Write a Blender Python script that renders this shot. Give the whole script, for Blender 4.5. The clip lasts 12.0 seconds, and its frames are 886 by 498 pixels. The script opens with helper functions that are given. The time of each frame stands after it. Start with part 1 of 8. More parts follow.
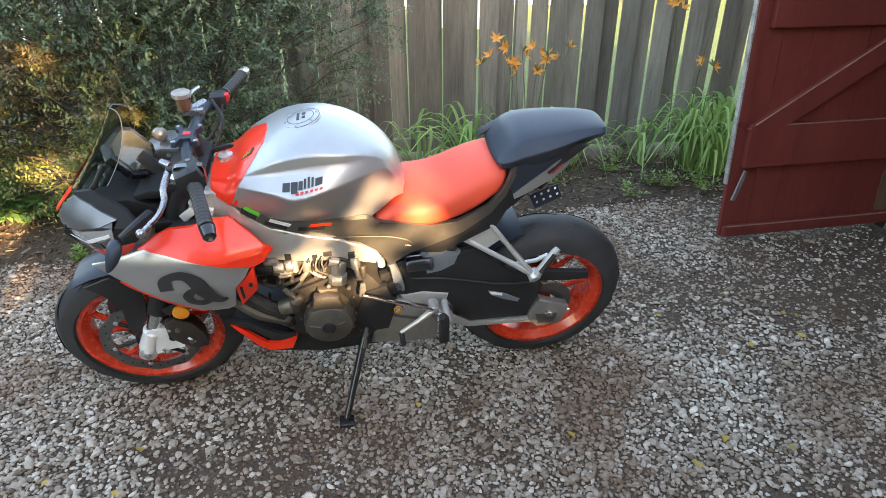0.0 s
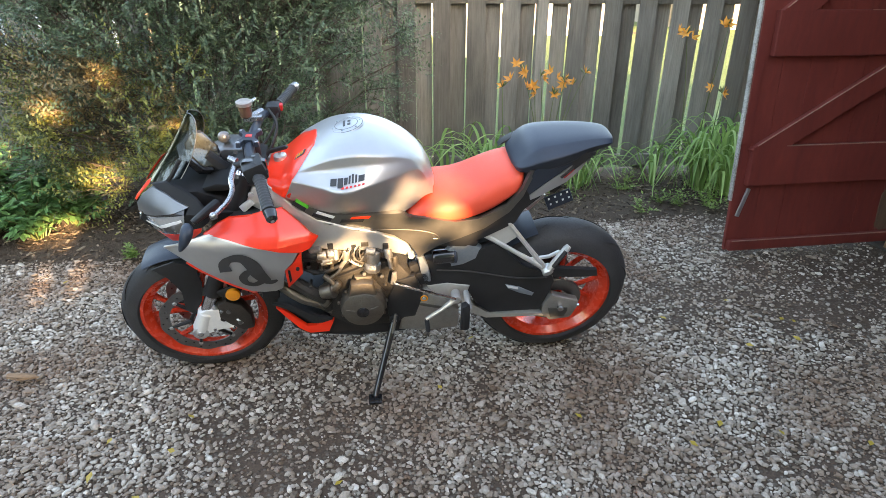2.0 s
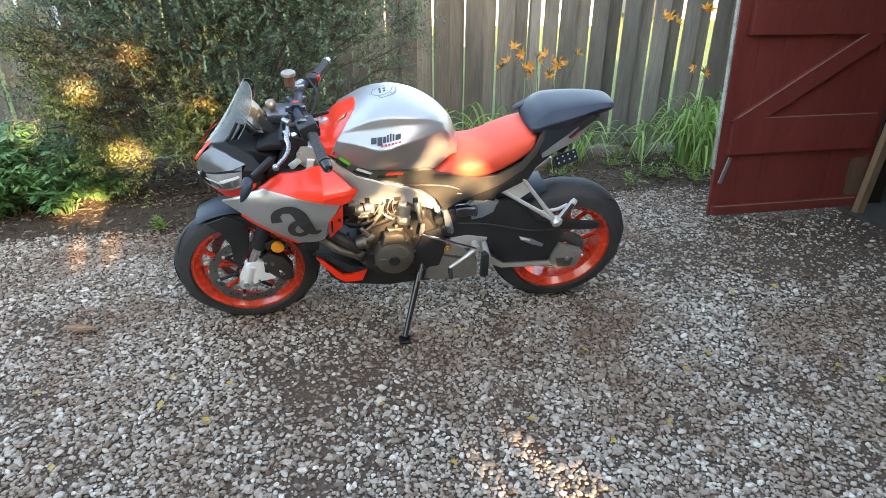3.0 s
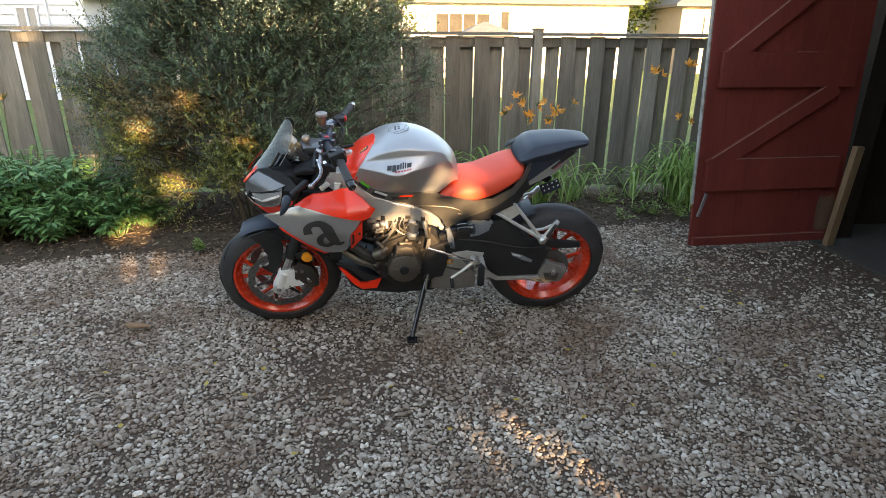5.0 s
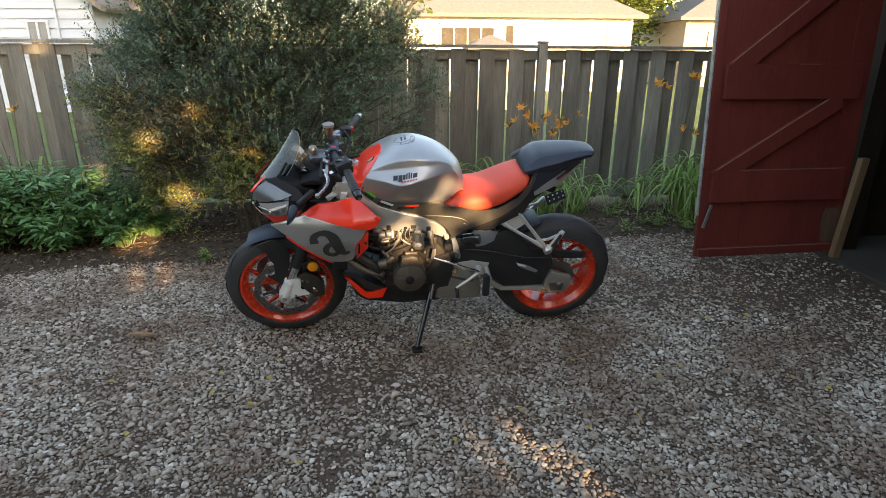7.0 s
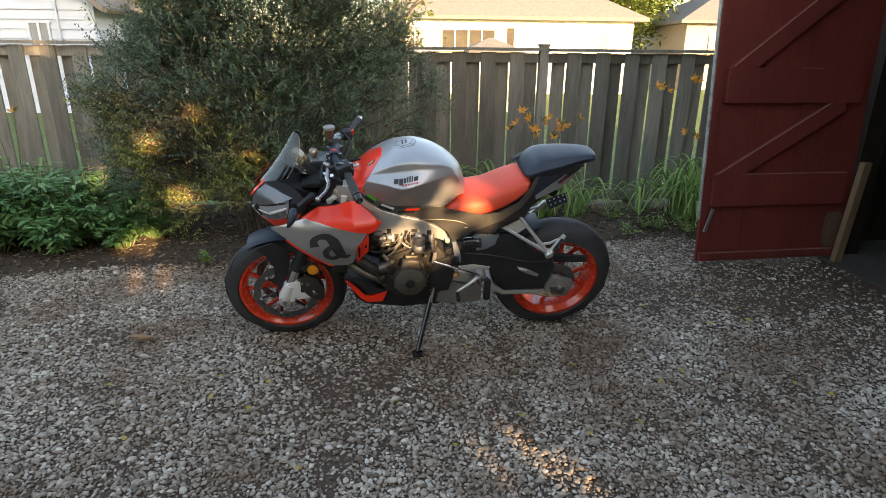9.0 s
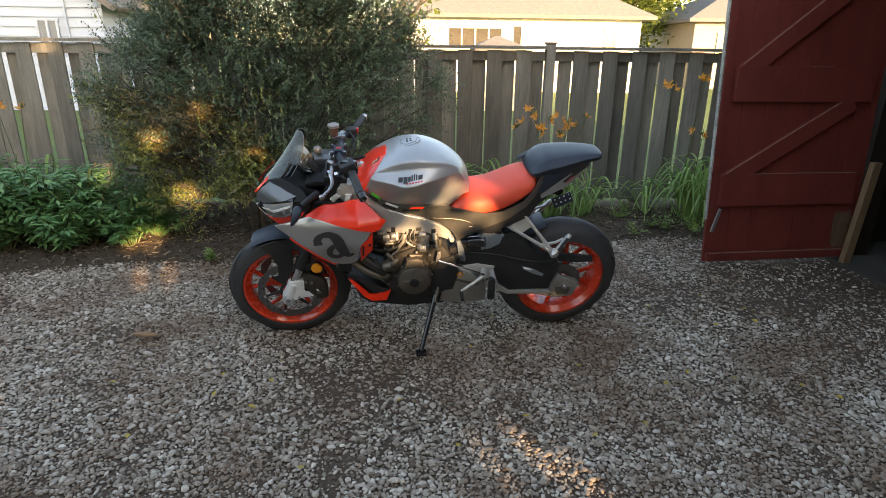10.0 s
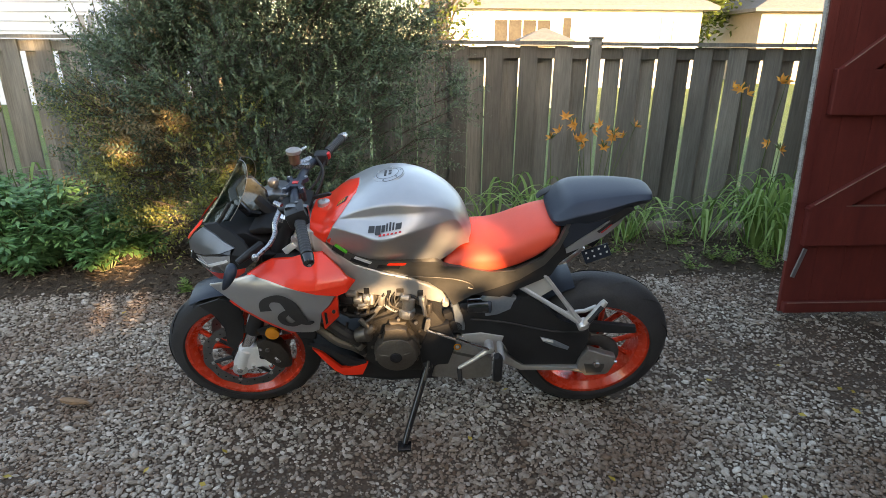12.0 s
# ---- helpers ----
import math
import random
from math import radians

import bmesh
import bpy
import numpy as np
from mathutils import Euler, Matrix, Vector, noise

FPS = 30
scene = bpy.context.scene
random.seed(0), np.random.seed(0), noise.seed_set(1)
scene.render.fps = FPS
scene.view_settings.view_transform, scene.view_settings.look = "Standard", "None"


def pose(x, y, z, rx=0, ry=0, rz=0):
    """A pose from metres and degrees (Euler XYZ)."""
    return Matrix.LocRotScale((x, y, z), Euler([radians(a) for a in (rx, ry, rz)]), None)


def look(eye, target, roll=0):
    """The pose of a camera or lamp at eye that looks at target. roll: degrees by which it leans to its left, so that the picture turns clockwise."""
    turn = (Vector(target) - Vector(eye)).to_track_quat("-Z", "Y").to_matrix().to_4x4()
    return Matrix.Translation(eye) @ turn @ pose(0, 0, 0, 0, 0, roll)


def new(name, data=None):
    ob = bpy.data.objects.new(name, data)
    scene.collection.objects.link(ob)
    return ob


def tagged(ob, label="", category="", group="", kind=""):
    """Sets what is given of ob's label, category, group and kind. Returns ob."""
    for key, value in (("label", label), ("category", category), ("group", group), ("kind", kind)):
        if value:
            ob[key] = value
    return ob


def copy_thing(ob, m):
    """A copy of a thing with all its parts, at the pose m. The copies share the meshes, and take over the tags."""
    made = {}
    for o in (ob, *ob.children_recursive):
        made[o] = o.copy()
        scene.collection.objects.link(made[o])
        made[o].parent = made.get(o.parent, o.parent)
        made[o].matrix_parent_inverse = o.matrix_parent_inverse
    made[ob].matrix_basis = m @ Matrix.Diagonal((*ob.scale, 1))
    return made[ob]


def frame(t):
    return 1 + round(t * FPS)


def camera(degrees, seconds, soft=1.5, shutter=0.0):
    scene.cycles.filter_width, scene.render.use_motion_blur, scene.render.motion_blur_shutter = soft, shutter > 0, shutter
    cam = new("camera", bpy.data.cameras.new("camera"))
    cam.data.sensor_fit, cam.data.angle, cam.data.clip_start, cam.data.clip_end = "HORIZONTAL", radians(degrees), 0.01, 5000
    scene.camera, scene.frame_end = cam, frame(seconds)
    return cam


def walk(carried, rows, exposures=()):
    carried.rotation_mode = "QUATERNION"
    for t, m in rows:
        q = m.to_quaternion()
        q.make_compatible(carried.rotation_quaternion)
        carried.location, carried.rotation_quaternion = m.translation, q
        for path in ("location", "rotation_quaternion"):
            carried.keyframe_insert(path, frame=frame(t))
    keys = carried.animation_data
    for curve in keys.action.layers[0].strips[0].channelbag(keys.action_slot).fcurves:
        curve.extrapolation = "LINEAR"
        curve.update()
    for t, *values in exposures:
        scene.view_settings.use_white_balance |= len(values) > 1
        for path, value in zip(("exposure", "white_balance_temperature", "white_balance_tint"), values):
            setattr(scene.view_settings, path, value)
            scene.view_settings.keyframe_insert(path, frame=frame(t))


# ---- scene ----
cam = camera(75.0, 12.0, 0.75)
PATH = [
    (0, (0.117, -1.706, 1.409), (0.321, 0.07, 0.511), -0.4),
    (0.5, (0.154, -1.711, 1.415), (0.319, 0.076, 0.533), -0.1),
    (1, (0.115, -1.723, 1.421), (0.245, 0.085, 0.575), 0.1),
    (1.5, (0.048, -1.768, 1.414), (0.169, 0.049, 0.586), 0.3),
    (2, (0.063, -1.952, 1.412), (0.217, -0.133, 0.594), 0.2),
    (2.5, (0.017, -2.119, 1.411), (0.214, -0.316, 0.567), 0.1),
    (3, (-0.117, -2.241, 1.379), (0.092, -0.438, 0.54), 0.1),
    (3.2, (-0.172, -2.286, 1.368), (0.034, -0.478, 0.538), 0.2),
    (4.8, (-0.107, -2.682, 1.403), (0.062, -0.816, 0.704), 0.3),
    (5, (-0.115, -2.695, 1.406), (0.052, -0.826, 0.716), 0.4),
    (5.5, (-0.13, -2.711, 1.405), (0.026, -0.834, 0.732), 0.5),
    (6, (-0.129, -2.714, 1.402), (0.026, -0.832, 0.742), 0.4),
    (6.5, (-0.124, -2.712, 1.402), (0.031, -0.827, 0.75), 0.4),
    (7, (-0.121, -2.707, 1.399), (0.032, -0.822, 0.748), 0.4),
    (9, (-0.123, -2.691, 1.403), (0.03, -0.804, 0.758), 0.6),
    (9.5, (-0.114, -2.685, 1.403), (0.026, -0.799, 0.752), 0.6),
    (10, (-0.115, -2.677, 1.4), (0.018, -0.79, 0.75), 0.7),
    (10.5, (-0.119, -2.573, 1.409), (0.005, -0.686, 0.756), 0.6),
    (11, (-0.141, -2.372, 1.416), (-0.019, -0.487, 0.76), 0.5),
    (11.5, (-0.086, -2.21, 1.418), (-0.02, -0.322, 0.761), 0.5),
    (12, (0.121, -1.969, 1.433), (0.096, -0.087, 0.759), 0.5),
]
walk(cam, [(t, look(eye, target, roll)) for t, eye, target, roll in PATH], exposures=[(0, 3.60, 7700, 15), (3.2, 3.72, 7700, 15), (4.8, 3.10, 8000, 15), (6.0, 2.76, 8000, 15), (10.0, 2.68, 8000, 15), (12.0, 2.90, 7800, 15)])

# ---------------------------------------------------------------- light
SUN_TO = Vector((0.38, -0.92, 0.0)).normalized()      # plan direction towards the sun
SUN_EL = radians(11.0)
world = bpy.data.worlds.new("world")
scene.world = world
world.use_nodes = True
wn, wl = world.node_tree.nodes, world.node_tree.links
sky = wn.new("ShaderNodeTexSky")
sky.sky_type = "NISHITA"
sky.sun_disc = False
sky.sun_elevation = SUN_EL
sky.sun_rotation = math.atan2(SUN_TO.x, SUN_TO.y)
sky.air_density, sky.dust_density, sky.ozone_density = 1.0, 1.4, 1.0
bg = wn["Background"]
bg.inputs["Strength"].default_value = 0.15
wl.new(sky.outputs["Color"], bg.inputs["Color"])

sun_data = bpy.data.lights.new("sun", "SUN")
sun_data.energy = 3.4
sun_data.angle = radians(0.6)
sun_data.color = (1.0, 0.72, 0.42)
sun = new("sun", sun_data)
sun_dir = Vector((SUN_TO.x * math.cos(SUN_EL), SUN_TO.y * math.cos(SUN_EL), math.sin(SUN_EL)))
sun.matrix_world = look(sun_dir * 40, (0, 0, 0))


# ---------------------------------------------------------------- materials
def nodes_of(name):
    m = bpy.data.materials.new(name)
    m.use_nodes = True
    nt = m.node_tree
    return m, nt, nt.nodes["Principled BSDF"]


def ramp(nt, fac, stops):
    r = nt.nodes.new("ShaderNodeValToRGB")
    el = r.color_ramp.elements
    while len(el) < len(stops):
        el.new(0.5)
    for e, (p, c) in zip(el, stops):
        e.position, e.color = p, (*c, 1)
    nt.links.new(fac, r.inputs["Fac"])
    return r.outputs["Color"]


def noise_tex(nt, vec, scale, detail=4.0, rough=0.6):
    n = nt.nodes.new("ShaderNodeTexNoise")
    n.inputs["Scale"].default_value = scale
    n.inputs["Detail"].default_value = detail
    n.inputs["Roughness"].default_value = rough
    nt.links.new(vec, n.inputs["Vector"])
    return n.outputs["Fac"]


def coords(nt, scale=(1, 1, 1), kind="Object"):
    t = nt.nodes.new("ShaderNodeTexCoord")
    mp = nt.nodes.new("ShaderNodeMapping")
    mp.inputs["Scale"].default_value = scale
    nt.links.new(t.outputs[kind], mp.inputs["Vector"])
    return mp.outputs["Vector"]


def mix(nt, fac, a, b, blend="MIX"):
    n = nt.nodes.new("ShaderNodeMix")
    n.data_type, n.blend_type = "RGBA", blend
    for s, v in ((n.inputs[0], fac), (n.inputs[6], a), (n.inputs[7], b)):
        if isinstance(v, (int, float)):
            s.default_value = v
        elif isinstance(v, tuple):
            s.default_value = (*v, 1)
        else:
            nt.links.new(v, s)
    return n.outputs[2]


def bump(nt, bs, height, strength, dist=0.01):
    b = nt.nodes.new("ShaderNodeBump")
    b.inputs["Strength"].default_value = strength
    b.inputs["Distance"].default_value = dist
    nt.links.new(height, b.inputs["Height"])
    nt.links.new(b.outputs["Normal"], bs.inputs["Normal"])


def surface(name, a, b, scale=20.0, rough=(0.4, 0.6), metal=0.0, relief=0.0, stretch=(1, 1, 1), fine=8.0, coat=0.0, spread=0.0):
    """A two-scale material: a broad and a fine variation between colours a and b, with uneven roughness and fine relief."""
    m, nt, bs = nodes_of(name)
    v = coords(nt, stretch)
    n1, n2 = noise_tex(nt, v, scale, 4), noise_tex(nt, v, scale * fine, 6)
    c1 = ramp(nt, n1, ((0.3, a), (0.7, b)))
    c2 = ramp(nt, n2, ((0.3, a), (0.7, b)))
    col = mix(nt, 0.45, c1, c2)
    if spread:
        info = nt.nodes.new("ShaderNodeObjectInfo")
        k = ramp(nt, info.outputs["Random"], ((0.0, (1 - spread,) * 3), (1.0, (1 + spread,) * 3)))
        col = mix(nt, 1.0, col, k, "MULTIPLY")
    nt.links.new(col, bs.inputs["Base Color"])
    mr = nt.nodes.new("ShaderNodeMapRange")
    mr.inputs["To Min"].default_value, mr.inputs["To Max"].default_value = rough
    nt.links.new(n2, mr.inputs["Value"])
    nt.links.new(mr.outputs["Result"], bs.inputs["Roughness"])
    bs.inputs["Metallic"].default_value = metal
    bs.inputs["Coat Weight"].default_value = coat
    bs.inputs["Coat Roughness"].default_value = 0.08
    if relief:
        bump(nt, bs, n2, relief)
    return m


def foliage(name, dark, light, trans=0.25, rough=0.45):
    """Leaves: each leaf its own tone, a little light passing through."""
    m, nt, bs = nodes_of(name)
    g = nt.nodes.new("ShaderNodeNewGeometry")
    col = ramp(nt, g.outputs["Random Per Island"], ((0.0, dark), (0.6, tuple((x + y) / 2 for x, y in zip(dark, light))), (1.0, light)))
    nt.links.new(col, bs.inputs["Base Color"])
    bs.inputs["Roughness"].default_value = rough
    tl = nt.nodes.new("ShaderNodeBsdfTranslucent")
    nt.links.new(col, tl.inputs["Color"])
    ms = nt.nodes.new("ShaderNodeMixShader")
    ms.inputs["Fac"].default_value = trans
    nt.links.new(bs.outputs["BSDF"], ms.inputs[1])
    nt.links.new(tl.outputs["BSDF"], ms.inputs[2])
    nt.links.new(ms.outputs["Shader"], nt.nodes["Material Output"].inputs["Surface"])
    return m


def gravel_material():
    m, nt, bs = nodes_of("gravel")
    g = nt.nodes.new("ShaderNodeNewGeometry")
    tone = ramp(nt, g.outputs["Random Per Island"], ((0.0, (0.10, 0.072, 0.050)), (0.18, (0.26, 0.205, 0.156)), (0.55, (0.395, 0.332, 0.268)), (0.85, (0.50, 0.435, 0.362)), (1.0, (0.70, 0.63, 0.545))))
    v = coords(nt)
    dirt = noise_tex(nt, v, 1.7, 5, 0.65)
    mask = ramp(nt, dirt, ((0.44, (0, 0, 0)), (0.62, (0.66, 0.66, 0.66))))
    col = mix(nt, mask, tone, (0.175, 0.094, 0.052))
    grain = noise_tex(nt, v, 160, 3)
    col = mix(nt, 0.5, col, ramp(nt, grain, ((0.3, (0.55, 0.55, 0.55)), (0.7, (1.25, 1.25, 1.25)))), "MULTIPLY")
    nt.links.new(col, bs.inputs["Base Color"])
    bs.inputs["Roughness"].default_value = 0.75
    bump(nt, bs, grain, 0.35, 0.004)
    return m


def soil_material(name, a, b, c):
    m, nt, bs = nodes_of(name)
    v = coords(nt)
    n1, n2 = noise_tex(nt, v, 2.2, 6), noise_tex(nt, v, 110, 5, 0.75)
    col = mix(nt, 0.5, ramp(nt, n1, ((0.3, a), (0.7, b))), ramp(nt, n2, ((0.35, a), (0.55, b), (0.75, c))))
    nt.links.new(col, bs.inputs["Base Color"])
    bs.inputs["Roughness"].default_value = 0.9
    bump(nt, bs, n2, 0.9, 0.02)
    return m


def wood_material(name, a, b, knots=True):
    """Weathered boards: grain drawn out along z, each board of its own tone."""
    m, nt, bs = nodes_of(name)
    info = nt.nodes.new("ShaderNodeObjectInfo")
    t = nt.nodes.new("ShaderNodeTexCoord")
    off = nt.nodes.new("ShaderNodeVectorMath")
    off.operation = "ADD"
    sc = nt.nodes.new("ShaderNodeMath")
    sc.operation = "MULTIPLY"
    sc.inputs[1].default_value = 37.0
    nt.links.new(info.outputs["Random"], sc.inputs[0])
    nt.links.new(t.outputs["Object"], off.inputs[0])
    nt.links.new(sc.outputs["Value"], off.inputs[1])
    mp = nt.nodes.new("ShaderNodeMapping")
    mp.inputs["Scale"].default_value = (1, 1, 0.05)
    nt.links.new(off.outputs["Vector"], mp.inputs["Vector"])
    grain = noise_tex(nt, mp.outputs["Vector"], 90, 5, 0.7)
    mp2 = nt.nodes.new("ShaderNodeMapping")
    mp2.inputs["Scale"].default_value = (1, 1, 0.25)
    nt.links.new(off.outputs["Vector"], mp2.inputs["Vector"])
    blotch = noise_tex(nt, mp2.outputs["Vector"], 7, 4)
    col = mix(nt, 0.5, ramp(nt, grain, ((0.3, a), (0.7, b))), ramp(nt, blotch, ((0.3, a), (0.7, b))))
    k = ramp(nt, info.outputs["Random"], ((0.0, (0.52, 0.51, 0.49)), (0.5, (0.82, 0.82, 0.81)), (1.0, (1.10, 1.09, 1.07))))
    col = mix(nt, 1.0, col, k, "MULTIPLY")
    nt.links.new(col, bs.inputs["Base Color"])
    bs.inputs["Roughness"].default_value = 0.85
    bump(nt, bs, grain, 0.5, 0.004)
    return m


def thin_clear(name, tint):
    """A thin clear sheet: light goes straight through, with a Fresnel gloss on top."""
    m, nt, bs = nodes_of(name)
    tr = nt.nodes.new("ShaderNodeBsdfTransparent")
    tr.inputs["Color"].default_value = (*tint, 1)
    gl = nt.nodes.new("ShaderNodeBsdfGlossy")
    gl.inputs["Roughness"].default_value = 0.035
    lw = nt.nodes.new("ShaderNodeLayerWeight")
    lw.inputs["Blend"].default_value = 0.35
    fr = nt.nodes.new("ShaderNodeMath")
    fr.operation = "MULTIPLY_ADD"
    fr.inputs[1].default_value, fr.inputs[2].default_value = 0.16, 0.03
    nt.links.new(lw.outputs["Facing"], fr.inputs[0])
    ms = nt.nodes.new("ShaderNodeMixShader")
    nt.links.new(fr.outputs["Value"], ms.inputs["Fac"])
    nt.links.new(tr.outputs["BSDF"], ms.inputs[1])
    nt.links.new(gl.outputs["BSDF"], ms.inputs[2])
    nt.links.new(ms.outputs["Shader"], nt.nodes["Material Output"].inputs["Surface"])
    return m


def ground_material():
    """Packed brown earth, thickly strewn with small grey pebbles."""
    m, nt, bs = nodes_of("pebbled_earth")
    v = coords(nt)
    n1, n2 = noise_tex(nt, v, 1.6, 6), noise_tex(nt, v, 110, 5, 0.75)
    earth = mix(nt, 0.5, ramp(nt, n1, ((0.3, (0.036, 0.022, 0.014)), (0.7, (0.095, 0.058, 0.036)))), ramp(nt, n2, ((0.35, (0.036, 0.022, 0.014)), (0.55, (0.09, 0.056, 0.035)), (0.75, (0.19, 0.135, 0.092)))))
    vo = nt.nodes.new("ShaderNodeTexVoronoi")
    vo.inputs["Scale"].default_value = 62
    nt.links.new(v, vo.inputs["Vector"])
    sep = nt.nodes.new("ShaderNodeSeparateColor")
    nt.links.new(vo.outputs["Color"], sep.inputs["Color"])
    stone = ramp(nt, sep.outputs["Red"], ((0.0, (0.09, 0.068, 0.05)), (0.5, (0.17, 0.142, 0.112)), (1.0, (0.30, 0.265, 0.22))))
    inside = ramp(nt, vo.outputs["Distance"], ((0.30, (1, 1, 1)), (0.48, (0, 0, 0))))
    patch = ramp(nt, noise_tex(nt, v, 3.0, 5), ((0.36, (0.9, 0.9, 0.9)), (0.58, (0.15, 0.15, 0.15))))
    nt.links.new(mix(nt, mix(nt, 1.0, inside, patch, "MULTIPLY"), earth, stone), bs.inputs["Base Color"])
    bs.inputs["Roughness"].default_value = 0.85
    bump(nt, bs, inside, 0.7, 0.008)
    return m


M_GROUND = ground_material()
M_GRAVEL = gravel_material()
M_MULCH = soil_material("bark_mulch", (0.042, 0.030, 0.021), (0.125, 0.093, 0.066), (0.26, 0.20, 0.145))
M_LAWN = soil_material("lawn_grass", (0.05, 0.09, 0.02), (0.10, 0.15, 0.035), (0.17, 0.20, 0.06))
M_FENCE = wood_material("weathered_cedar", (0.132, 0.122, 0.105), (0.365, 0.345, 0.30))
M_RED = surface("barn_red_paint", (0.105, 0.014, 0.011), (0.185, 0.030, 0.022), 4, (0.5, 0.75), relief=0.25, stretch=(1, 1, 0.25), spread=0.04)
M_DUSTY = surface("dusty_worn_paint", (0.20, 0.09, 0.07), (0.34, 0.20, 0.16), 30, (0.8, 0.95))
M_BARE = surface("bare_weathered_wood", (0.075, 0.034, 0.02), (0.15, 0.085, 0.05), 20, (0.8, 0.95), relief=0.3, stretch=(1, 1, 0.15))
M_RAW = surface("raw_lumber", (0.13, 0.075, 0.04), (0.24, 0.15, 0.085), 14, (0.65, 0.85), relief=0.3, stretch=(1, 1, 0.12))
M_WHITEWOOD = surface("flaking_white_paint", (0.10, 0.085, 0.075), (0.50, 0.49, 0.46), 14, (0.5, 0.8), relief=0.2)
M_STEEL = surface("dull_steel", (0.35, 0.35, 0.36), (0.5, 0.5, 0.5), 40, (0.35, 0.55), 0.9)
# near-black colour and low gloss stand in for the barn's inner shade
M_BARNSHADE = surface("shade_dark_boards", (0.010, 0.008, 0.007), (0.028, 0.020, 0.016), 6, (0.8, 0.95), relief=0.3, stretch=(1, 1, 0.2))
M_BARNSHADE.node_tree.nodes["Principled BSDF"].inputs["Specular IOR Level"].default_value = 0.1
M_DIRTFLOOR = soil_material("dirt_floor", (0.05, 0.043, 0.036), (0.085, 0.075, 0.065), (0.12, 0.105, 0.09))
M_SIDING = surface("pale_blue_white_siding", (0.32, 0.39, 0.51), (0.36, 0.43, 0.555), 3, (0.5, 0.65))
M_CREAM = surface("cream_wall", (0.66, 0.65, 0.64), (0.73, 0.72, 0.71), 3, (0.7, 0.9))
M_ROOF = surface("asphalt_shingle", (0.095, 0.092, 0.092), (0.175, 0.170, 0.168), 9, (0.85, 0.95), relief=0.4)
M_TAN = surface("tan_stucco", (0.24, 0.215, 0.185), (0.31, 0.28, 0.245), 5, (0.7, 0.9), relief=0.3)
M_TRIM = surface("cream_trim", (0.60, 0.55, 0.40), (0.72, 0.66, 0.5), 6, (0.5, 0.7))
M_DARKTRIM = surface("dark_gutter", (0.05, 0.045, 0.04), (0.09, 0.08, 0.07), 8, (0.4, 0.6))
M_PANE = surface("curtained_window_glass", (0.045, 0.042, 0.038), (0.085, 0.078, 0.068), 2, (0.03, 0.08), coat=0.6)
M_BARK = surface("shrub_bark", (0.05, 0.04, 0.03), (0.15, 0.12, 0.09), 40, (0.8, 0.95), relief=0.6, stretch=(1, 1, 0.3))
M_LEAF_BUSH = foliage("shrub_leaf", (0.056, 0.092, 0.052), (0.165, 0.225, 0.122), 0.30, 0.42)
# the yellow tone paints sun dapples into the shrub's low leaves
M_LEAF_SUNYELLOW = foliage("sun_yellow_leaf", (0.15, 0.18, 0.045), (0.36, 0.36, 0.10), 0.35)
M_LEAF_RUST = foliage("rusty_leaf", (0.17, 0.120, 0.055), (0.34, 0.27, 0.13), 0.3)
M_LEAF_PEONY = foliage("peony_leaf", (0.08, 0.20, 0.07), (0.23, 0.43, 0.16))
M_LEAF_LILY = foliage("daylily_blade", (0.15, 0.28, 0.065), (0.38, 0.55, 0.19), 0.38)
M_STEM = foliage("daylily_stem", (0.10, 0.14, 0.05), (0.17, 0.20, 0.08), 0.2)
M_PETAL = foliage("orange_petal", (0.74, 0.27, 0.04), (0.90, 0.46, 0.10), 0.4)
M_WEED = foliage("weed_leaf", (0.14, 0.24, 0.055), (0.34, 0.46, 0.14), 0.3)
M_TREE = foliage("tree_leaf", (0.05, 0.085, 0.02), (0.17, 0.21, 0.05), 0.35)
M_YELLOW = foliage("fallen_leaf", (0.35, 0.22, 0.03), (0.5, 0.38, 0.05), 0.2)


# ---------------------------------------------------------------- mesh helpers
def part(name, bm, material, parent=None, label="", smooth=False):
    me = bpy.data.meshes.new(name)
    bm.normal_update()
    bm.to_mesh(me)
    bm.free()
    me.materials.append(material)
    if smooth:
        me.polygons.foreach_set("use_smooth", [True] * len(me.polygons))
    ob = new(name, me)
    ob.parent = parent
    if label:
        ob["label"] = label
    return ob


def soft(ob, angle=35):
    """Smooth shading with sharp creases past an angle."""
    me = ob.data
    me.polygons.foreach_set("use_smooth", [True] * len(me.polygons))
    bm = bmesh.new()
    bm.from_mesh(me)
    lim = radians(angle)
    for e in bm.edges:
        e.smooth = len(e.link_faces) != 2 or e.calc_face_angle(0) < lim
    bm.to_mesh(me)
    bm.free()
    return ob


def root(name, m, label, category, group="", kind=""):
    ob = new(name)
    ob.empty_display_size = 0.1
    ob.matrix_world = m
    return tagged(ob, label, category, group, kind)


def box(bm, x0, x1, y0, y1, z0, z1, bevel=0.0, m=None):
    vs = [bm.verts.new((x, y, z)) for x in (x0, x1) for y in (y0, y1) for z in (z0, z1)]
    fs = [bm.faces.new([vs[i] for i in q]) for q in ((0, 1, 3, 2), (4, 6, 7, 5), (0, 4, 5, 1), (2, 3, 7, 6), (0, 2, 6, 4), (1, 5, 7, 3))]
    if m is not None:
        bmesh.ops.transform(bm, matrix=m, verts=vs)
    if bevel:
        es = list({e for f in fs for e in f.edges})
        bmesh.ops.bevel(bm, geom=es, offset=bevel, segments=2, affect="EDGES", profile=0.6)
    return bm


def boxed(*a, **k):
    return box(bmesh.new(), *a, **k)


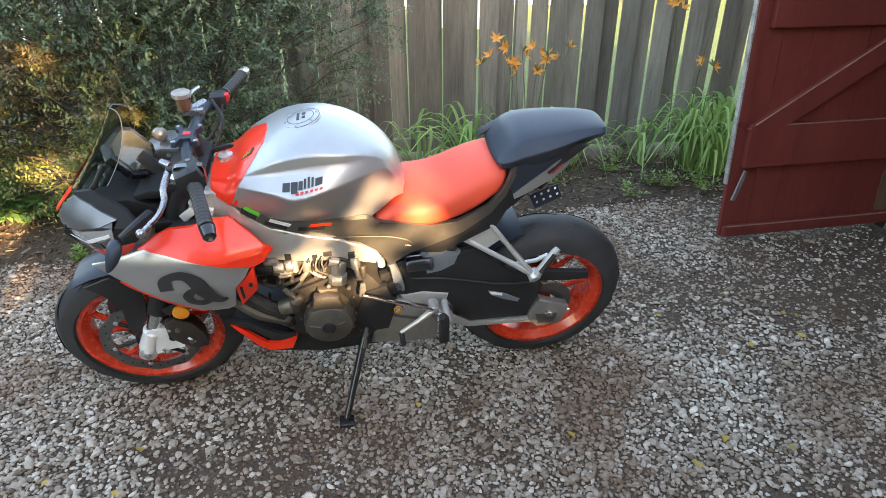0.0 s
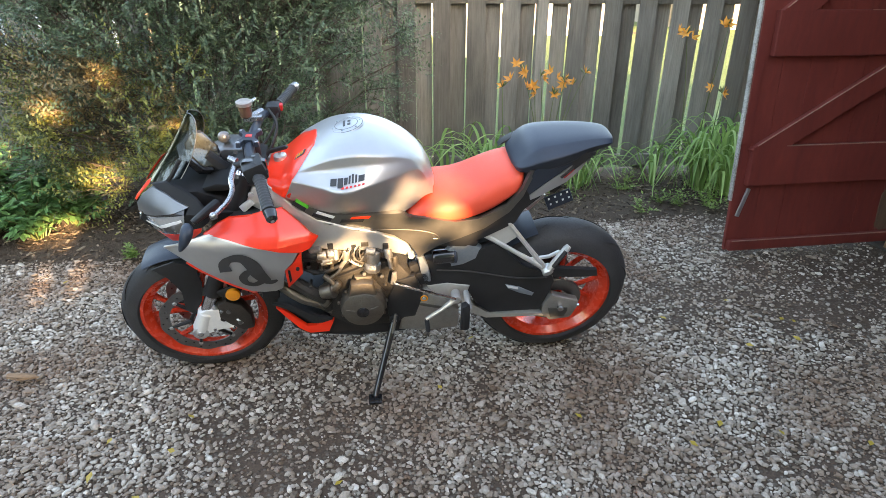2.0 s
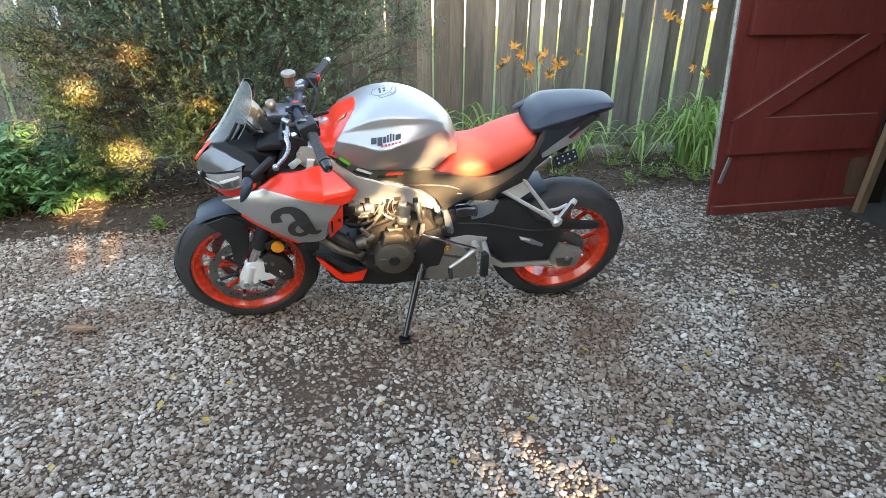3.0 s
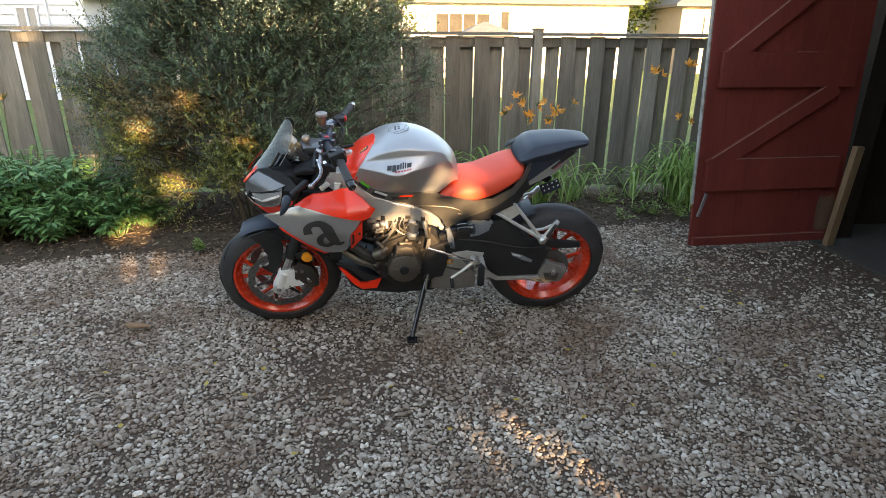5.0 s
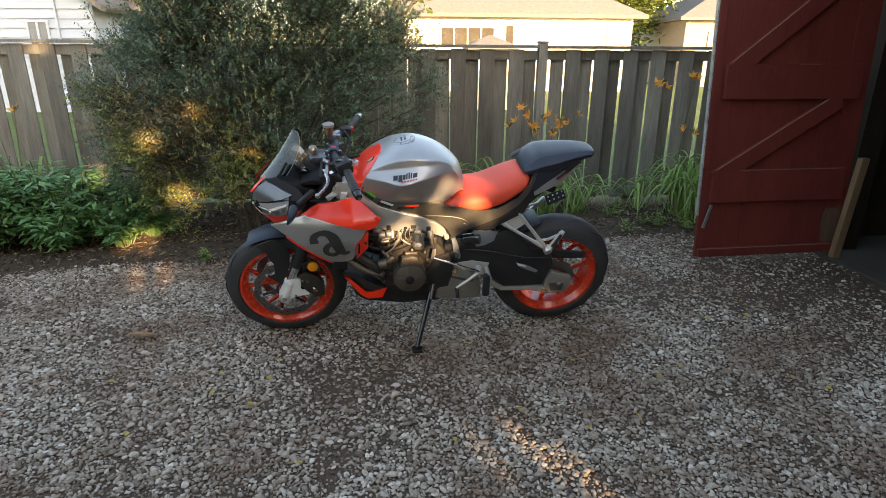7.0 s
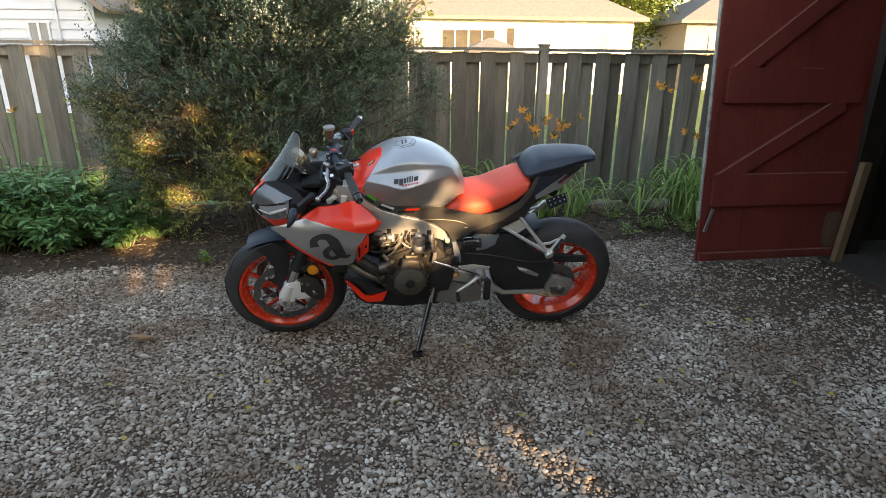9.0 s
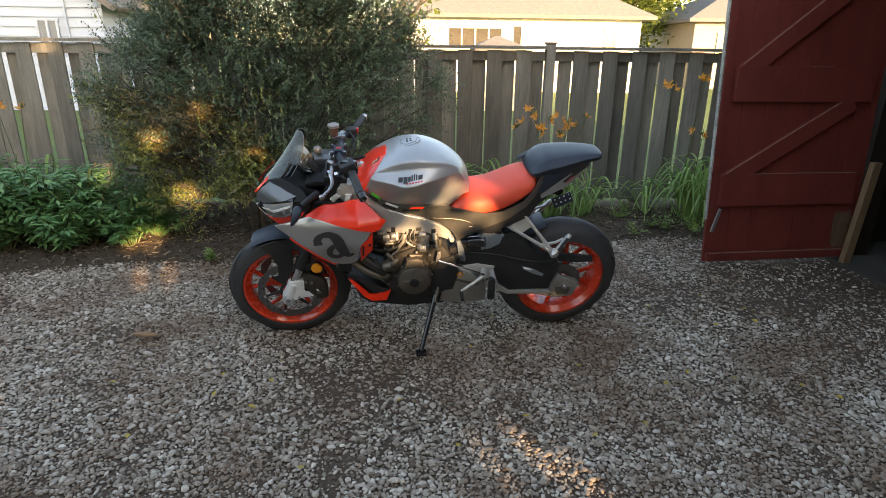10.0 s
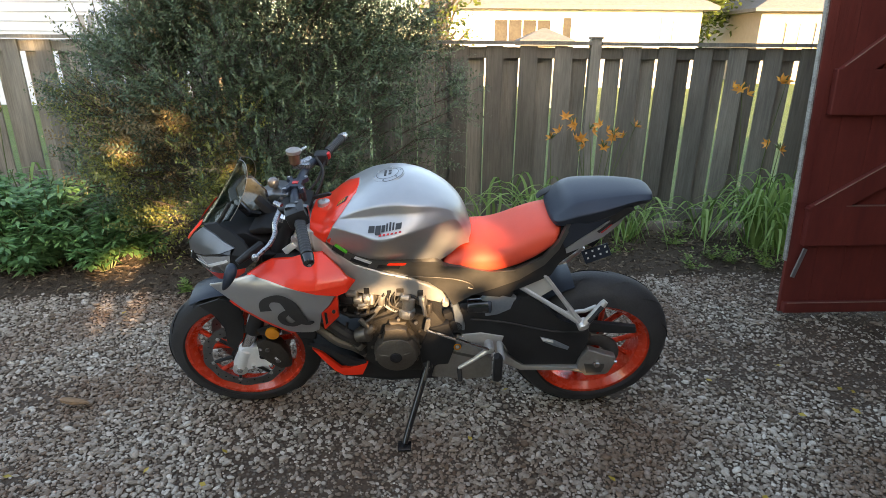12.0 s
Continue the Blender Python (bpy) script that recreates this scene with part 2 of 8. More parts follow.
def tube(bm, pts, radii, sides=10, cap=True):
    """A round bar along the points; radii: one number, or one for each point."""
    pts = [Vector(p) for p in pts]
    if isinstance(radii, (int, float)):
        radii = [radii] * len(pts)
    if len(radii) != len(pts):
        radii = [float(r) for r in np.interp(np.linspace(0, 1, len(pts)), np.linspace(0, 1, len(radii)), radii)]
    rings, side = [], None
    for i, p in enumerate(pts):
        d = (pts[min(i + 1, len(pts) - 1)] - pts[max(i - 1, 0)]).normalized()
        if side is None:
            side = d.orthogonal().normalized()
        side = (side - d * side.dot(d)).normalized()
        up = d.cross(side)
        rings.append([bm.verts.new(p + (side * math.cos(a) + up * math.sin(a)) * radii[i]) for a in (2 * math.pi * k / sides for k in range(sides))])
    for a, b in zip(rings, rings[1:]):
        for k in range(sides):
            bm.faces.new((a[k], a[(k + 1) % sides], b[(k + 1) % sides], b[k]))
    if cap:
        bm.faces.new(list(reversed(rings[0])))
        bm.faces.new(rings[-1])
    return bm


def smooth_path(pts, n=6):
    """Catmull-Rom through the points."""
    pts = [Vector(p) for p in pts]
    out = []
    for i in range(len(pts) - 1):
        a, b, c, d = pts[max(i - 1, 0)], pts[i], pts[i + 1], pts[min(i + 2, len(pts) - 1)]
        for k in range(n):
            t = k / n
            out.append(0.5 * (2 * b + (c - a) * t + (2 * a - 5 * b + 4 * c - d) * t * t + (3 * b - a - 3 * c + d) * t ** 3))
    return out + [pts[-1]]


def soup(name, verts, faces, material, parent=None, smooth=False):
    """One mesh straight from arrays, for what is past counting."""
    me = bpy.data.meshes.new(name)
    me.from_pydata(verts, [], faces)
    me.materials.append(material)
    if smooth:
        me.polygons.foreach_set("use_smooth", [True] * len(me.polygons))
    ob = new(name, me)
    ob.parent = parent
    return ob


class Leaves:
    """Gathers folded leaf blades into one mesh."""

    def __init__(self):
        self.v, self.f = [], []

    def leaf(self, p, d, n, length, width):
        d = Vector(d).normalized()
        s = d.cross(Vector(n))
        s = (s if s.length > 1e-4 else d.orthogonal()).normalized()
        u = s.cross(d)
        k = len(self.v)
        p = Vector(p)
        mid = p + d * length * 0.5 - u * width * 0.18
        self.v += [tuple(p), tuple(p + d * length * 0.42 + s * width * 0.5), tuple(p + d * length - u * length * 0.12), tuple(p + d * length * 0.42 - s * width * 0.5), tuple(mid)]
        self.f += [(k, k + 4, k + 1), (k + 1, k + 4, k + 2), (k, k + 3, k + 4), (k + 3, k + 2, k + 4)]

    def blade(self, pts, width):
        """A long strap leaf along the points."""
        k = len(self.v)
        pts = [Vector(p) for p in pts]
        n = len(pts)
        for i, p in enumerate(pts):
            d = pts[min(i + 1, n - 1)] - pts[max(i - 1, 0)]
            s = d.cross(Vector((0, 0, 1)))
            s = (s if s.length > 1e-5 else Vector((1, 0, 0))).normalized()
            w = width * (0.7 + 0.3 * math.sin(math.pi * i / (n - 1))) * (1 - (i / (n - 1)) ** 3 * 0.92)
            self.v += [tuple(p - s * w / 2), tuple(p - Vector((0, 0, w * 0.22))), tuple(p + s * w / 2)]
        for i in range(n - 1):
            a = k + 3 * i
            self.f += [(a, a + 1, a + 4, a + 3), (a + 1, a + 2, a + 5, a + 4)]

    def make(self, name, material, parent=None):
        return soup(name, self.v, self.f, material, parent, True)


# ---------------------------------------------------------------- ground
def grid_sheet(name, x0, x1, y0, y1, nx, ny, height, material):
    vs, fs = [], []
    for j in range(ny + 1):
        for i in range(nx + 1):
            x, y = x0 + (x1 - x0) * i / nx, y0 + (y1 - y0) * j / ny
            vs.append((x, y, height(x, y)))
    for j in range(ny):
        for i in range(nx):
            a = j * (nx + 1) + i
            fs.append((a, a + 1, a + nx + 2, a + nx + 1))
    return soup(name, vs, fs, material, smooth=True)


def bed_edge(x):
    """y at which the gravel ends and the planted bed begins."""
    base = np.interp(x, (-4.5, -2.7, -1.7, -0.8, 1.0, 1.7, 2.3, 4.0), (1.0, 1.08, 1.2, 1.3, 1.5, 1.62, 1.68, 1.7))
    return float(base) + 0.07 * noise.noise((x * 1.7, 3.1, 0)) + 0.04 * noise.noise((x * 6, 7.0, 0))


tagged(soup("ground", [(-300, -300, -0.016), (300, -300, -0.016), (300, 300, -0.016), (-300, 300, -0.016)], [(0, 1, 2, 3)], M_GROUND),
       "packed brown earth strewn with grey pebbles", "ground", kind="structure")


def bed_height(x, y):
    d = y - bed_edge(x)
    h = -0.03 + 0.055 * min(1, max(0, (d + 0.05) / 0.25)) if d < 0.2 else 0.025
    return h + (0.02 * noise.noise((x * 3, y * 3, 0)) + 0.012 * noise.noise((x * 11, y * 11, 4))) * min(1, max(0, d * 5))


tagged(grid_sheet("mulch_bed", -5, 4.2, 0.9, 2.75, 150, 40, bed_height, M_MULCH), "dark bark mulch bed along the fence", "mulch bed", kind="structure")
tagged(grid_sheet("lawn", -60, 60, 2.75, 90, 40, 40, lambda x, y: -0.005 + 0.02 * noise.noise((x * 0.4, y * 0.4, 0)), M_LAWN), "sunlit neighbouring lawn beyond the fence", "lawn", kind="structure")

def stone_mesh(name, xy, size, sink, rng, rings, sides, flat):
    """Stones as one mesh: each a tilted, uneven, flattened lump of a few rings, closed at its top. rings: (radius, height)."""
    n, r = len(xy), len(rings)
    turn0 = np.arange(sides) * (2 * math.pi / sides)
    layers = []
    wob = rng.uniform(0.76, 1.22, (n, sides))
    for k, (rad, h) in enumerate(rings):
        a = turn0 + rng.normal(0, 0.16, (n, sides)) + 0.22 * k
        q = rad * wob * rng.uniform(0.90, 1.10, (n, sides))
        layers.append(np.stack([np.cos(a) * q, np.sin(a) * q, h + rng.normal(0, 0.09, (n, sides))], 2))
    v = np.concatenate(layers, 1)
    v *= np.stack([rng.uniform(0.95, 1.45, n), rng.uniform(0.72, 1.0, n), rng.uniform(*flat, n)], 1)[:, None, :]
    tilt = rng.normal(0, 0.20, n)
    c, s = np.cos(tilt)[:, None], np.sin(tilt)[:, None]
    vx, vz = v[..., 0] * c - v[..., 2] * s, v[..., 0] * s + v[..., 2] * c
    turn = rng.uniform(0, 6.283, n)
    c, s = np.cos(turn)[:, None], np.sin(turn)[:, None]
    v = np.stack([vx * c - v[..., 1] * s, vx * s + v[..., 1] * c, vz], 2) * size[:, None, None]
    v[..., :2] += xy[:, None, :]
    v[..., 2] += sink[:, None]
    top = [(r - 1) * sides + k for k in range(sides)]
    quads = [(g * sides + k, g * sides + (k + 1) % sides, (g + 1) * sides + (k + 1) % sides, (g + 1) * sides + k) for g in range(r - 1) for k in range(sides)]
    loops = np.array(top + [i for q in quads for i in q])
    starts = np.array([0] + [sides + 4 * i for i in range(len(quads))])
    me = bpy.data.meshes.new(name)
    me.vertices.add(n * r * sides)
    me.vertices.foreach_set("co", v.ravel())
    me.loops.add(n * len(loops))
    me.loops.foreach_set("vertex_index", (loops[None] + (np.arange(n) * r * sides)[:, None]).ravel().astype(np.int32))
    me.polygons.add(n * len(starts))
    me.polygons.foreach_set("loop_start", (starts[None] + (np.arange(n) * len(loops))[:, None]).ravel().astype(np.int32))
    me.polygons.foreach_set("use_smooth", np.repeat(rng.uniform(size=n) < 0.45, len(starts)))
    me.update(calc_edges=True)
    me.materials.append(M_GRAVEL)
    return me


def stone_cover(x, y):
    """How thickly the stones lie: patches of bare earth, thinner by the barn, none in the bed."""
    if x > 2.97 + 0.1 * noise.noise((y * 3, 0, 0)):
        return 0.0
    cover = 1.0 - max(0.0, noise.noise((x * 0.9, y * 1.1, 2.0)) - 0.05) * 1.15 - max(0.0, noise.noise((x * 4, y * 4, 9.0)) - 0.12) * 1.0
    if x > 1.2:
        cover *= max(0.25, 1.0 - 0.55 * (x - 1.2) * min(1, max(0.25, (y + 0.9) * 0.7)))
    cover = max(cover, 0.34) if x < 2.0 else cover * 0.75
    edge = bed_edge(x) - y
    return cover * max(0.0, min(1.0, 0.35 + edge * 5)) if edge < 0.1 else cover


def gravel():
    """Loose crushed stone: one close layer of larger stones, small chips in the gaps between them."""
    rng = np.random.default_rng(5)

    def near(xy):
        past = np.maximum(np.abs(xy[:, 0]) - 1.35 - 0.82 * np.maximum(xy[:, 1] + 1.6, 0), 0) + np.maximum(-1.6 - xy[:, 1], 0)
        xy = xy[rng.uniform(size=len(xy)) < np.exp(-past / 0.22)]
        return xy[np.array([rng.uniform() < stone_cover(x, y) for x, y in xy])]

    step = 0.0172
    gx, gy = np.meshgrid(np.arange(-4.4, 3.1, step), np.arange(-2.3, 1.75, step * 0.88))
    gx[1::2] += step / 2
    big = near(np.stack([gx.ravel(), gy.ravel()], 1) + rng.normal(0, step * 0.20, (gx.size, 2)))
    size = np.clip(rng.lognormal(math.log(0.0077), 0.30, len(big)), 0.0038, 0.0160)
    me = stone_mesh("gravel", big, size, -0.016 + size * rng.uniform(0.15, 0.75, len(big)), rng, ((0.92, -0.25), (1.0, 0.22), (0.58, 0.62)), 6, (0.60, 0.95))
    tagged(new("gravel", me), "loose grey crushed stone gravel covering the yard", "gravel", kind="stuff")
    small = near(np.stack([rng.uniform(-4.4, 3.1, 110000), rng.uniform(-2.3, 1.75, 110000)], 1))
    size = np.clip(rng.lognormal(math.log(0.0042), 0.32, len(small)), 0.002, 0.008)
    me = stone_mesh("stone_chips", small, size, -0.0165 + size * rng.uniform(0.1, 0.9, len(small)), rng, ((1.0, -0.2), (0.62, 0.6)), 5, (0.6, 1.0))
    tagged(new("stone_chips", me), "small grey stone chips lying between the gravel", "gravel", kind="stuff")


gravel()


# ---------------------------------------------------------------- fence
FENCE = pose(0, 2.70, 0, 0, 0, -1.5)         # runs along its own x


def fence():
    f = root("fence", FENCE, "weathered grey cedar shadowbox fence with capped top", "fence", kind="structure")
    PITCH, W, T = 0.2605, 0.135, 0.018
    POSTS = (-3.72, -1.26, 1.20)
    LIFT = 0.020                             # the bays behind the shrub stand a little higher
    fr = random.Random(11)

    def board(name, x0, x1, y0, y1, z0, z1, lean=0.0, warp=0.0):
        bm = boxed(x0, x1, y0, y1, z0, z1, 0.002)
        if warp:
            for v in bm.verts:
                v.co.y += warp * (v.co.z - z0) ** 2
        if lean:
            bmesh.ops.rotate(bm, verts=bm.verts, cent=((x0 + x1) / 2, y0, z1), matrix=Matrix.Rotation(lean, 3, "Y"))
        return part(name, bm, M_FENCE, f)

    ends = [-6.9] + [e for p in POSTS for e in (p - 0.041, p + 0.041)] + [3.6]
    bays = list(zip(ends[::2], ends[1::2]))
    for z0, z1 in ((1.322, 1.402), (0.07, 0.16)):
        for x0, x1 in bays:
            up = LIFT if x0 < -1.3 and z0 > 1 else 0.0
            board("rail", x0, x1, 0.0, 0.04, z0 + up, z1 + up)
    for x in POSTS:
        board("post", x - 0.040, x + 0.040, -0.035, 0.060, 0.0, 1.464)
        part("post_cap", boxed(x - 0.048, x + 0.048, -0.043, 0.068, 1.4645, 1.482, 0.004), M_FENCE, f)
    for x0, x1 in bays:
        drop = fr.uniform(-0.004, 0.004) + (LIFT if x0 < -1.3 else 0.0)
        board("cap_board", x0, x1, -0.055, 0.085, 1.418 + drop, 1.445 + drop)
        board("fascia", x0, x1, 0.043, 0.06, 1.404 + drop, 1.4085 + drop)
    for k in range(-26, 13):
        xf = 0.437 + k * PITCH + fr.uniform(-0.006, 0.006)
        if xf > 3.4:
            break
        xb = xf + 0.5 * PITCH + fr.uniform(-0.006, 0.006)
        up = 0.0
        if xf < -1.3:
            xf, xb, up = xf + 0.12, xb + 0.12, LIFT
        w = W * fr.uniform(0.94, 1.01)
        if min(abs(xf - p) for p in POSTS) > 0.10:
            board("board", xf - w / 2, xf + w / 2, -T - 0.001, -0.001, 0.05 + fr.uniform(-.015, .03), 1.413 + up + fr.uniform(-.004, .0), fr.uniform(-.004, .004), fr.uniform(-.004, .002))
        w = W * fr.uniform(0.88, 0.94)
        if min(abs(xb - p) for p in POSTS) > 0.05:
            board("board", xb - w / 2, xb + w / 2, 0.041, 0.041 + T, 0.05 + fr.uniform(-.02, .03), 1.403 + up, fr.uniform(-.004, .004), fr.uniform(-.002, .004))


fence()


# ---------------------------------------------------------------- barn
def barn():
    b = root("barn", pose(0, 0, 0), "dark open barn beside the gravel yard", "barn", kind="structure")
    def wall(name, x0, x1, y0, y1, z0, z1, mat=M_BARNSHADE):
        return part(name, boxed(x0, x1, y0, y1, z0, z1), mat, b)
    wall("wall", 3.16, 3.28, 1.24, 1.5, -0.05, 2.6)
    # this wall is out of view, lengthened to take light off the open door
    wall("wall", 3.16, 3.28, -5.4, -0.6, -0.05, 2.6, M_RED)
    wall("lintel", 3.16, 3.28, -0.5995, 1.24, 2.3, 2.6, M_RED)
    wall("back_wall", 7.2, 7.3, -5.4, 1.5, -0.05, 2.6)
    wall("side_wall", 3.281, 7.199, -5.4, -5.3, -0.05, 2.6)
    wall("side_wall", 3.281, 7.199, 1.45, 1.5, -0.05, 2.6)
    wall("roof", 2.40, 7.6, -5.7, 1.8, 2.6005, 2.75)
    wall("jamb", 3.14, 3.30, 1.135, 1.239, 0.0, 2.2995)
    part("floor", boxed(2.98, 7.199, -5.29, 1.449, -0.03, 0.006), M_DIRTFLOOR, b)


barn()


def slab_patch(x0, x1, z0, z1):
    """A thin ragged patch on the face of the door."""
    bm = bmesh.new()
    n = 26
    pts = [(x0 + (x1 - x0) * (0.5 + 0.5 * math.copysign(abs(math.cos(6.283 * k / n)) ** 0.45, math.cos(6.283 * k / n))) + 0.018 * noise.noise((k * 0.9, 1, 0)), z0 + (z1 - z0) * (0.5 + 0.5 * math.copysign(abs(math.sin(6.283 * k / n)) ** 0.45, math.sin(6.283 * k / n))) + 0.035 * noise.noise((k * 0.9, 5, 0))) for k in range(n)]
    lo, hi = [bm.verts.new((x, -0.0008, z)) for x, z in pts], [bm.verts.new((x, -0.004, z)) for x, z in pts]
    bm.faces.new(hi)
    for k in range(n):
        bm.faces.new((lo[k], lo[(k + 1) % n], hi[(k + 1) % n], hi[k]))
    return bm


def barn_door():
    """The plank door stands open, racked out of square: a Z of boards across its inner face, a steel latch plate on the free edge."""
    d = root("barn_door", pose(3.10, 1.075, 0, 0, 0, 4.0), "open barn-red plank door with Z-braced inner face", "door", kind="structure")
    W, H, n = 1.135, 2.22, 7
    rack = Matrix(((1, 0, -0.055, 0), (0, 1, 0, 0), (0, 0, 1, 0), (0, 0, 0, 1)))

    def put(name, bm, mat, label=""):
        bmesh.ops.transform(bm, matrix=rack, verts=bm.verts)
        return part(name, bm, mat, d, label)

    dr = random.Random(4)
    for k in range(n):
        put("plank", boxed(-W + W * k / n + 0.0012, -W + W * (k + 1) / n - 0.0012, dr.uniform(0.0, 0.002), 0.022, 0.025 + dr.uniform(0, 0.006), H, 0.0015), M_RED)
    for z0, z1, x0 in ((0.031, 0.092, -W + 0.008), (0.424, 0.646, -W + 0.055), (1.110, 1.330, -W + 0.075), (1.95, 2.15, -W + 0.075)):
        put("rail", boxed(x0, -0.075, -0.036, -0.0005, z0, z1, 0.007), M_RED)
    for a, c in (((-1.045, 0.594), (-0.215, 1.100)), ((-1.010, 1.285), (-0.215, 1.900))):
        a, c = Vector((a[0], 0, a[1])), Vector((c[0], 0, c[1]))
        L, ang = (c - a).length, math.atan2(c.z - a.z, c.x - a.x)
        at = Matrix.Translation((a + c) / 2) @ Matrix.Rotation(-ang, 4, "Y") @ Matrix.Translation((-L / 2, 0, 0))
        put("brace", boxed(-0.02, L + 0.02, -0.0355, -0.0006, -0.055, 0.055, 0.007, at), M_RED)
        put("worn_edge", boxed(0.02, L - 0.06, -0.0380, -0.030, 0.0520, 0.0562, 0.001, at), M_DUSTY, "pale dusty worn edge")
    for z, x0, x1 in ((0.647, -W + 0.25, -0.09), (0.093, -W + 0.02, -0.10), (1.331, -0.55, -0.40)):
        put("worn_edge", boxed(x0, x1, -0.0385, -0.030, z - 0.003, z + 0.001, 0.001), M_DUSTY, "pale dusty worn edge")
    put("edge_strip", boxed(-W - 0.010, -W, -0.004, 0.022, 0.33, H, 0.001), M_WHITEWOOD, "flaking white-painted edge strip")
    put("stile", boxed(-W + 0.001, -W + 0.050, -0.012, -0.0025, 0.66, H, 0.002), M_RED)
    put("bare_patch", slab_patch(-0.17, -0.03, 0.10, 0.36), M_BARE, "bare brown wood where the paint has worn away")
    put("latch", boxed(-0.011, 0.011, -0.048, -0.0365, -0.085, 0.085, 0.003, Matrix.Translation((-1.095, 0, 0.332)) @ Matrix.Rotation(radians(16), 4, "Y")), M_STEEL, "dull steel latch plate")


barn_door()
tagged(part("leaning_board", boxed(-0.034, 0.034, -0.02, 0.02, 0.0, 0.72, 0.004), M_RAW), "short raw lumber board leaning by the door hinge", "board").matrix_world = pose(3.010, 0.985, 0.006, 2, 2.5, 12)


# ---------------------------------------------------------------- houses
def house(name, m, w, d, wall_h, roof_h, walls, label, over=0.4):
    h = root(name, m, label, "house")
    part("wall", boxed(0, w, 0, d, -0.3, wall_h), walls, h)
    bm = bmesh.new()
    inset = min(d, w) / 2
    p = [(-over, -over, wall_h), (w + over, -over, wall_h), (w + over, d + over, wall_h), (-over, d + over, wall_h), (inset, d / 2, wall_h + roof_h), (w - inset, d / 2, wall_h + roof_h)]
    v = [bm.verts.new(q) for q in p]
    lo = [bm.verts.new((q[0], q[1], q[2] - 0.12)) for q in p[:4]]
    for q in ((0, 1, 5, 4), (1, 2, 5), (2, 3, 4, 5), (3, 0, 4)):
        bm.faces.new([v[i] for i in q])
    for i in range(4):
        bm.faces.new((lo[i], lo[(i + 1) % 4], v[(i + 1) % 4], v[i]))
    bm.faces.new(list(reversed(lo)))
    part("roof", bm, M_ROOF, h)
    return h


def window(h, x0, x1, z0, z1, panes, trim, y=-0.03, pane=M_PANE):
    w = part("window", boxed(x0, x1, y, y + 0.02, z0, z1), pane, h)
    t = 0.05
    part("frame", boxed(x0 - t, x1 + t, y - 0.03, y - 0.0005, z1, z1 + t), trim, w)
    part("frame", boxed(x0 - t, x1 + t, y - 0.04, y - 0.0005, z0 - t, z0), trim, w)
    for k in range(panes + 1):
        x = x0 + (x1 - x0) * k / panes
        part("mullion", boxed(x - t / 2, x + t / 2, y - 0.03, y - 0.0005, z0 + 0.0005, z1 - 0.0005), trim, w)


ranch = house("house", pose(-0.6, 19.0, 0, 0, 0, 0), 9.05, 7.5, 2.62, 2.3, M_CREAM, "pale sunlit ranch house with grey shingle roof")
part("vent_pipe", tube(bmesh.new(), [(4.9, 2.5, 3.9), (4.9, 2.5, 4.55)], 0.05, 10), M_DARKTRIM, ranch)
window(ranch, 2.10, 4.02, 1.50, 2.16, 4, M_TRIM)
window(ranch, 4.40, 4.72, 1.5, 2.24, 1, M_TRIM)
window(ranch, 7.75, 8.15, 1.5, 2.25, 1, M_CREAM)
far_house = house("house", pose(11.9, 22.0, 0, 0, 0, -4), 8.0, 7.0, 2.75, 1.9, M_TAN, "low beige house behind the trees with grey roof")
window(far_house, 1.0, 1.5, 1.3, 2.2, 1, M_TRIM)
window(far_house, 2.1, 2.5, 1.3, 2.2, 1, M_CREAM)


def gable_house(m, w, d, eave, rise, walls, pitch, label):
    """A house with its gable end to the yard: clapboards up to the slopes, a roof of two slabs, dark gutters."""
    h = root("house", m, label, "house")
    bm = bmesh.new()
    prof = [(0, -0.3), (w, -0.3), (w, eave), (w / 2, eave + rise), (0, eave)]
    lo, hi = [bm.verts.new((x, 0, z)) for x, z in prof], [bm.verts.new((x, d, z)) for x, z in prof]
    bm.faces.new(lo), bm.faces.new(list(reversed(hi)))
    for k in range(5):
        bm.faces.new((lo[k], hi[k], hi[(k + 1) % 5], lo[(k + 1) % 5]))
    part("wall", bm, walls, h)
    z = 0.0
    while z < eave + rise - pitch:
        inset = max(0.0, (z + pitch - eave) / rise * w / 2) + 0.01
        bm = bmesh.new()
        vs = [bm.verts.new(p) for p in ((inset, -0.045, z), (w - inset, -0.045, z), (w - inset, -0.004, z + pitch), (inset, -0.004, z + pitch), (inset, -0.0015, z), (w - inset, -0.0015, z))]
        bm.faces.new((vs[0], vs[1], vs[2], vs[3]))
        bm.faces.new((vs[0], vs[4], vs[5], vs[1]))
        part("siding_board", bm, walls, h)
        z += pitch
    for s in (-1, 1):
        foot, top = Vector((w / 2 + s * (w / 2 + 0.35), 0, eave - 0.35 * rise / (w / 2) + 0.03)), Vector((w / 2, 0, eave + rise + 0.03))
        bm = bmesh.new()
        ring = [foot, top, top + Vector((0, 0, 0.14)), foot + Vector((0, 0, 0.14))]
        lo, hi = [bm.verts.new(p + Vector((0, -0.35, 0))) for p in ring], [bm.verts.new(p + Vector((0, d + 0.35, 0))) for p in ring]
        bm.faces.new(lo), bm.faces.new(list(reversed(hi)))
        for k in range(4):
            bm.faces.new((lo[k], hi[k], hi[(k + 1) % 4], lo[(k + 1) % 4]))
        part("roof", bm, M_ROOF, h)
        part("gutter", tube(bmesh.new(), [foot + Vector((s * 0.05, -0.36, 0.05)), foot + Vector((s * 0.05, d + 0.36, 0.05))], 0.06, 8), M_DARKTRIM, h)
    return h


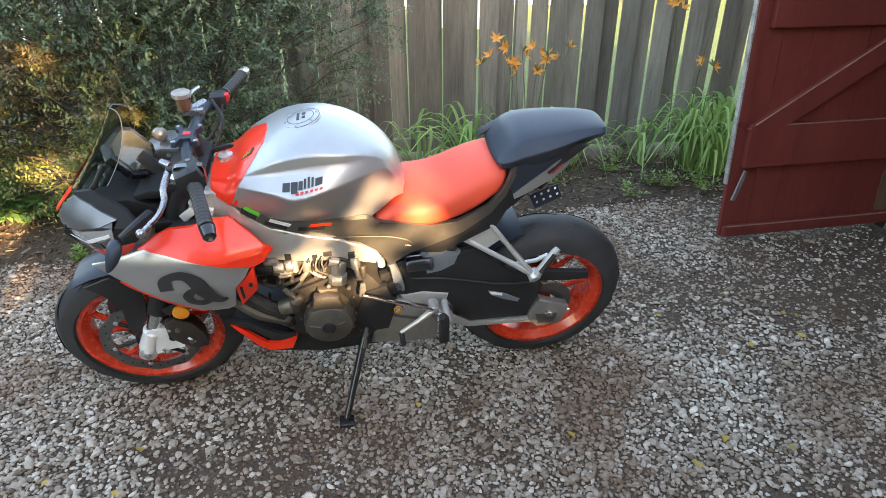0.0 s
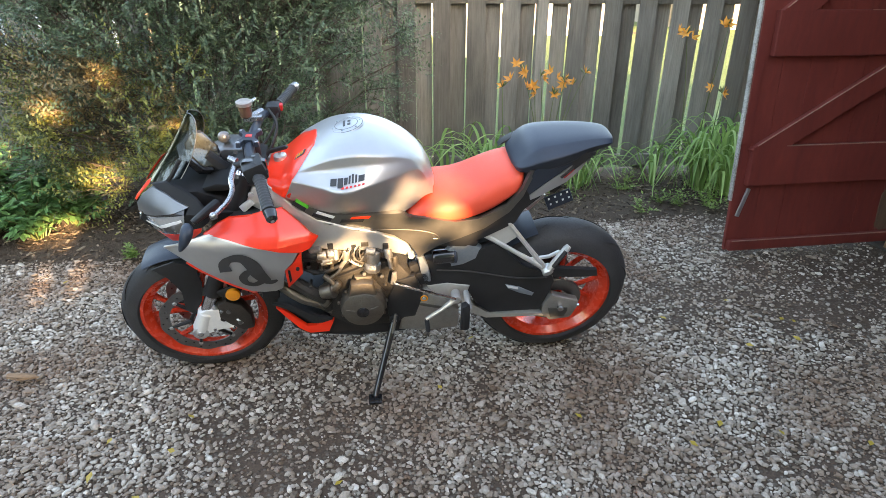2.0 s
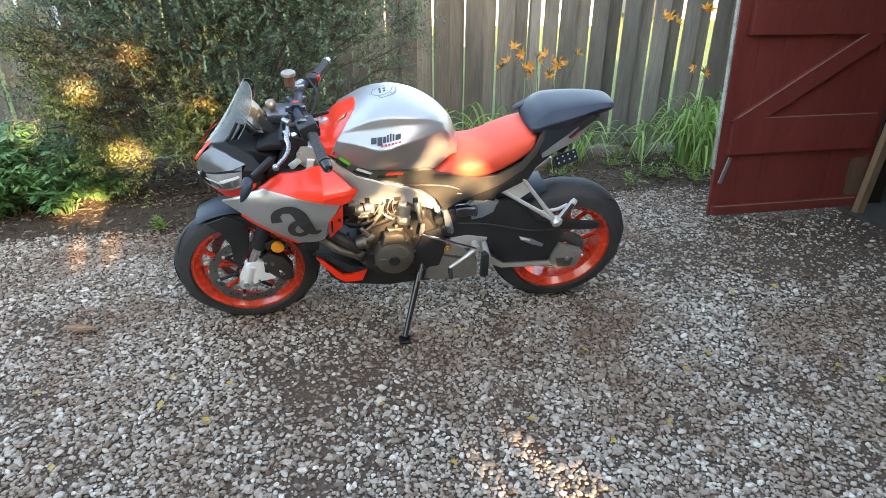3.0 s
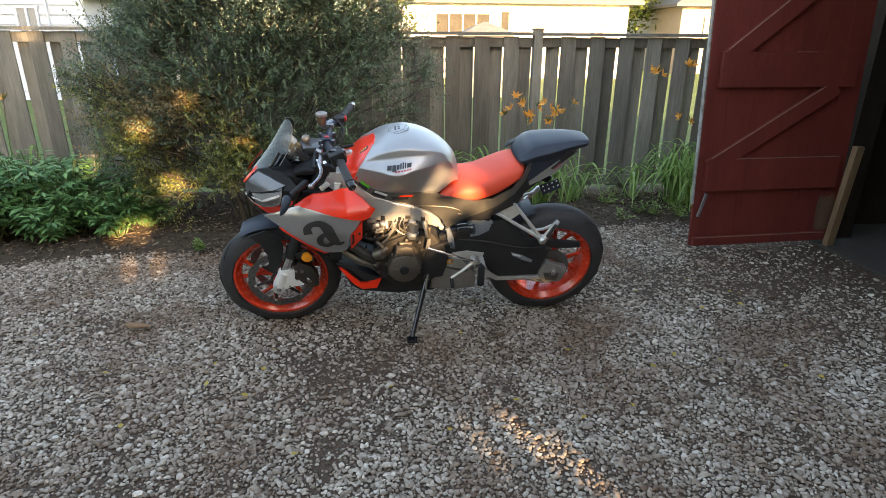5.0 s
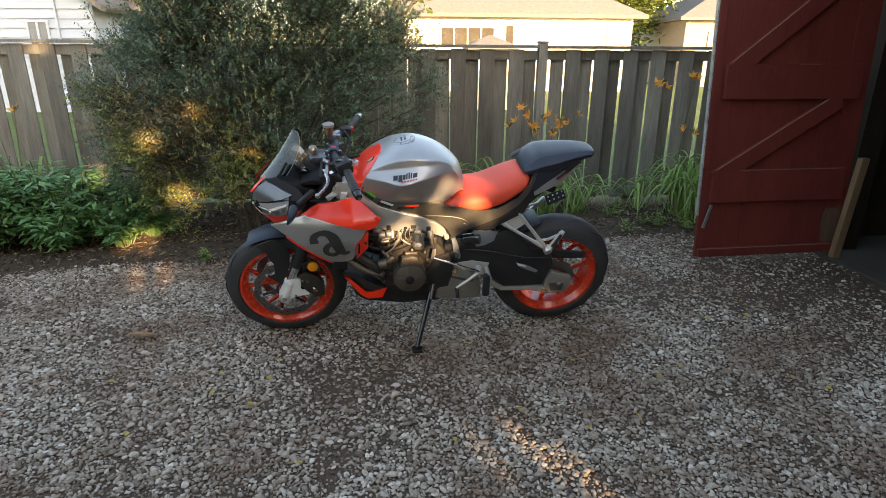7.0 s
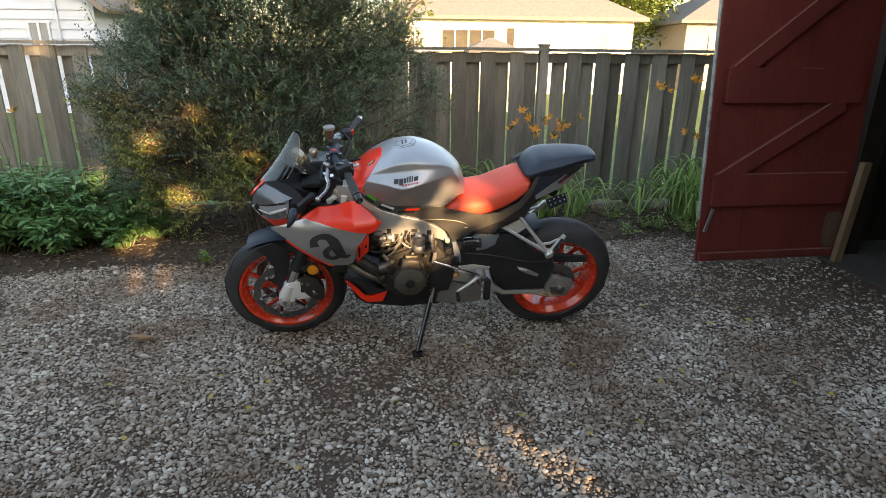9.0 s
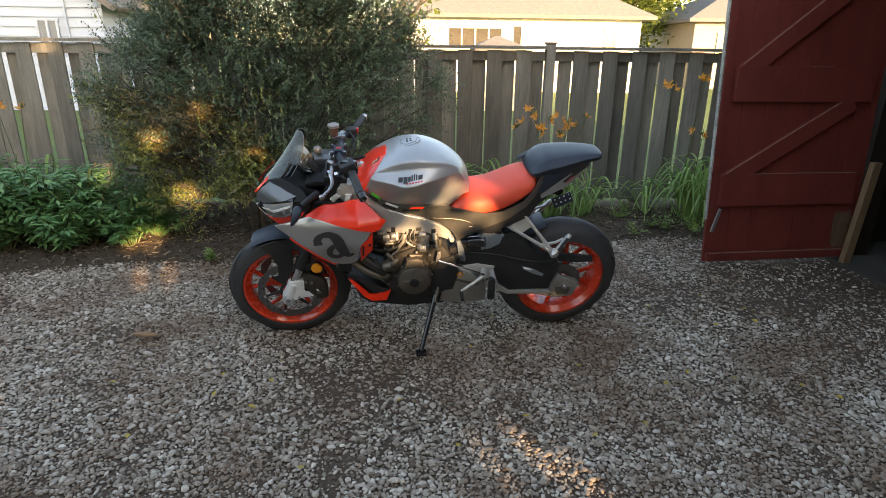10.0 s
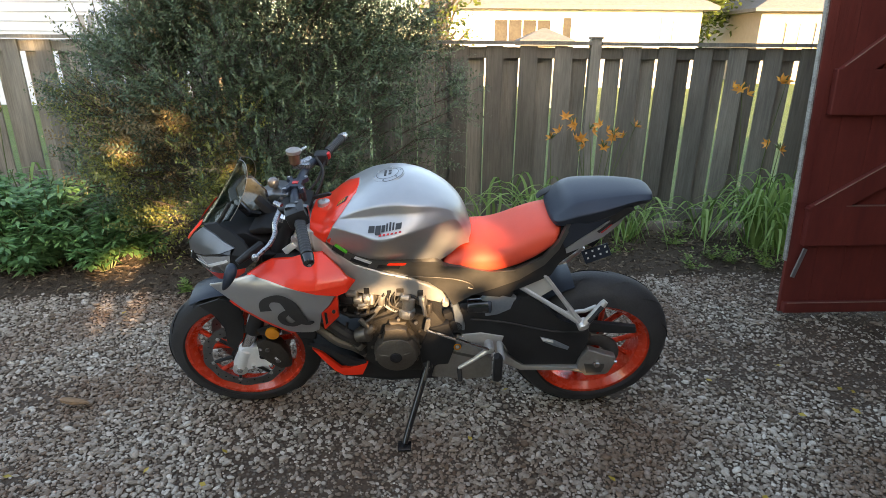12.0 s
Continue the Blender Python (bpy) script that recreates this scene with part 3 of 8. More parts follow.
left_house = gable_house(pose(-13.9, 11.5, 0), 7.2, 6.0, 2.36, 2.59, M_SIDING, 0.2, "pale horizontal-sided gabled house with dark gutters")
M_CURTAIN = surface("curtained_pane", (0.09, 0.11, 0.15), (0.20, 0.235, 0.29), 5, (0.15, 0.25), stretch=(6, 1, 0.2))
window(left_house, 5.80, 6.23, 1.3, 1.92, 2, M_SIDING, -0.05, M_CURTAIN)
part("downpipe", boxed(6.42, 6.47, -0.10, -0.046, 0.0, 2.6, 0.01), M_SIDING, left_house)


shed = house("garden_shed", pose(1.75, 12.0, 0), 1.0, 0.9, 1.50, 0.26, M_TRIM, "small tan garden shed with a low hipped roof", over=0.12)


# ---------------------------------------------------------------- planting
def spray(lv, p, d, rng, n, length, leaf, width, droop=0.15):
    """Leaves set alternately along a short twig; returns the twig's end."""
    d = Vector(d).normalized()
    side = d.orthogonal().normalized()
    side.rotate(Matrix.Rotation(rng.uniform(0, 6.28), 3, d))
    for k in range(n):
        t = (k + 0.5) / n
        q = Vector(p) + d * length * t + Vector((0, 0, -droop * length * t * t))
        s = side if k % 2 else -side
        ld = (d * 0.55 + s * 0.9 + Vector((rng.uniform(-.4, .4), rng.uniform(-.4, .4), rng.uniform(-.35, .35)))).normalized()
        nn = Vector((rng.uniform(-.5, .5), rng.uniform(-.5, .5) - 0.25, 1)).normalized()
        lv.leaf(q, ld, nn, leaf * rng.uniform(0.7, 1.3), width * rng.uniform(0.8, 1.2))
    return Vector(p) + d * length


def shrub():
    """Many upright stems fork into arching branches; each branch end carries a loose clump of leafy twigs, with gaps between the clumps."""
    rng = random.Random(21)
    base = Vector((-1.20, 1.88, 0.0))
    b = root("shrub", pose(base.x, base.y, 0.0), "large dark green shrub with rusty twig tips in the mulch bed", "shrub")
    # young gathers the leaves that get the sun-painted yellow
    dark, young, rust = Leaves(), Leaves(), Leaves()
    twigs = bmesh.new()
    hs, ws = (0.30, 0.50, 0.75, 1.00, 1.25, 1.45, 1.67, 1.95, 2.25, 2.45), (0.62, 0.98, 1.18, 1.27, 1.22, 1.12, 0.98, 0.80, 0.50, 0.2)
    feet = [Vector((rng.gauss(0.02, 0.16), rng.gauss(0, 0.10), 0.0)) for _ in range(17)]
    for f in feet:
        m1 = f + Vector((f.x * 0.9 + rng.uniform(-.06, .06), f.y * 0.8 + rng.uniform(-.05, .05), rng.uniform(0.42, 0.58)))
        e = m1 + Vector((f.x * 1.6 + rng.uniform(-.12, .12), f.y * 1.3 + rng.uniform(-.1, .1), rng.uniform(0.45, 0.75)))
        part("stem", tube(bmesh.new(), smooth_path([f, f.lerp(m1, 0.5) + Vector((rng.uniform(-.03, .03), rng.uniform(-.03, .03), 0)), m1, e], 4), [rng.uniform(0.011, 0.019), 0.010, 0.007, 0.004], 7), M_BARK, b, smooth=True)
    def clump(p, lv):
        grow = (p - Vector((p.x * 0.35, p.y * 0.35, max(0.25, p.z * 0.62)))).normalized()
        hub = p - grow * rng.uniform(0.18, 0.32)
        mid = hub.lerp(p, 0.55) + Vector((rng.uniform(-.06, .06), rng.uniform(-.06, .06), rng.uniform(-.02, .06)))
        tube(twigs, [hub, mid, p], [0.006, 0.0042, 0.0025], 4, False)
        size = rng.uniform(0.75, 1.25)
        for k in range(rng.randint(13, 23)):
            o = Vector((rng.gauss(0, 1), rng.gauss(0, 1), rng.gauss(0, 0.85))) * 0.052 * size
            q = p + o - grow * rng.uniform(0.0, 0.12)
            out = (grow * 0.9 + o.normalized() * 0.8 + Vector((rng.uniform(-.35, .35), rng.uniform(-.35, .35), rng.uniform(-.1, .55)))).normalized()
            L = rng.uniform(0.09, 0.19) * size
            spray(lv if rng.random() < 0.85 else dark, q, out, rng, 12, L, 0.0255, 0.0120)
            if k % 3 == 0:
                tube(twigs, [q - out * 0.07, q + out * L * 0.9], [0.0022, 0.0010], 3, False)

    tips = 0
    while tips < 740:
        z = rng.uniform(0.36, 2.35) if tips < 500 else rng.uniform(1.35, 2.35)
        a = rng.uniform(0, 6.283)
        if math.sin(a) > 0.1 and rng.random() < 0.62:
            a = -a
        edge = 1 + 0.20 * noise.noise((math.cos(a) * 1.7 + 4, math.sin(a) * 1.7, z * 2.1)) + 0.10 * noise.noise((math.cos(a) * 5, math.sin(a) * 5, z * 6))
        r = edge * (rng.uniform(0.30, 1.0) ** 0.5)
        w = float(np.interp(z, hs, ws))
        if math.cos(a) < 0:
            w *= float(np.interp(z, (1.12, 1.45, 1.95), (1.0, 0.82, 0.74)))
        p = Vector((0.06 + w * math.cos(a) * r, min(0.70, w * 0.62) * math.sin(a) * r, z))
        if p.z < 0.50 and p.x > -0.15 or p.y > 0.66:
            continue
        if noise.noise((p + base) * 2.3) > (0.24 if p.z < 1.20 else 0.55):
            continue
        tips += 1
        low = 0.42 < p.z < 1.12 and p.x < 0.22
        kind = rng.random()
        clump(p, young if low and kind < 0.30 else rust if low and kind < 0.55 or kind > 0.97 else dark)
    # leaves coloured bright as if sunlit, and rusty tips, gather low on the sunny side
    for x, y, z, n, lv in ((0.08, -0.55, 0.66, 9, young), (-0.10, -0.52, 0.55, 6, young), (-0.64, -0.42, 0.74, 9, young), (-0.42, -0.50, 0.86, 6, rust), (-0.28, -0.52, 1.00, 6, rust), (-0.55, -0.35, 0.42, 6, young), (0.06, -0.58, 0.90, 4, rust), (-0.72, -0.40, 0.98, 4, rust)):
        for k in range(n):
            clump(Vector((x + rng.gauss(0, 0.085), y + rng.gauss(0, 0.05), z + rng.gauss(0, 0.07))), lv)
    dark.make("crown", M_LEAF_BUSH, b)
    young.make("sun_yellow_leaves", M_LEAF_SUNYELLOW, b)["label"] = "yellow-green leaves low on the shrub, coloured as if sunlit"
    rust.make("rusty_leaves", M_LEAF_RUST, b)["label"] = "rust-coloured dry leaf tips"
    tagged(part("twig_mass", twigs, M_BARK, b), kind="stuff")
    # a few tall thin shoots with sparse leaves stand out of the crown
    sp = Leaves()
    for x, y, z, lean in ((-0.98, 0.1, 1.25, -0.14), (-0.90, 0.05, 1.30, -0.05), (0.92, 0.1, 1.45, 0.12), (0.80, 0.2, 1.5, 0.05)):
        pts = smooth_path([(x * 0.8, y, z - 0.35), (x, y, z), (x + lean, y, z + 0.42)], 6)
        part("shoot", tube(bmesh.new(), pts, [0.005, 0.0035, 0.0018], 5), M_BARK, b, smooth=True)
        for q in pts[5:]:
            spray(sp, q, (rng.uniform(-1, 1), rng.uniform(-.5, .5), 0.8), rng, 5, 0.10, 0.034, 0.016)
    sp.make("shoot_leaves", M_LEAF_BUSH, b)


shrub()


def peony(m, seed, label):
    rng = random.Random(seed)
    b = root("peony_plant", m, label, "plant", "leafy plants by the fence")
    lv = Leaves()
    stems = bmesh.new()
    for k in range(24):
        a, r = rng.uniform(0, 6.28), rng.uniform(0.05, 0.30)
        top = Vector((r * math.cos(a), r * math.sin(a), rng.uniform(0.26, 0.46) - r * 0.25))
        tube(stems, [(top.x * 0.15, top.y * 0.15, 0.0), (top.x * 0.6, top.y * 0.6, top.z * 0.7), tuple(top)], [0.005, 0.004, 0.003], 5, False)
        for j in range(17):
            t = rng.uniform(0.3, 1.0)
            q = Vector((top.x * (0.15 + 0.85 * t), top.y * (0.15 + 0.85 * t), top.z * t))
            ang = rng.uniform(0, 6.28)
            for o in (-0.5, 0.0, 0.5):
                d = Vector((math.cos(ang + o), math.sin(ang + o), rng.uniform(-0.45, 0.35)))
                lv.leaf(q + d * 0.03, d, (rng.uniform(-.3, .3), rng.uniform(-.3, .3), 1), rng.uniform(0.045, 0.080), rng.uniform(0.020, 0.032))
    tagged(part("stem_mass", stems, M_STEM, b), kind="stuff")
    lv.make("leaves", M_LEAF_PEONY, b)
    return b


pe = [peony(pose(-2.12, 1.50, 0.02), 5, "bushy dark green peony foliage in the mulch bed"), peony(pose(-2.55, 1.40, 0.02), 6, "bushy dark green peony foliage in the mulch bed")]
for i, (x, y, s) in enumerate(((-2.95, 1.40, 1.25), (-2.35, 1.75, 1.3), (-2.80, 1.85, 1.35), (-3.30, 1.75, 1.3), (-3.40, 1.30, 1.15), (-3.75, 1.55, 1.2), (-2.00, 1.72, 1.0), (-3.2, 2.05, 1.3), (-2.72, 1.55, 1.35), (-3.12, 1.55, 1.35), (-2.45, 1.55, 1.3), (-3.5, 1.95, 1.3))):
    c = copy_thing(pe[i % 2], pose(x, y, 0.02, 0, 0, 70 * i))
    c.scale = (s, s, s)


def daylily(m, seed, n, spread, height, label):
    rng = random.Random(seed)
    b = root("daylily", m, label, "plant", "daylilies along the fence")
    lv = Leaves()
    for k in range(n):
        a = rng.uniform(0, 6.28)
        r = rng.uniform(0.0, 0.10)
        out = Vector((math.cos(a), math.sin(a), 0))
        side = out.cross(Vector((0, 0, 1))) * rng.uniform(-0.1, 0.1)
        h, reach = height * rng.uniform(0.55, 1.12), spread * rng.uniform(0.6, 1.7)
        p0 = out * r
        lv.blade(smooth_path([p0, p0 + out * reach * 0.30 + Vector((0, 0, h * 0.8)), p0 + out * reach * 0.62 + side + Vector((0, 0, h)), p0 + out * reach + side * 2 + Vector((0, 0, h * rng.uniform(0.15, 0.75)))], 3), rng.uniform(0.018, 0.030))
    lv.make("leaves", M_LEAF_LILY, b)
    return b


def lily_flower(m, tip, seed):
    """A flower stalk with its open trumpet and a few buds."""
    rng = random.Random(seed)
    b = root("daylily_flower", m, "orange daylily bloom on a tall thin stalk", "flower", "daylily blooms")
    part("stalk", tube(bmesh.new(), smooth_path([(0, 0, 0), (tip[0] * 0.3, tip[1] * 0.3, tip[2] * 0.55), tip], 5), [0.004, 0.0035, 0.0022], 6), M_STEM, b)
    for k in range(rng.choice((1, 2, 2, 3))):
        f = Leaves()
        c = Vector(tip) + Vector((rng.uniform(-.07, .07), rng.uniform(-.05, .05), rng.uniform(-.05, .05))) * (1 if k else 0.2)
        ax = Vector((rng.uniform(-.8, .8), rng.uniform(-.9, .2), rng.uniform(0.1, 0.6))).normalized()
        s = ax.orthogonal().normalized()
        for j in range(6):
            q = s.copy()
            q.rotate(Matrix.Rotation(radians(60 * j + rng.uniform(-10, 10)), 3, ax))
            f.leaf(c, (ax * 0.75 + q * 0.85).normalized(), ax, rng.uniform(0.050, 0.072), 0.020 if j % 2 else 0.026)
        f.make("bloom", M_PETAL, b)
    bud = bmesh.new()
    for k in range(3):
        d = Vector((rng.uniform(-1, 1), rng.uniform(-1, 1), 1.0)).normalized()
        tube(bud, [Vector(tip), Vector(tip) + d * 0.03, Vector(tip) + d * 0.055], [0.002, 0.006, 0.002], 6)
    part("buds", bud, M_STEM, b)


for i, (x, y, n, sp_, h) in enumerate(((2.38, 2.10, 58, 0.34, 0.47), (2.60, 2.18, 50, 0.36, 0.48), (2.08, 2.28, 12, 0.30, 0.34), (2.50, 1.98, 34, 0.28, 0.38), (1.15, 2.15, 36, 0.38, 0.40), (0.78, 2.18, 32, 0.36, 0.42), (1.45, 2.20, 22, 0.34, 0.36), (0.42, 2.15, 24, 0.34, 0.38), (-3.15, 2.15, 18, 0.30, 0.5))):
    daylily(pose(x, y, 0.02), 40 + i, n, sp_, h, "arching green daylily clump beside the weathered fence")
for i, (x, z, bx) in enumerate(((2.40, 1.19, 2.32), (2.12, 1.14, 2.20), (2.43, 0.74, 2.42), (0.97, 0.90, 1.12), (1.10, 0.86, 1.15), (1.26, 0.84, 1.20), (1.41, 0.88, 1.22), (0.83, 0.79, 0.85), (1.05, 0.76, 1.10), (1.20, 0.74, 1.16), (1.33, 0.80, 1.24), (-3.08, 0.93, -3.15), (-3.28, 0.93, -3.2))):
    lily_flower(pose(bx, 2.16, 0.02), (x - bx, 0.03 * math.sin(i * 2.1), z - 0.02), 80 + i)


def weed(m, seed, r, label):
    """A low tuft: short stems fan out from the middle, with leaves in whorls up each."""
    rng = random.Random(seed)
    b = root("weed", m, label, "weed", "small weeds")
    lv = Leaves()
    for k in range(rng.randint(9, 15)):
        a = rng.uniform(0, 6.28)
        lean = rng.uniform(0.1, 1.0)
        top = Vector((math.cos(a) * r * lean, math.sin(a) * r * lean, r * rng.uniform(0.45, 1.1) * (1.15 - 0.6 * lean)))
        for j in range(9):
            t = (j + 1) / 9
            q = top * t
            c = rng.uniform(0, 6.28)
            lv.leaf(q, (math.cos(c) + math.cos(a) * 0.5, math.sin(c) + math.sin(a) * 0.5, rng.uniform(0.1, 1.1)), (rng.uniform(-.3, .3), rng.uniform(-.3, .3), 1), rng.uniform(0.022, 0.046) * (1.2 - 0.4 * t), rng.uniform(0.010, 0.018))
    lv.make("leaves", M_WEED, b)
    return b


for i, (x, y, r) in enumerate(((1.72, 1.66, 0.16), (1.95, 1.85, 0.15), (2.25, 1.72, 0.15), (1.3, 1.95, 0.15), (2.42, 1.62, 0.10), (-1.45, 1.18, 0.08), (-1.0, 1.25, 0.08), (0.9, 1.75, 0.12), (1.9, 2.35, 0.18), (1.55, 2.35, 0.16), (2.05, 1.78, 0.17), (1.78, 2.12, 0.16), (2.32, 1.85, 0.16), (0.55, 1.85, 0.13))):
    weed(pose(x, y, 0.012), 200 + i, r, "small green weed at the edge of the gravel")


def chips():
    """Bark chips and twigs strewn over the bed."""
    rng = np.random.default_rng(9)
    vs, fs = [], []
    for k in range(9000):
        x, y = rng.uniform(-3.8, 3.0), rng.uniform(1.0, 2.5)
        if y < bed_edge(x) - 0.04 + 0.05 * rng.normal():
            continue
        l, w, t = rng.uniform(0.006, 0.026) * rng.uniform(0.6, 1.3), rng.uniform(0.002, 0.007), rng.uniform(0.001, 0.004)
        m = Matrix.Translation((x, y, bed_height(x, y) + 0.006)) @ Euler((rng.uniform(-.4, .4), rng.uniform(-.4, .4), rng.uniform(0, 6.28))).to_matrix().to_4x4()
        k0 = len(vs)
        vs += [tuple(m @ Vector((a * l * (0.7 if a > 0 else 1), b * w, c * t))) for a in (-1, 1) for b in (-1, 1) for c in (-1, 1)]
        fs += [tuple(k0 + i for i in q) for q in ((0, 1, 3, 2), (4, 6, 7, 5), (0, 4, 5, 1), (2, 3, 7, 6), (0, 2, 6, 4), (1, 5, 7, 3))]
    ob = soup("mulch_chips", vs, fs, M_CHIPS)
    return tagged(ob, "loose brown bark chips over the planting bed", "mulch", kind="stuff")


def chip_material():
    m, nt, bs = nodes_of("bark_chip")
    g = nt.nodes.new("ShaderNodeNewGeometry")
    col = ramp(nt, g.outputs["Random Per Island"], ((0.0, (0.04, 0.027, 0.019)), (0.5, (0.11, 0.078, 0.054)), (0.85, (0.21, 0.16, 0.112)), (1.0, (0.38, 0.31, 0.22))))
    n = noise_tex(nt, coords(nt), 120, 3)
    nt.links.new(mix(nt, 0.4, col, ramp(nt, n, ((0.3, (0.6, 0.6, 0.6)), (0.7, (1.2, 1.2, 1.2)))), "MULTIPLY"), bs.inputs["Base Color"])
    bs.inputs["Roughness"].default_value = 0.9
    return m


M_CHIPS = chip_material()
chips()


def litter():
    """Single fallen leaves, yellow and brown, lying on the stones."""
    rng = random.Random(33)
    spots = [(-0.50, -0.99), (-0.156, -0.60), (1.19, -0.41), (0.70, -0.36), (1.03, -0.50), (-0.93, -0.33), (0.62, -0.85), (1.55, 0.05), (1.30, 0.28), (1.85, 0.25), (0.35, -0.72), (1.65, -0.55)]
    spots += [(rng.uniform(-1.9, 2.1), rng.uniform(-1.0, 0.9)) for _ in range(22)]
    for x, y in spots:
        lv = Leaves()
        a = rng.uniform(0, 6.28)
        lv.leaf((0, 0, 0), (math.cos(a), math.sin(a), rng.uniform(-0.1, 0.25)), (rng.uniform(-.4, .4), rng.uniform(-.4, .4), 1), rng.uniform(0.028, 0.045), rng.uniform(0.016, 0.024))
        ob = lv.make("fallen_leaf", M_YELLOW)
        ob.location = (x, y, 0.016)
        tagged(ob, "small yellow fallen leaf lying on the gravel", "leaf", "fallen leaves")


litter()
wc = tube(bmesh.new(), [(-0.062, 0, 0.0), (-0.055, 0.002, 0.0), (0.0, -0.004, 0.003), (0.05, 0.003, 0.0), (0.066, 0.006, -0.004)], [0.006, 0.013, 0.019, 0.011, 0.003], 7)
bmesh.ops.scale(wc, vec=(1, 1, 0.8), verts=wc.verts)
M_REDWOOD = surface("tan_bark", (0.20, 0.115, 0.062), (0.34, 0.205, 0.115), 35, (0.7, 0.9), relief=0.5, stretch=(0.3, 1, 1))
tagged(part("wood_chunk", wc, M_REDWOOD), "short tan-brown piece of bark lying on gravel", "wood").matrix_world = pose(-1.43, 0.045, 0.020, 0, 0, -8)


# ---------------------------------------------------------------- trees
def tree(name, m, height, spread, leaves, leaf, seed, label):
    rng = random.Random(seed)
    b = root(name, m, label, "tree")
    part("trunk", tube(bmesh.new(), smooth_path([(0, 0, -0.1), (0.05, 0.03, height * 0.3), (-0.05, 0.0, height * 0.75)], 4), [0.16, 0.11, 0.05], 9), M_BARK, b, smooth=True)
    lv = Leaves()
    for k in range(22):
        a, z = rng.uniform(0, 6.28), rng.uniform(0.25, 0.75) * height
        e = Vector((math.cos(a) * spread * rng.uniform(0.4, 1), math.sin(a) * spread * rng.uniform(0.4, 1), z + rng.uniform(0.05, 0.35) * height))
        part("limb", tube(bmesh.new(), smooth_path([(0, 0, z * 0.8), Vector((e.x * 0.5, e.y * 0.5, (z + e.z) / 2)), e], 3), [0.05, 0.025, 0.01], 6), M_BARK, b)
        for j in range(leaves // 22):
            t = rng.uniform(0.35, 1.1)
            q = Vector((e.x * t, e.y * t, z * 0.8 + (e.z - z * 0.8) * t)) + Vector((rng.gauss(0, 1), rng.gauss(0, 1), rng.gauss(0, 0.8))) * spread * 0.19
            lv.leaf(q, (rng.uniform(-1, 1), rng.uniform(-1, 1), rng.uniform(-0.7, 0.4)), (rng.uniform(-.6, .6), rng.uniform(-.6, .6), 1), leaf * rng.uniform(0.7, 1.3), leaf * 0.6)
    lv.make("crown", M_TREE, b)


tree("tree", pose(10.2, 25.5, 0), 6.5, 2.4, 4200, 0.28, 1, "leafy yellow-green tree between the far houses")
tree("tree", pose(12.8, 30.0, 0), 7.5, 3.0, 4200, 0.32, 2, "leafy green tree behind the far houses")
tree("tree", pose(-5.9, 13.5, 0), 4.6, 1.5, 3200, 0.16, 3, "sunlit yellow-green tree beside the white house")
tree("tree", pose(-0.15, 9.0, 0), 3.0, 0.75, 700, 0.12, 4, "slim young tree in the neighbouring yard")


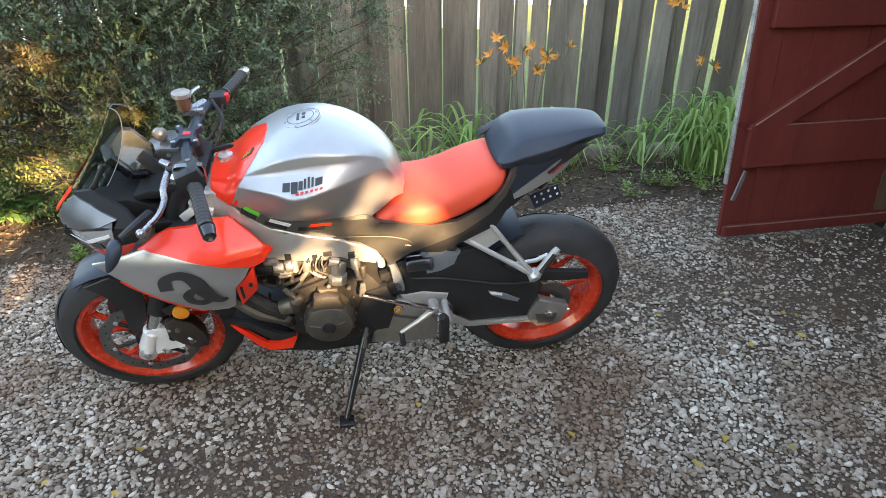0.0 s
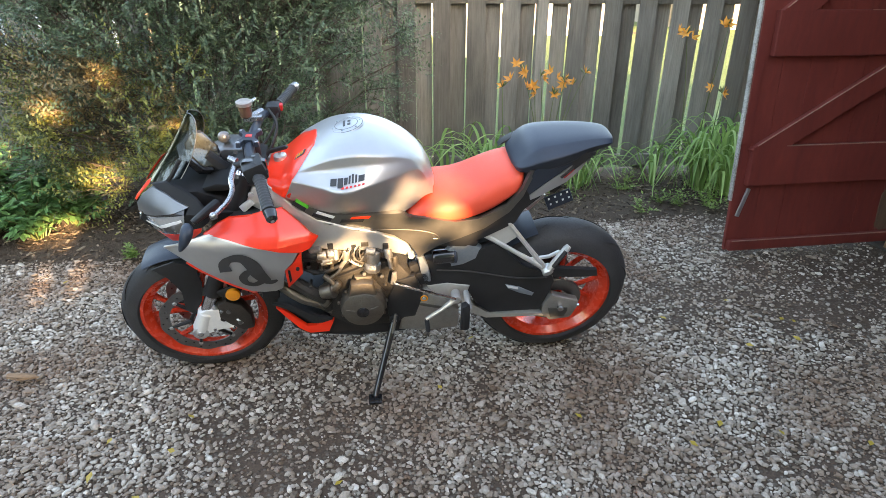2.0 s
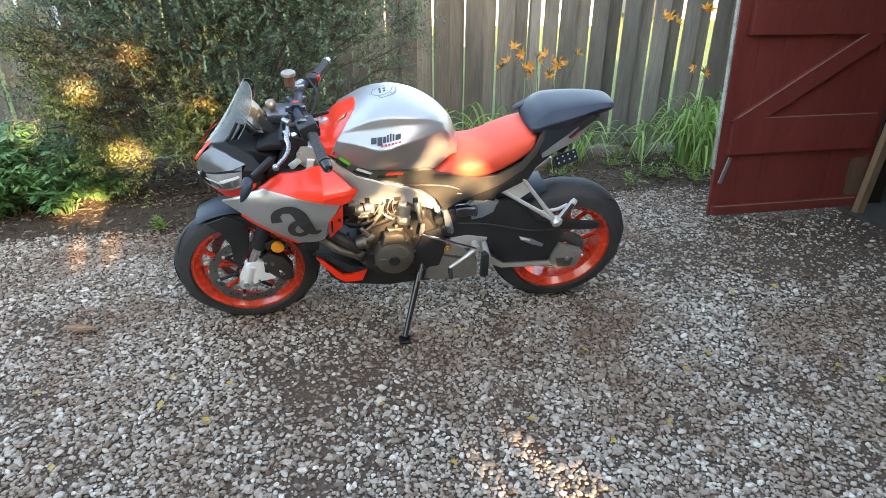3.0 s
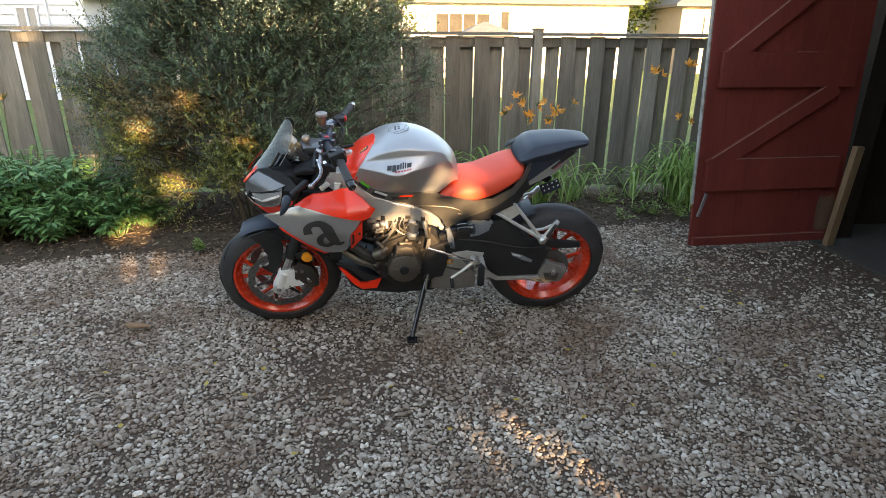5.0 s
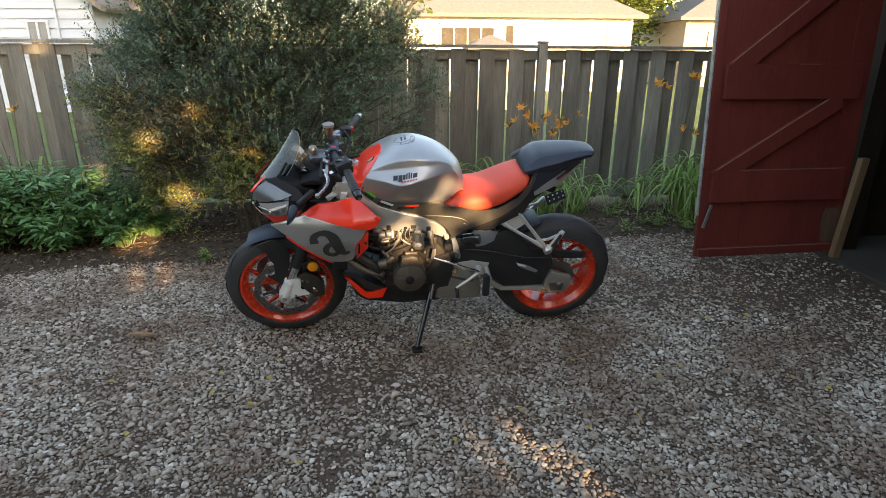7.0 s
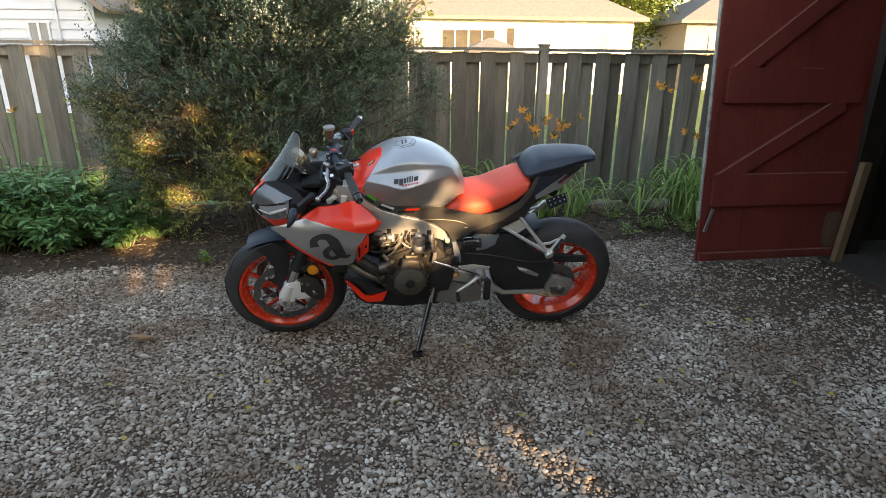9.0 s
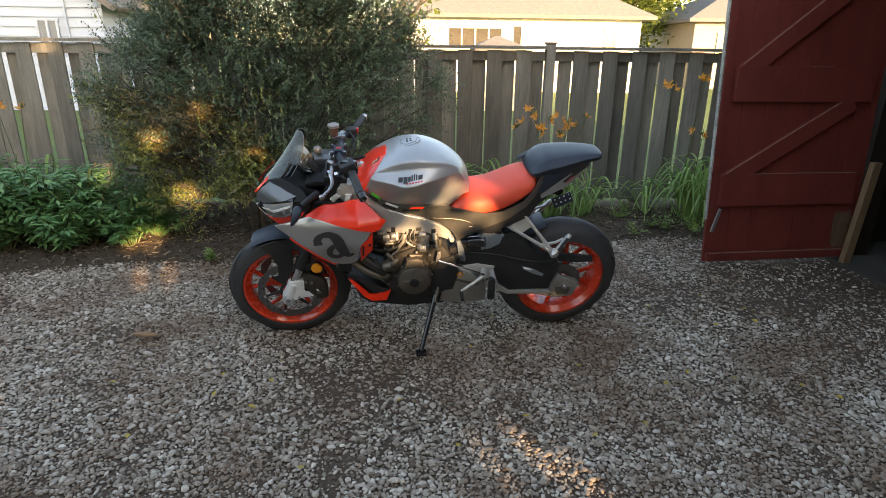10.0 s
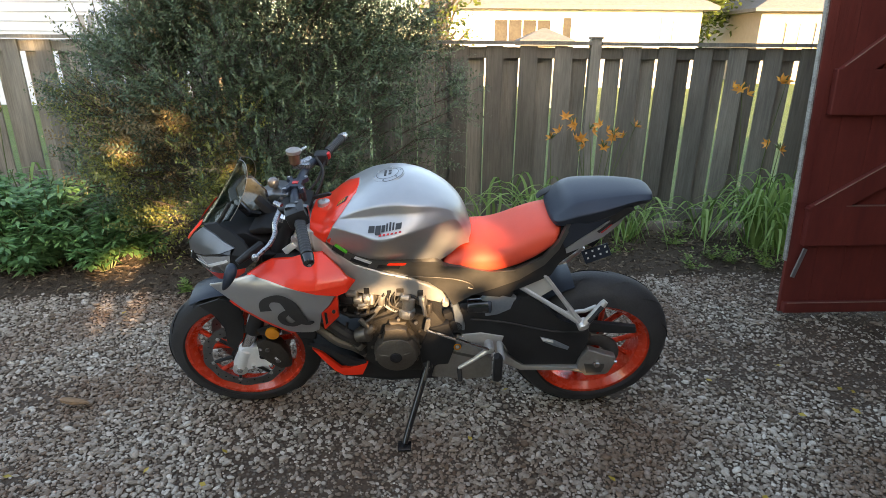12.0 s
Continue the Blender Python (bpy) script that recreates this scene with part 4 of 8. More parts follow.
def shade_trees():
    """An unseen tall hedge, added behind the viewer to keep the low sun off the yard, but for a few gaps."""
    rng = random.Random(77)
    across = Vector((-SUN_TO.y, SUN_TO.x, 0))
    rise = math.tan(SUN_EL)
    D = 7.5
    # each gap is aimed to let one sun spot through to the yard
    gaps = [(-0.02, 2.03, 0.13, 0.13), (0.10, 2.185, 0.15, 0.080), (-0.14, 1.98, 0.08, 0.06), (-0.17, 1.262, 0.05, 0.020), (-0.02, 1.238, 0.055, 0.020), (0.05, 1.212, 0.05, 0.018), (-1.28, 1.93, 0.12, 0.09), (-1.22, 1.735, 0.08, 0.035), (-0.95, 1.480, 0.0, 0.0), (-0.97, 1.48, 0.0, -0.01), (-1.87, 3.58, 0.10, 0.03),
            (-1.52, 2.42, 0.06, 0.06), (-1.02, 2.25, 0.09, 0.06), (-0.54, 2.46, 0.07, 0.06), (-1.13, 2.63, 0.07, 0.06), (-0.85, 2.81, 0.04, 0.04)]
    h = root("hedge", pose(0, 0, 0), "unseen tall dark green hedge added to block the low sun", "hedge")
    for k in range(7):
        u = -6 + 2 * k
        p = SUN_TO * (D + 0.3) + across * u
        part("trunk", tube(bmesh.new(), [(p.x, p.y, -0.05), (p.x, p.y, 0.9)], [0.09, 0.07], 8), M_BARK, h)
    lv = Leaves()
    for k in range(44000):
        u, v = rng.uniform(-8.5, 7.5), rng.uniform(0.0, 4.7)
        if v > 4.3 + 0.3 * noise.noise((u * 1.3, 0, 5)):
            continue
        a = D + rng.uniform(-0.25, 0.25)
        r2 = min(((u - gu) / (gw + 0.035)) ** 2 + ((v - gv) / (gh + 0.035)) ** 2 for gu, gv, gw, gh in gaps) + 0.35 * noise.noise((u * 9, v * 9, 1))
        veil = -0.3 < u < 0.4 and 1.8 < v < 2.5      # a thin veil of leaves is left in this gap to dim the sun
        if r2 < 1.0 and not (veil and rng.random() < 0.10) or r2 < 1.7 and rng.random() < 0.4:
            continue
        p = SUN_TO * a + across * u + Vector((0, 0, v + (a - D) * rise))
        d = across * rng.uniform(-1, 1) + Vector((0, 0, rng.uniform(-1, 1))) + SUN_TO * rng.uniform(-.25, .25)
        L = rng.uniform(0.15, 0.22)
        lv.leaf(p - d.normalized() * L * 0.5, d, SUN_TO + Vector((rng.uniform(-.3, .3), rng.uniform(-.3, .3), rng.uniform(-.3, .3))), L, L * 0.75)
    for k in range(5200):       # a taller unseen tree, added in the row to shade the left house
        u, v = rng.uniform(-6.4, -0.9), rng.uniform(3.4, 8.6)
        if ((u + 3.7) / 2.8) ** 2 + ((v - 5.8) / 3.0) ** 2 > 1.0 + 0.2 * noise.noise((u, v, 3)):
            continue
        if ((u + 1.87) / 0.22) ** 2 + ((v - 3.58) / 0.16) ** 2 < 1.0:
            continue
        p = SUN_TO * (D + rng.uniform(-0.6, 0.6)) + across * u + Vector((0, 0, v))
        d = across * rng.uniform(-1, 1) + Vector((0, 0, rng.uniform(-1, 1)))
        L = rng.uniform(0.26, 0.40)
        lv.leaf(p - d.normalized() * L * 0.5, d, SUN_TO + Vector((rng.uniform(-.3, .3), rng.uniform(-.3, .3), rng.uniform(-.3, .3))), L, L * 0.8)
    lv.make("crown", M_LEAF_BUSH, h)
    # an unseen hedge, added round the corner to cut sky light on the left
    side = root("hedge", pose(-5.6, -1.0, 0), "unseen dark green hedge added to darken the side of the yard", "hedge")
    lv = Leaves()
    for k in range(7500):
        y, z = rng.uniform(-5.5, 3.2), rng.uniform(0.0, 2.5)
        if z > 2.15 + 0.3 * noise.noise((y * 1.1, 2, 5)):
            continue
        d = Vector((rng.uniform(-.3, .3), rng.uniform(-1, 1), rng.uniform(-1, 1)))
        L = rng.uniform(0.15, 0.24)
        lv.leaf(Vector((rng.uniform(-0.25, 0.25), y, z)), d, Vector((1, rng.uniform(-.4, .4), rng.uniform(-.3, .5))), L, L * 0.7)
    lv.make("crown", M_LEAF_BUSH, side)
    for y in (-4.5, -2.5, -0.5, 1.5):
        part("trunk", tube(bmesh.new(), [(0, y, -0.05), (0.02, y, 1.0)], [0.08, 0.06], 8), M_BARK, side)


shade_trees()


# ---------------------------------------------------------------- motorcycle
M_SILVER = surface("satin_silver_paint", (0.40, 0.405, 0.415), (0.46, 0.465, 0.475), 3, (0.36, 0.44), 0.70, coat=0.15)
M_NOSE = surface("satin_grey_paint", (0.155, 0.160, 0.170), (0.195, 0.200, 0.210), 4, (0.32, 0.42), 0.6, coat=0.2)
M_DARKSILVER = surface("bronze_grey_paint", (0.12, 0.112, 0.10), (0.155, 0.147, 0.135), 6, (0.32, 0.42), 0.7)
M_ORANGE = surface("fluorescent_orange_red_paint", (0.90, 0.030, 0.008), (0.95, 0.040, 0.010), 4, (0.26, 0.34), coat=0.30)
M_SEAT = surface("orange_red_vinyl", (0.70, 0.068, 0.034), (0.77, 0.086, 0.044), 9, (0.48, 0.6), relief=0.12, fine=60)
M_RIM = surface("orange_red_rim_paint", (0.62, 0.040, 0.013), (0.70, 0.050, 0.018), 5, (0.22, 0.32), coat=0.5)
M_BLACK = surface("black_plastic", (0.014, 0.014, 0.015), (0.026, 0.026, 0.028), 12, (0.42, 0.58), relief=0.06, fine=40)
M_GLOSSBLACK = surface("gloss_black_paint", (0.010, 0.010, 0.012), (0.018, 0.018, 0.02), 8, (0.12, 0.22), coat=0.5)
M_COWL = surface("slate_blue_grey_vinyl", (0.019, 0.026, 0.040), (0.029, 0.038, 0.056), 9, (0.34, 0.46), relief=0.05, fine=50)
M_TYRE = surface("tyre_rubber", (0.026, 0.026, 0.027), (0.046, 0.046, 0.048), 10, (0.48, 0.65), relief=0.15, fine=12)
M_GROOVE = surface("groove_rubber", (0.004, 0.004, 0.004), (0.007, 0.007, 0.007), 20, (0.9, 0.98))
M_ENGINE = surface("cast_engine_metal", (0.12, 0.105, 0.088), (0.19, 0.168, 0.142), 18, (0.38, 0.52), 0.75, relief=0.12)
M_ENGDARK = surface("dark_engine_casting", (0.022, 0.021, 0.02), (0.055, 0.05, 0.046), 25, (0.4, 0.6), 0.4, relief=0.2)
M_FRAME = surface("satin_aluminium", (0.52, 0.505, 0.48), (0.60, 0.585, 0.56), 7, (0.32, 0.44), 0.6)
M_CALIPER = surface("dark_anodised_caliper", (0.035, 0.030, 0.026), (0.075, 0.064, 0.054), 25, (0.3, 0.45), 0.5)
M_CASTFOOT = surface("bare_bright_casting", (0.74, 0.735, 0.72), (0.84, 0.835, 0.82), 30, (0.30, 0.42), 0.25)
M_ALU = surface("machined_aluminium", (0.50, 0.495, 0.485), (0.64, 0.635, 0.625), 22, (0.28, 0.42), 0.6)
M_MATTE = surface("matte_black_plastic", (0.006, 0.006, 0.007), (0.012, 0.012, 0.013), 14, (0.6, 0.75), relief=0.05, fine=40)
M_CHROME = surface("bright_chrome", (0.68, 0.68, 0.69), (0.74, 0.74, 0.75), 20, (0.08, 0.16), 1.0)
M_DISC = surface("brake_disc_steel", (0.16, 0.155, 0.15), (0.24, 0.235, 0.23), 30, (0.3, 0.45), 0.9)
M_AMBER = surface("amber_reflector", (0.85, 0.27, 0.01), (0.95, 0.35, 0.02), 60, (0.12, 0.2), coat=0.7)
M_REDGLOSS = surface("bright_red_plastic", (0.55, 0.02, 0.02), (0.65, 0.03, 0.03), 20, (0.25, 0.35))
M_SMOKE = surface("smoked_fluid_cup", (0.10, 0.055, 0.035), (0.16, 0.09, 0.06), 10, (0.15, 0.25), coat=0.5)
M_CUPLID = surface("brown_grey_lid", (0.26, 0.24, 0.22), (0.36, 0.34, 0.32), 12, (0.4, 0.5), 0.3)
M_LENS = surface("headlight_lens", (0.42, 0.43, 0.45), (0.60, 0.61, 0.63), 12, (0.06, 0.14), 0.55, coat=1.0)
M_DECAL = surface("charcoal_decal", (0.026, 0.026, 0.028), (0.036, 0.036, 0.038), 20, (0.4, 0.5))
M_GREEN = surface("green_decal", (0.06, 0.45, 0.03), (0.08, 0.52, 0.04), 20, (0.4, 0.5))
M_WHITE = surface("white_decal", (0.72, 0.72, 0.72), (0.8, 0.8, 0.8), 20, (0.4, 0.5))
M_NAVY = surface("navy_plate", (0.012, 0.018, 0.035), (0.02, 0.03, 0.055), 20, (0.3, 0.4))
M_SCREEN = thin_clear("smoked_screen", (0.60, 0.63, 0.63))

for m in (M_BLACK, M_COWL, M_TYRE, M_ENGDARK, M_MATTE):
    m.node_tree.nodes["Principled BSDF"].inputs["Specular IOR Level"].default_value = 0.32
M_DISPLAY = surface("glossy_display", (0.05, 0.05, 0.04), (0.09, 0.09, 0.07), 12, (0.06, 0.12), 0.3, coat=0.8)
M_CAST = surface("raw_cast_aluminium", (0.30, 0.285, 0.26), (0.42, 0.40, 0.37), 40, (0.34, 0.5), 0.75, relief=0.25)
M_LEVER = surface("grey_anodised_lever", (0.30, 0.30, 0.31), (0.40, 0.40, 0.41), 20, (0.22, 0.34), 0.85)

BIKE = root("motorcycle", pose(-0.004, 0.178, -0.008, 13, -0.6, 1.8), "silver and orange-red sport motorcycle leaning on its side stand", "motorcycle")
STEER_AT = Vector((-0.395, 0, 0.93))
STEER = Matrix.Translation(STEER_AT) @ Matrix.Rotation(radians(4.0), 4, Vector((0.40, 0, 0.915))) @ Matrix.Translation(-STEER_AT)
BAR = Matrix.Translation((-0.020, 0, -0.028)) @ Matrix.Translation(STEER_AT) @ Matrix.Rotation(radians(1.5), 4, Vector((0.40, 0, 0.915))) @ Matrix.Translation(-STEER_AT)


def bp(name, bm, mat, parent=None, label="", steer=False, smooth=35):
    """One part of the motorcycle; steer: it turns with the handlebar."""
    if steer:
        bmesh.ops.transform(bm, matrix=BAR if steer == "bar" else STEER, verts=bm.verts)
    bmesh.ops.recalc_face_normals(bm, faces=bm.faces)
    ob = part(name, bm, mat, parent or BIKE, label)
    return soft(ob, smooth) if smooth else ob


def revolve(profile, centre, n=64, a0=0.0, a1=360.0, closed=False):
    """Turns (radius, y) points about an axle along y. Angles run from the rear over the top to the front."""
    bm = bmesh.new()
    full = abs(a1 - a0) >= 360
    rings = []
    for k in range(n if full else n + 1):
        a = radians(a0 + (a1 - a0) * k / n)
        rings.append([bm.verts.new((centre[0] + r * math.cos(a), centre[1] + y, centre[2] + r * math.sin(a))) for r, y in profile])
    m = len(profile)
    for k in range(len(rings) if full else len(rings) - 1):
        p, q = rings[k], rings[(k + 1) % len(rings)]
        for j in range(m if closed else m - 1):
            bm.faces.new((p[j], p[(j + 1) % m], q[(j + 1) % m], q[j]))
    if not full and closed:
        bm.faces.new(rings[0])
        bm.faces.new(list(reversed(rings[-1])))
    return bm


def slab(outline, y0, y1, bevel=0.004, curvy=0, both=False):
    """A plate: an outline in x and z, from y0 to y1, with rounded edges."""
    pts = [(x, z) for x, z in outline]
    if curvy:
        q = [Vector((x, 0, z)) for x, z in pts]
        ring = q[-1:] + q + q[:2]
        out = []
        for i in range(1, len(q) + 1):
            a, b, c, d = ring[i - 1], ring[i], ring[i + 1], ring[i + 2] if i + 2 < len(ring) else q[1]
            for k in range(curvy):
                t = k / curvy
                out.append(0.5 * (2 * b + (c - a) * t + (2 * a - 5 * b + 4 * c - d) * t * t + (3 * b - a - 3 * c + d) * t ** 3))
        pts = [(v.x, v.z) for v in out]
    bm = bmesh.new()
    for s in ((1, -1) if both else (1,)):
        lo = [bm.verts.new((x, s * y0, z)) for x, z in pts]
        hi = [bm.verts.new((x, s * y1, z)) for x, z in pts]
        n = len(pts)
        f = [bm.faces.new(lo), bm.faces.new(list(reversed(hi)))]
        for k in range(n):
            bm.faces.new((lo[k], hi[k], hi[(k + 1) % n], lo[(k + 1) % n]))
        if bevel:
            bmesh.ops.bevel(bm, geom=list({e for g in f for e in g.edges}), offset=bevel, segments=2, affect="EDGES", profile=0.5)
    return bm


def skin(outline, depth, thick=0.006, step=0.022, curvy=0):
    """A curved panel: an outline in x and z laid on the side surface y = depth(x, z)."""
    pts = [Vector((x, 0, z)) for x, z in outline]
    if curvy:
        pts = smooth_path(pts + pts[:1], curvy)[:-1]
    bm = bmesh.new()
    bm.faces.new([bm.verts.new(p) for p in pts])
    xs, zs = [p.x for p in pts], [p.z for p in pts]
    for axis, lo, hi in (((1, 0, 0), min(xs), max(xs)), ((0, 0, 1), min(zs), max(zs))):
        k = lo + step
        while k < hi - 0.002:
            bmesh.ops.bisect_plane(bm, geom=list(bm.verts) + list(bm.edges) + list(bm.faces), plane_co=(k * axis[0], 0, k * axis[2]), plane_no=axis)
            k += step
    top = list(bm.faces)
    for v in bm.verts:
        v.co.y = depth(v.co.x, v.co.z)
    if thick:
        ex = bmesh.ops.extrude_face_region(bm, geom=top, use_keep_orig=True)
        bmesh.ops.translate(bm, vec=(0, thick, 0), verts=[g for g in ex["geom"] if isinstance(g, bmesh.types.BMVert)])
    return bm


def loft(name, rings, mat, label="", parent=None, creases=None, sub=2, mirror=True, steer=False, tight=False):
    """A body through half-sections from top centre to bottom edge, mirrored; creases: {row: sharpness}; tight: crisp ends."""
    if tight:
        near = lambda a, b: [Vector(p).lerp(Vector(q), 0.08) for p, q in zip(a, b)]
        rings = [rings[0], near(rings[0], rings[1])] + rings[1:-1] + [near(rings[-1], rings[-2]), rings[-1]]
    bm = bmesh.new()
    layer = bm.edges.layers.float.new("crease_edge")
    grid = []
    for r in rings:
        full = [Vector(p) for p in r]
        if mirror:
            full = [Vector((p.x, -p.y, p.z)) for p in full] + [p for p in reversed(full) if abs(p.y) > 1e-6]
        grid.append([bm.verts.new(p) for p in full])
    m = len(grid[0])
    for a, b in zip(grid, grid[1:]):
        for k in range(m):
            bm.faces.new((a[k], a[(k + 1) % m], b[(k + 1) % m], b[k]))
    bm.faces.new(grid[0])
    bm.faces.new(list(reversed(grid[-1])))
    for row, c in (creases or {}).items():
        for k in ({row, m - row} if mirror else {row}):
            for a, b in zip(grid, grid[1:]):
                e = bm.edges.get((a[k % m], b[k % m]))
                if e:
                    e[layer] = c
    bmesh.ops.recalc_face_normals(bm, faces=bm.faces)
    if steer:
        bmesh.ops.transform(bm, matrix=STEER, verts=bm.verts)
    ob = part(name, bm, mat, parent or BIKE, label, True)
    md = ob.modifiers.new("round", "SUBSURF")
    md.levels = md.render_levels = sub
    return ob


def rod(pts, r, sides=12, n=0):
    return tube(bmesh.new(), smooth_path(pts, n) if n else pts, r, sides)


def drum(centre, r, y0, y1, sides=32, bevel=0.004):
    """A round disc or boss on an axis along y."""
    x, z = centre
    return slab([(x + r * math.cos(2 * math.pi * k / sides), z + r * math.sin(2 * math.pi * k / sides)) for k in range(sides)], y0, y1, bevel)


def capsule(a, b, r0, r1=None, sides=14):
    """A stubby rounded cylinder between two points."""
    a, b = Vector(a), Vector(b)
    r1 = r0 if r1 is None else r1
    d = (b - a)
    return tube(bmesh.new(), [a, a + d * 0.04, a + d * 0.12, a + d * 0.88, a + d * 0.96, b], [r0 * 0.75, r0 * 0.94, r0, r1, r1 * 0.94, r1 * 0.75], sides)


# ---- wheels
def tyre(parent, c, radius, width, rim, steer=False):
    prof = []
    h = radius - rim
    for k in range(17):
        s = -1 + 2 * k / 16
        y = s * width / 2
        a = abs(s)
        r = radius - 0.33 * width * a ** 2.1 if a < 0.9 else radius - 0.33 * width * a ** 2.1 - (a - 0.9) * 0.25
        prof.append((r, y))
    prof = [(rim - 0.004, -width * 0.36), (rim + h * 0.25, -width * 0.44)] + prof + [(rim + h * 0.25, width * 0.44), (rim - 0.004, width * 0.36)]
    t = bp("tyre", revolve(prof, c, 88), M_TYRE, parent, "black rubber road tyre", steer, 60)
    # cut grooves of the tread, laid as dark channels across both shoulders
    gm = bmesh.new()
    n = 11
    for i in range(n):
        for side in (-1, 1):
            a0 = 2 * math.pi * (i + (0.5 if side > 0 else 0)) / n
            vs = []
            for j in range(7):
                f = j / 6
                a = a0 + f * 0.44
                s = side * (0.16 + 0.56 * f)
                r = radius - 0.33 * width * abs(s) ** 2.1 + 0.0012
                w = 0.0072 * math.sin(math.pi * (0.15 + 0.8 * f))
                for o in (-w, w):
                    vs.append(gm.verts.new((c[0] + r * math.cos(a + o / r * 1.2), c[1] + s * width / 2 + o * side * 0.8, c[2] + r * math.sin(a + o / r * 1.2))))
            for j in range(6):
                gm.faces.new((vs[2 * j], vs[2 * j + 1], vs[2 * j + 3], vs[2 * j + 2]))
    tagged(bp("tread_groove", gm, M_GROOVE, parent, "", steer, 0), kind="stuff")
    return t


def wheel(name, c, radius, width, rim, rim_w, hub, steer, spin):
    w = bp(name, revolve([(0.012, -hub), (0.034, -hub), (0.040, -hub * 0.6), (0.030, 0), (0.040, hub * 0.6), (0.034, hub), (0.012, hub)], c, 28), M_RIM, None, "orange-red cast wheel", steer)
    tyre(w, c, radius, width, rim, steer)
    h = rim_w / 2
    prof = [(rim + 0.006, -h), (rim + 0.008, -h + 0.004), (rim - 0.004, -h + 0.012), (rim - 0.020, -h + 0.022), (rim - 0.024, 0), (rim - 0.020, h - 0.022), (rim - 0.004, h - 0.012), (rim + 0.008, h - 0.004), (rim + 0.006, h),
            (rim - 0.006, h), (rim - 0.014, h - 0.008), (rim - 0.030, h - 0.024), (rim - 0.034, 0), (rim - 0.030, -h + 0.024), (rim - 0.014, -h + 0.008), (rim - 0.006, -h)]
    bp("rim", revolve(prof, c, 80, closed=True), M_RIM, w, "glossy orange-red rim", steer)
    for k in range(5):
        for s in (-1, 1):
            a = radians(spin + 72 * k)
            b = a + s * radians(15)
            p0 = Vector((c[0] + 0.036 * math.cos(a + s * 0.3), c[1] - 0.004, c[2] + 0.036 * math.sin(a + s * 0.3)))
            p1 = Vector((c[0] + 0.10 * math.cos(a + s * 0.11), c[1] - 0.010, c[2] + 0.10 * math.sin(a + s * 0.11)))
            p2 = Vector((c[0] + (rim - 0.028) * math.cos(b), c[1], c[2] + (rim - 0.028) * math.sin(b)))
            bp("spoke", tube(bmesh.new(), smooth_path([p0, p1, p2], 5), [0.013] * 3 + [0.0105] * 5 + [0.010, 0.011, 0.014], 8), M_RIM, w, "", steer)
    return w


FA, RA = (-0.685, 0.0, 0.30), (0.685, 0.0, 0.316)
front = wheel("front_wheel", FA, 0.30, 0.120, 0.224, 0.096, 0.050, True, 24)
rear = wheel("rear_wheel", RA, 0.316, 0.182, 0.224, 0.146, 0.085, False, 62)


def brake_disc(parent, c, r, y, steer, arms=6):
    bm = bmesh.new()
    inner, n = r - 0.036, 72
    rings = []
    for k in range(n):
        a = 2 * math.pi * k / n
        wav = r + 0.003 * math.sin(a * 10)
        rings.append([bm.verts.new((c[0] + q * math.cos(a), y + o, c[2] + q * math.sin(a))) for q, o in ((inner, -0.0025), (wav, -0.0025), (wav, 0.0025), (inner, 0.0025))])
    for k in range(n):
        p, q = rings[k], rings[(k + 1) % n]
        for j in range(4):
            bm.faces.new((p[j], p[(j + 1) % 4], q[(j + 1) % 4], q[j]))
    d = bp("brake_disc", bm, M_DISC, parent, "drilled steel brake disc", steer)
    hm = bmesh.new()
    for k in range(30):
        a = 2 * math.pi * k / 30
        q = r - 0.010 - 0.009 * (k % 3)
        ring = [hm.verts.new((c[0] + q * math.cos(a) + 0.0036 * math.cos(b), y - 0.0032, c[2] + q * math.sin(a) + 0.0036 * math.sin(b))) for b in (2 * math.pi * j / 8 for j in range(8))]
        hm.faces.new(ring)
    tagged(bp("drilling", hm, M_GLOSSBLACK, d, "", steer, 0), kind="stuff")
    for k in range(arms):
        a = 2 * math.pi * k / arms + 0.2
        bp("carrier_arm", rod([(c[0] + 0.045 * math.cos(a - 0.25), y, c[2] + 0.045 * math.sin(a - 0.25)), (c[0] + (inner + 0.006) * math.cos(a), y, c[2] + (inner + 0.006) * math.sin(a))], [0.008, 0.006], 8), M_BLACK, d, "", steer)
        bp("rivet", drum((c[0] + (inner + 0.005) * math.cos(a), c[2] + (inner + 0.005) * math.sin(a)), 0.008, y - 0.006, y + 0.006, 12, 0.002), M_ALU, d, "", steer)
    bp("carrier_ring", revolve([(0.040, y - 0.003), (0.052, y - 0.004), (0.052, y + 0.004), (0.040, y + 0.003)], (c[0], 0, c[2]), 32, closed=True), M_BLACK, d, "", steer)


for y in (-0.068, 0.068):
    brake_disc(front, FA, 0.160, y, True)
brake_disc(rear, RA, 0.11, 0.09, False)
bp("sprocket", revolve([(0.05, -0.1), (0.1, -0.1), (0.104, -0.095), (0.1, -0.09), (0.05, -0.09)], RA, 40, closed=True), M_DISC, rear, "dark steel drive sprocket")


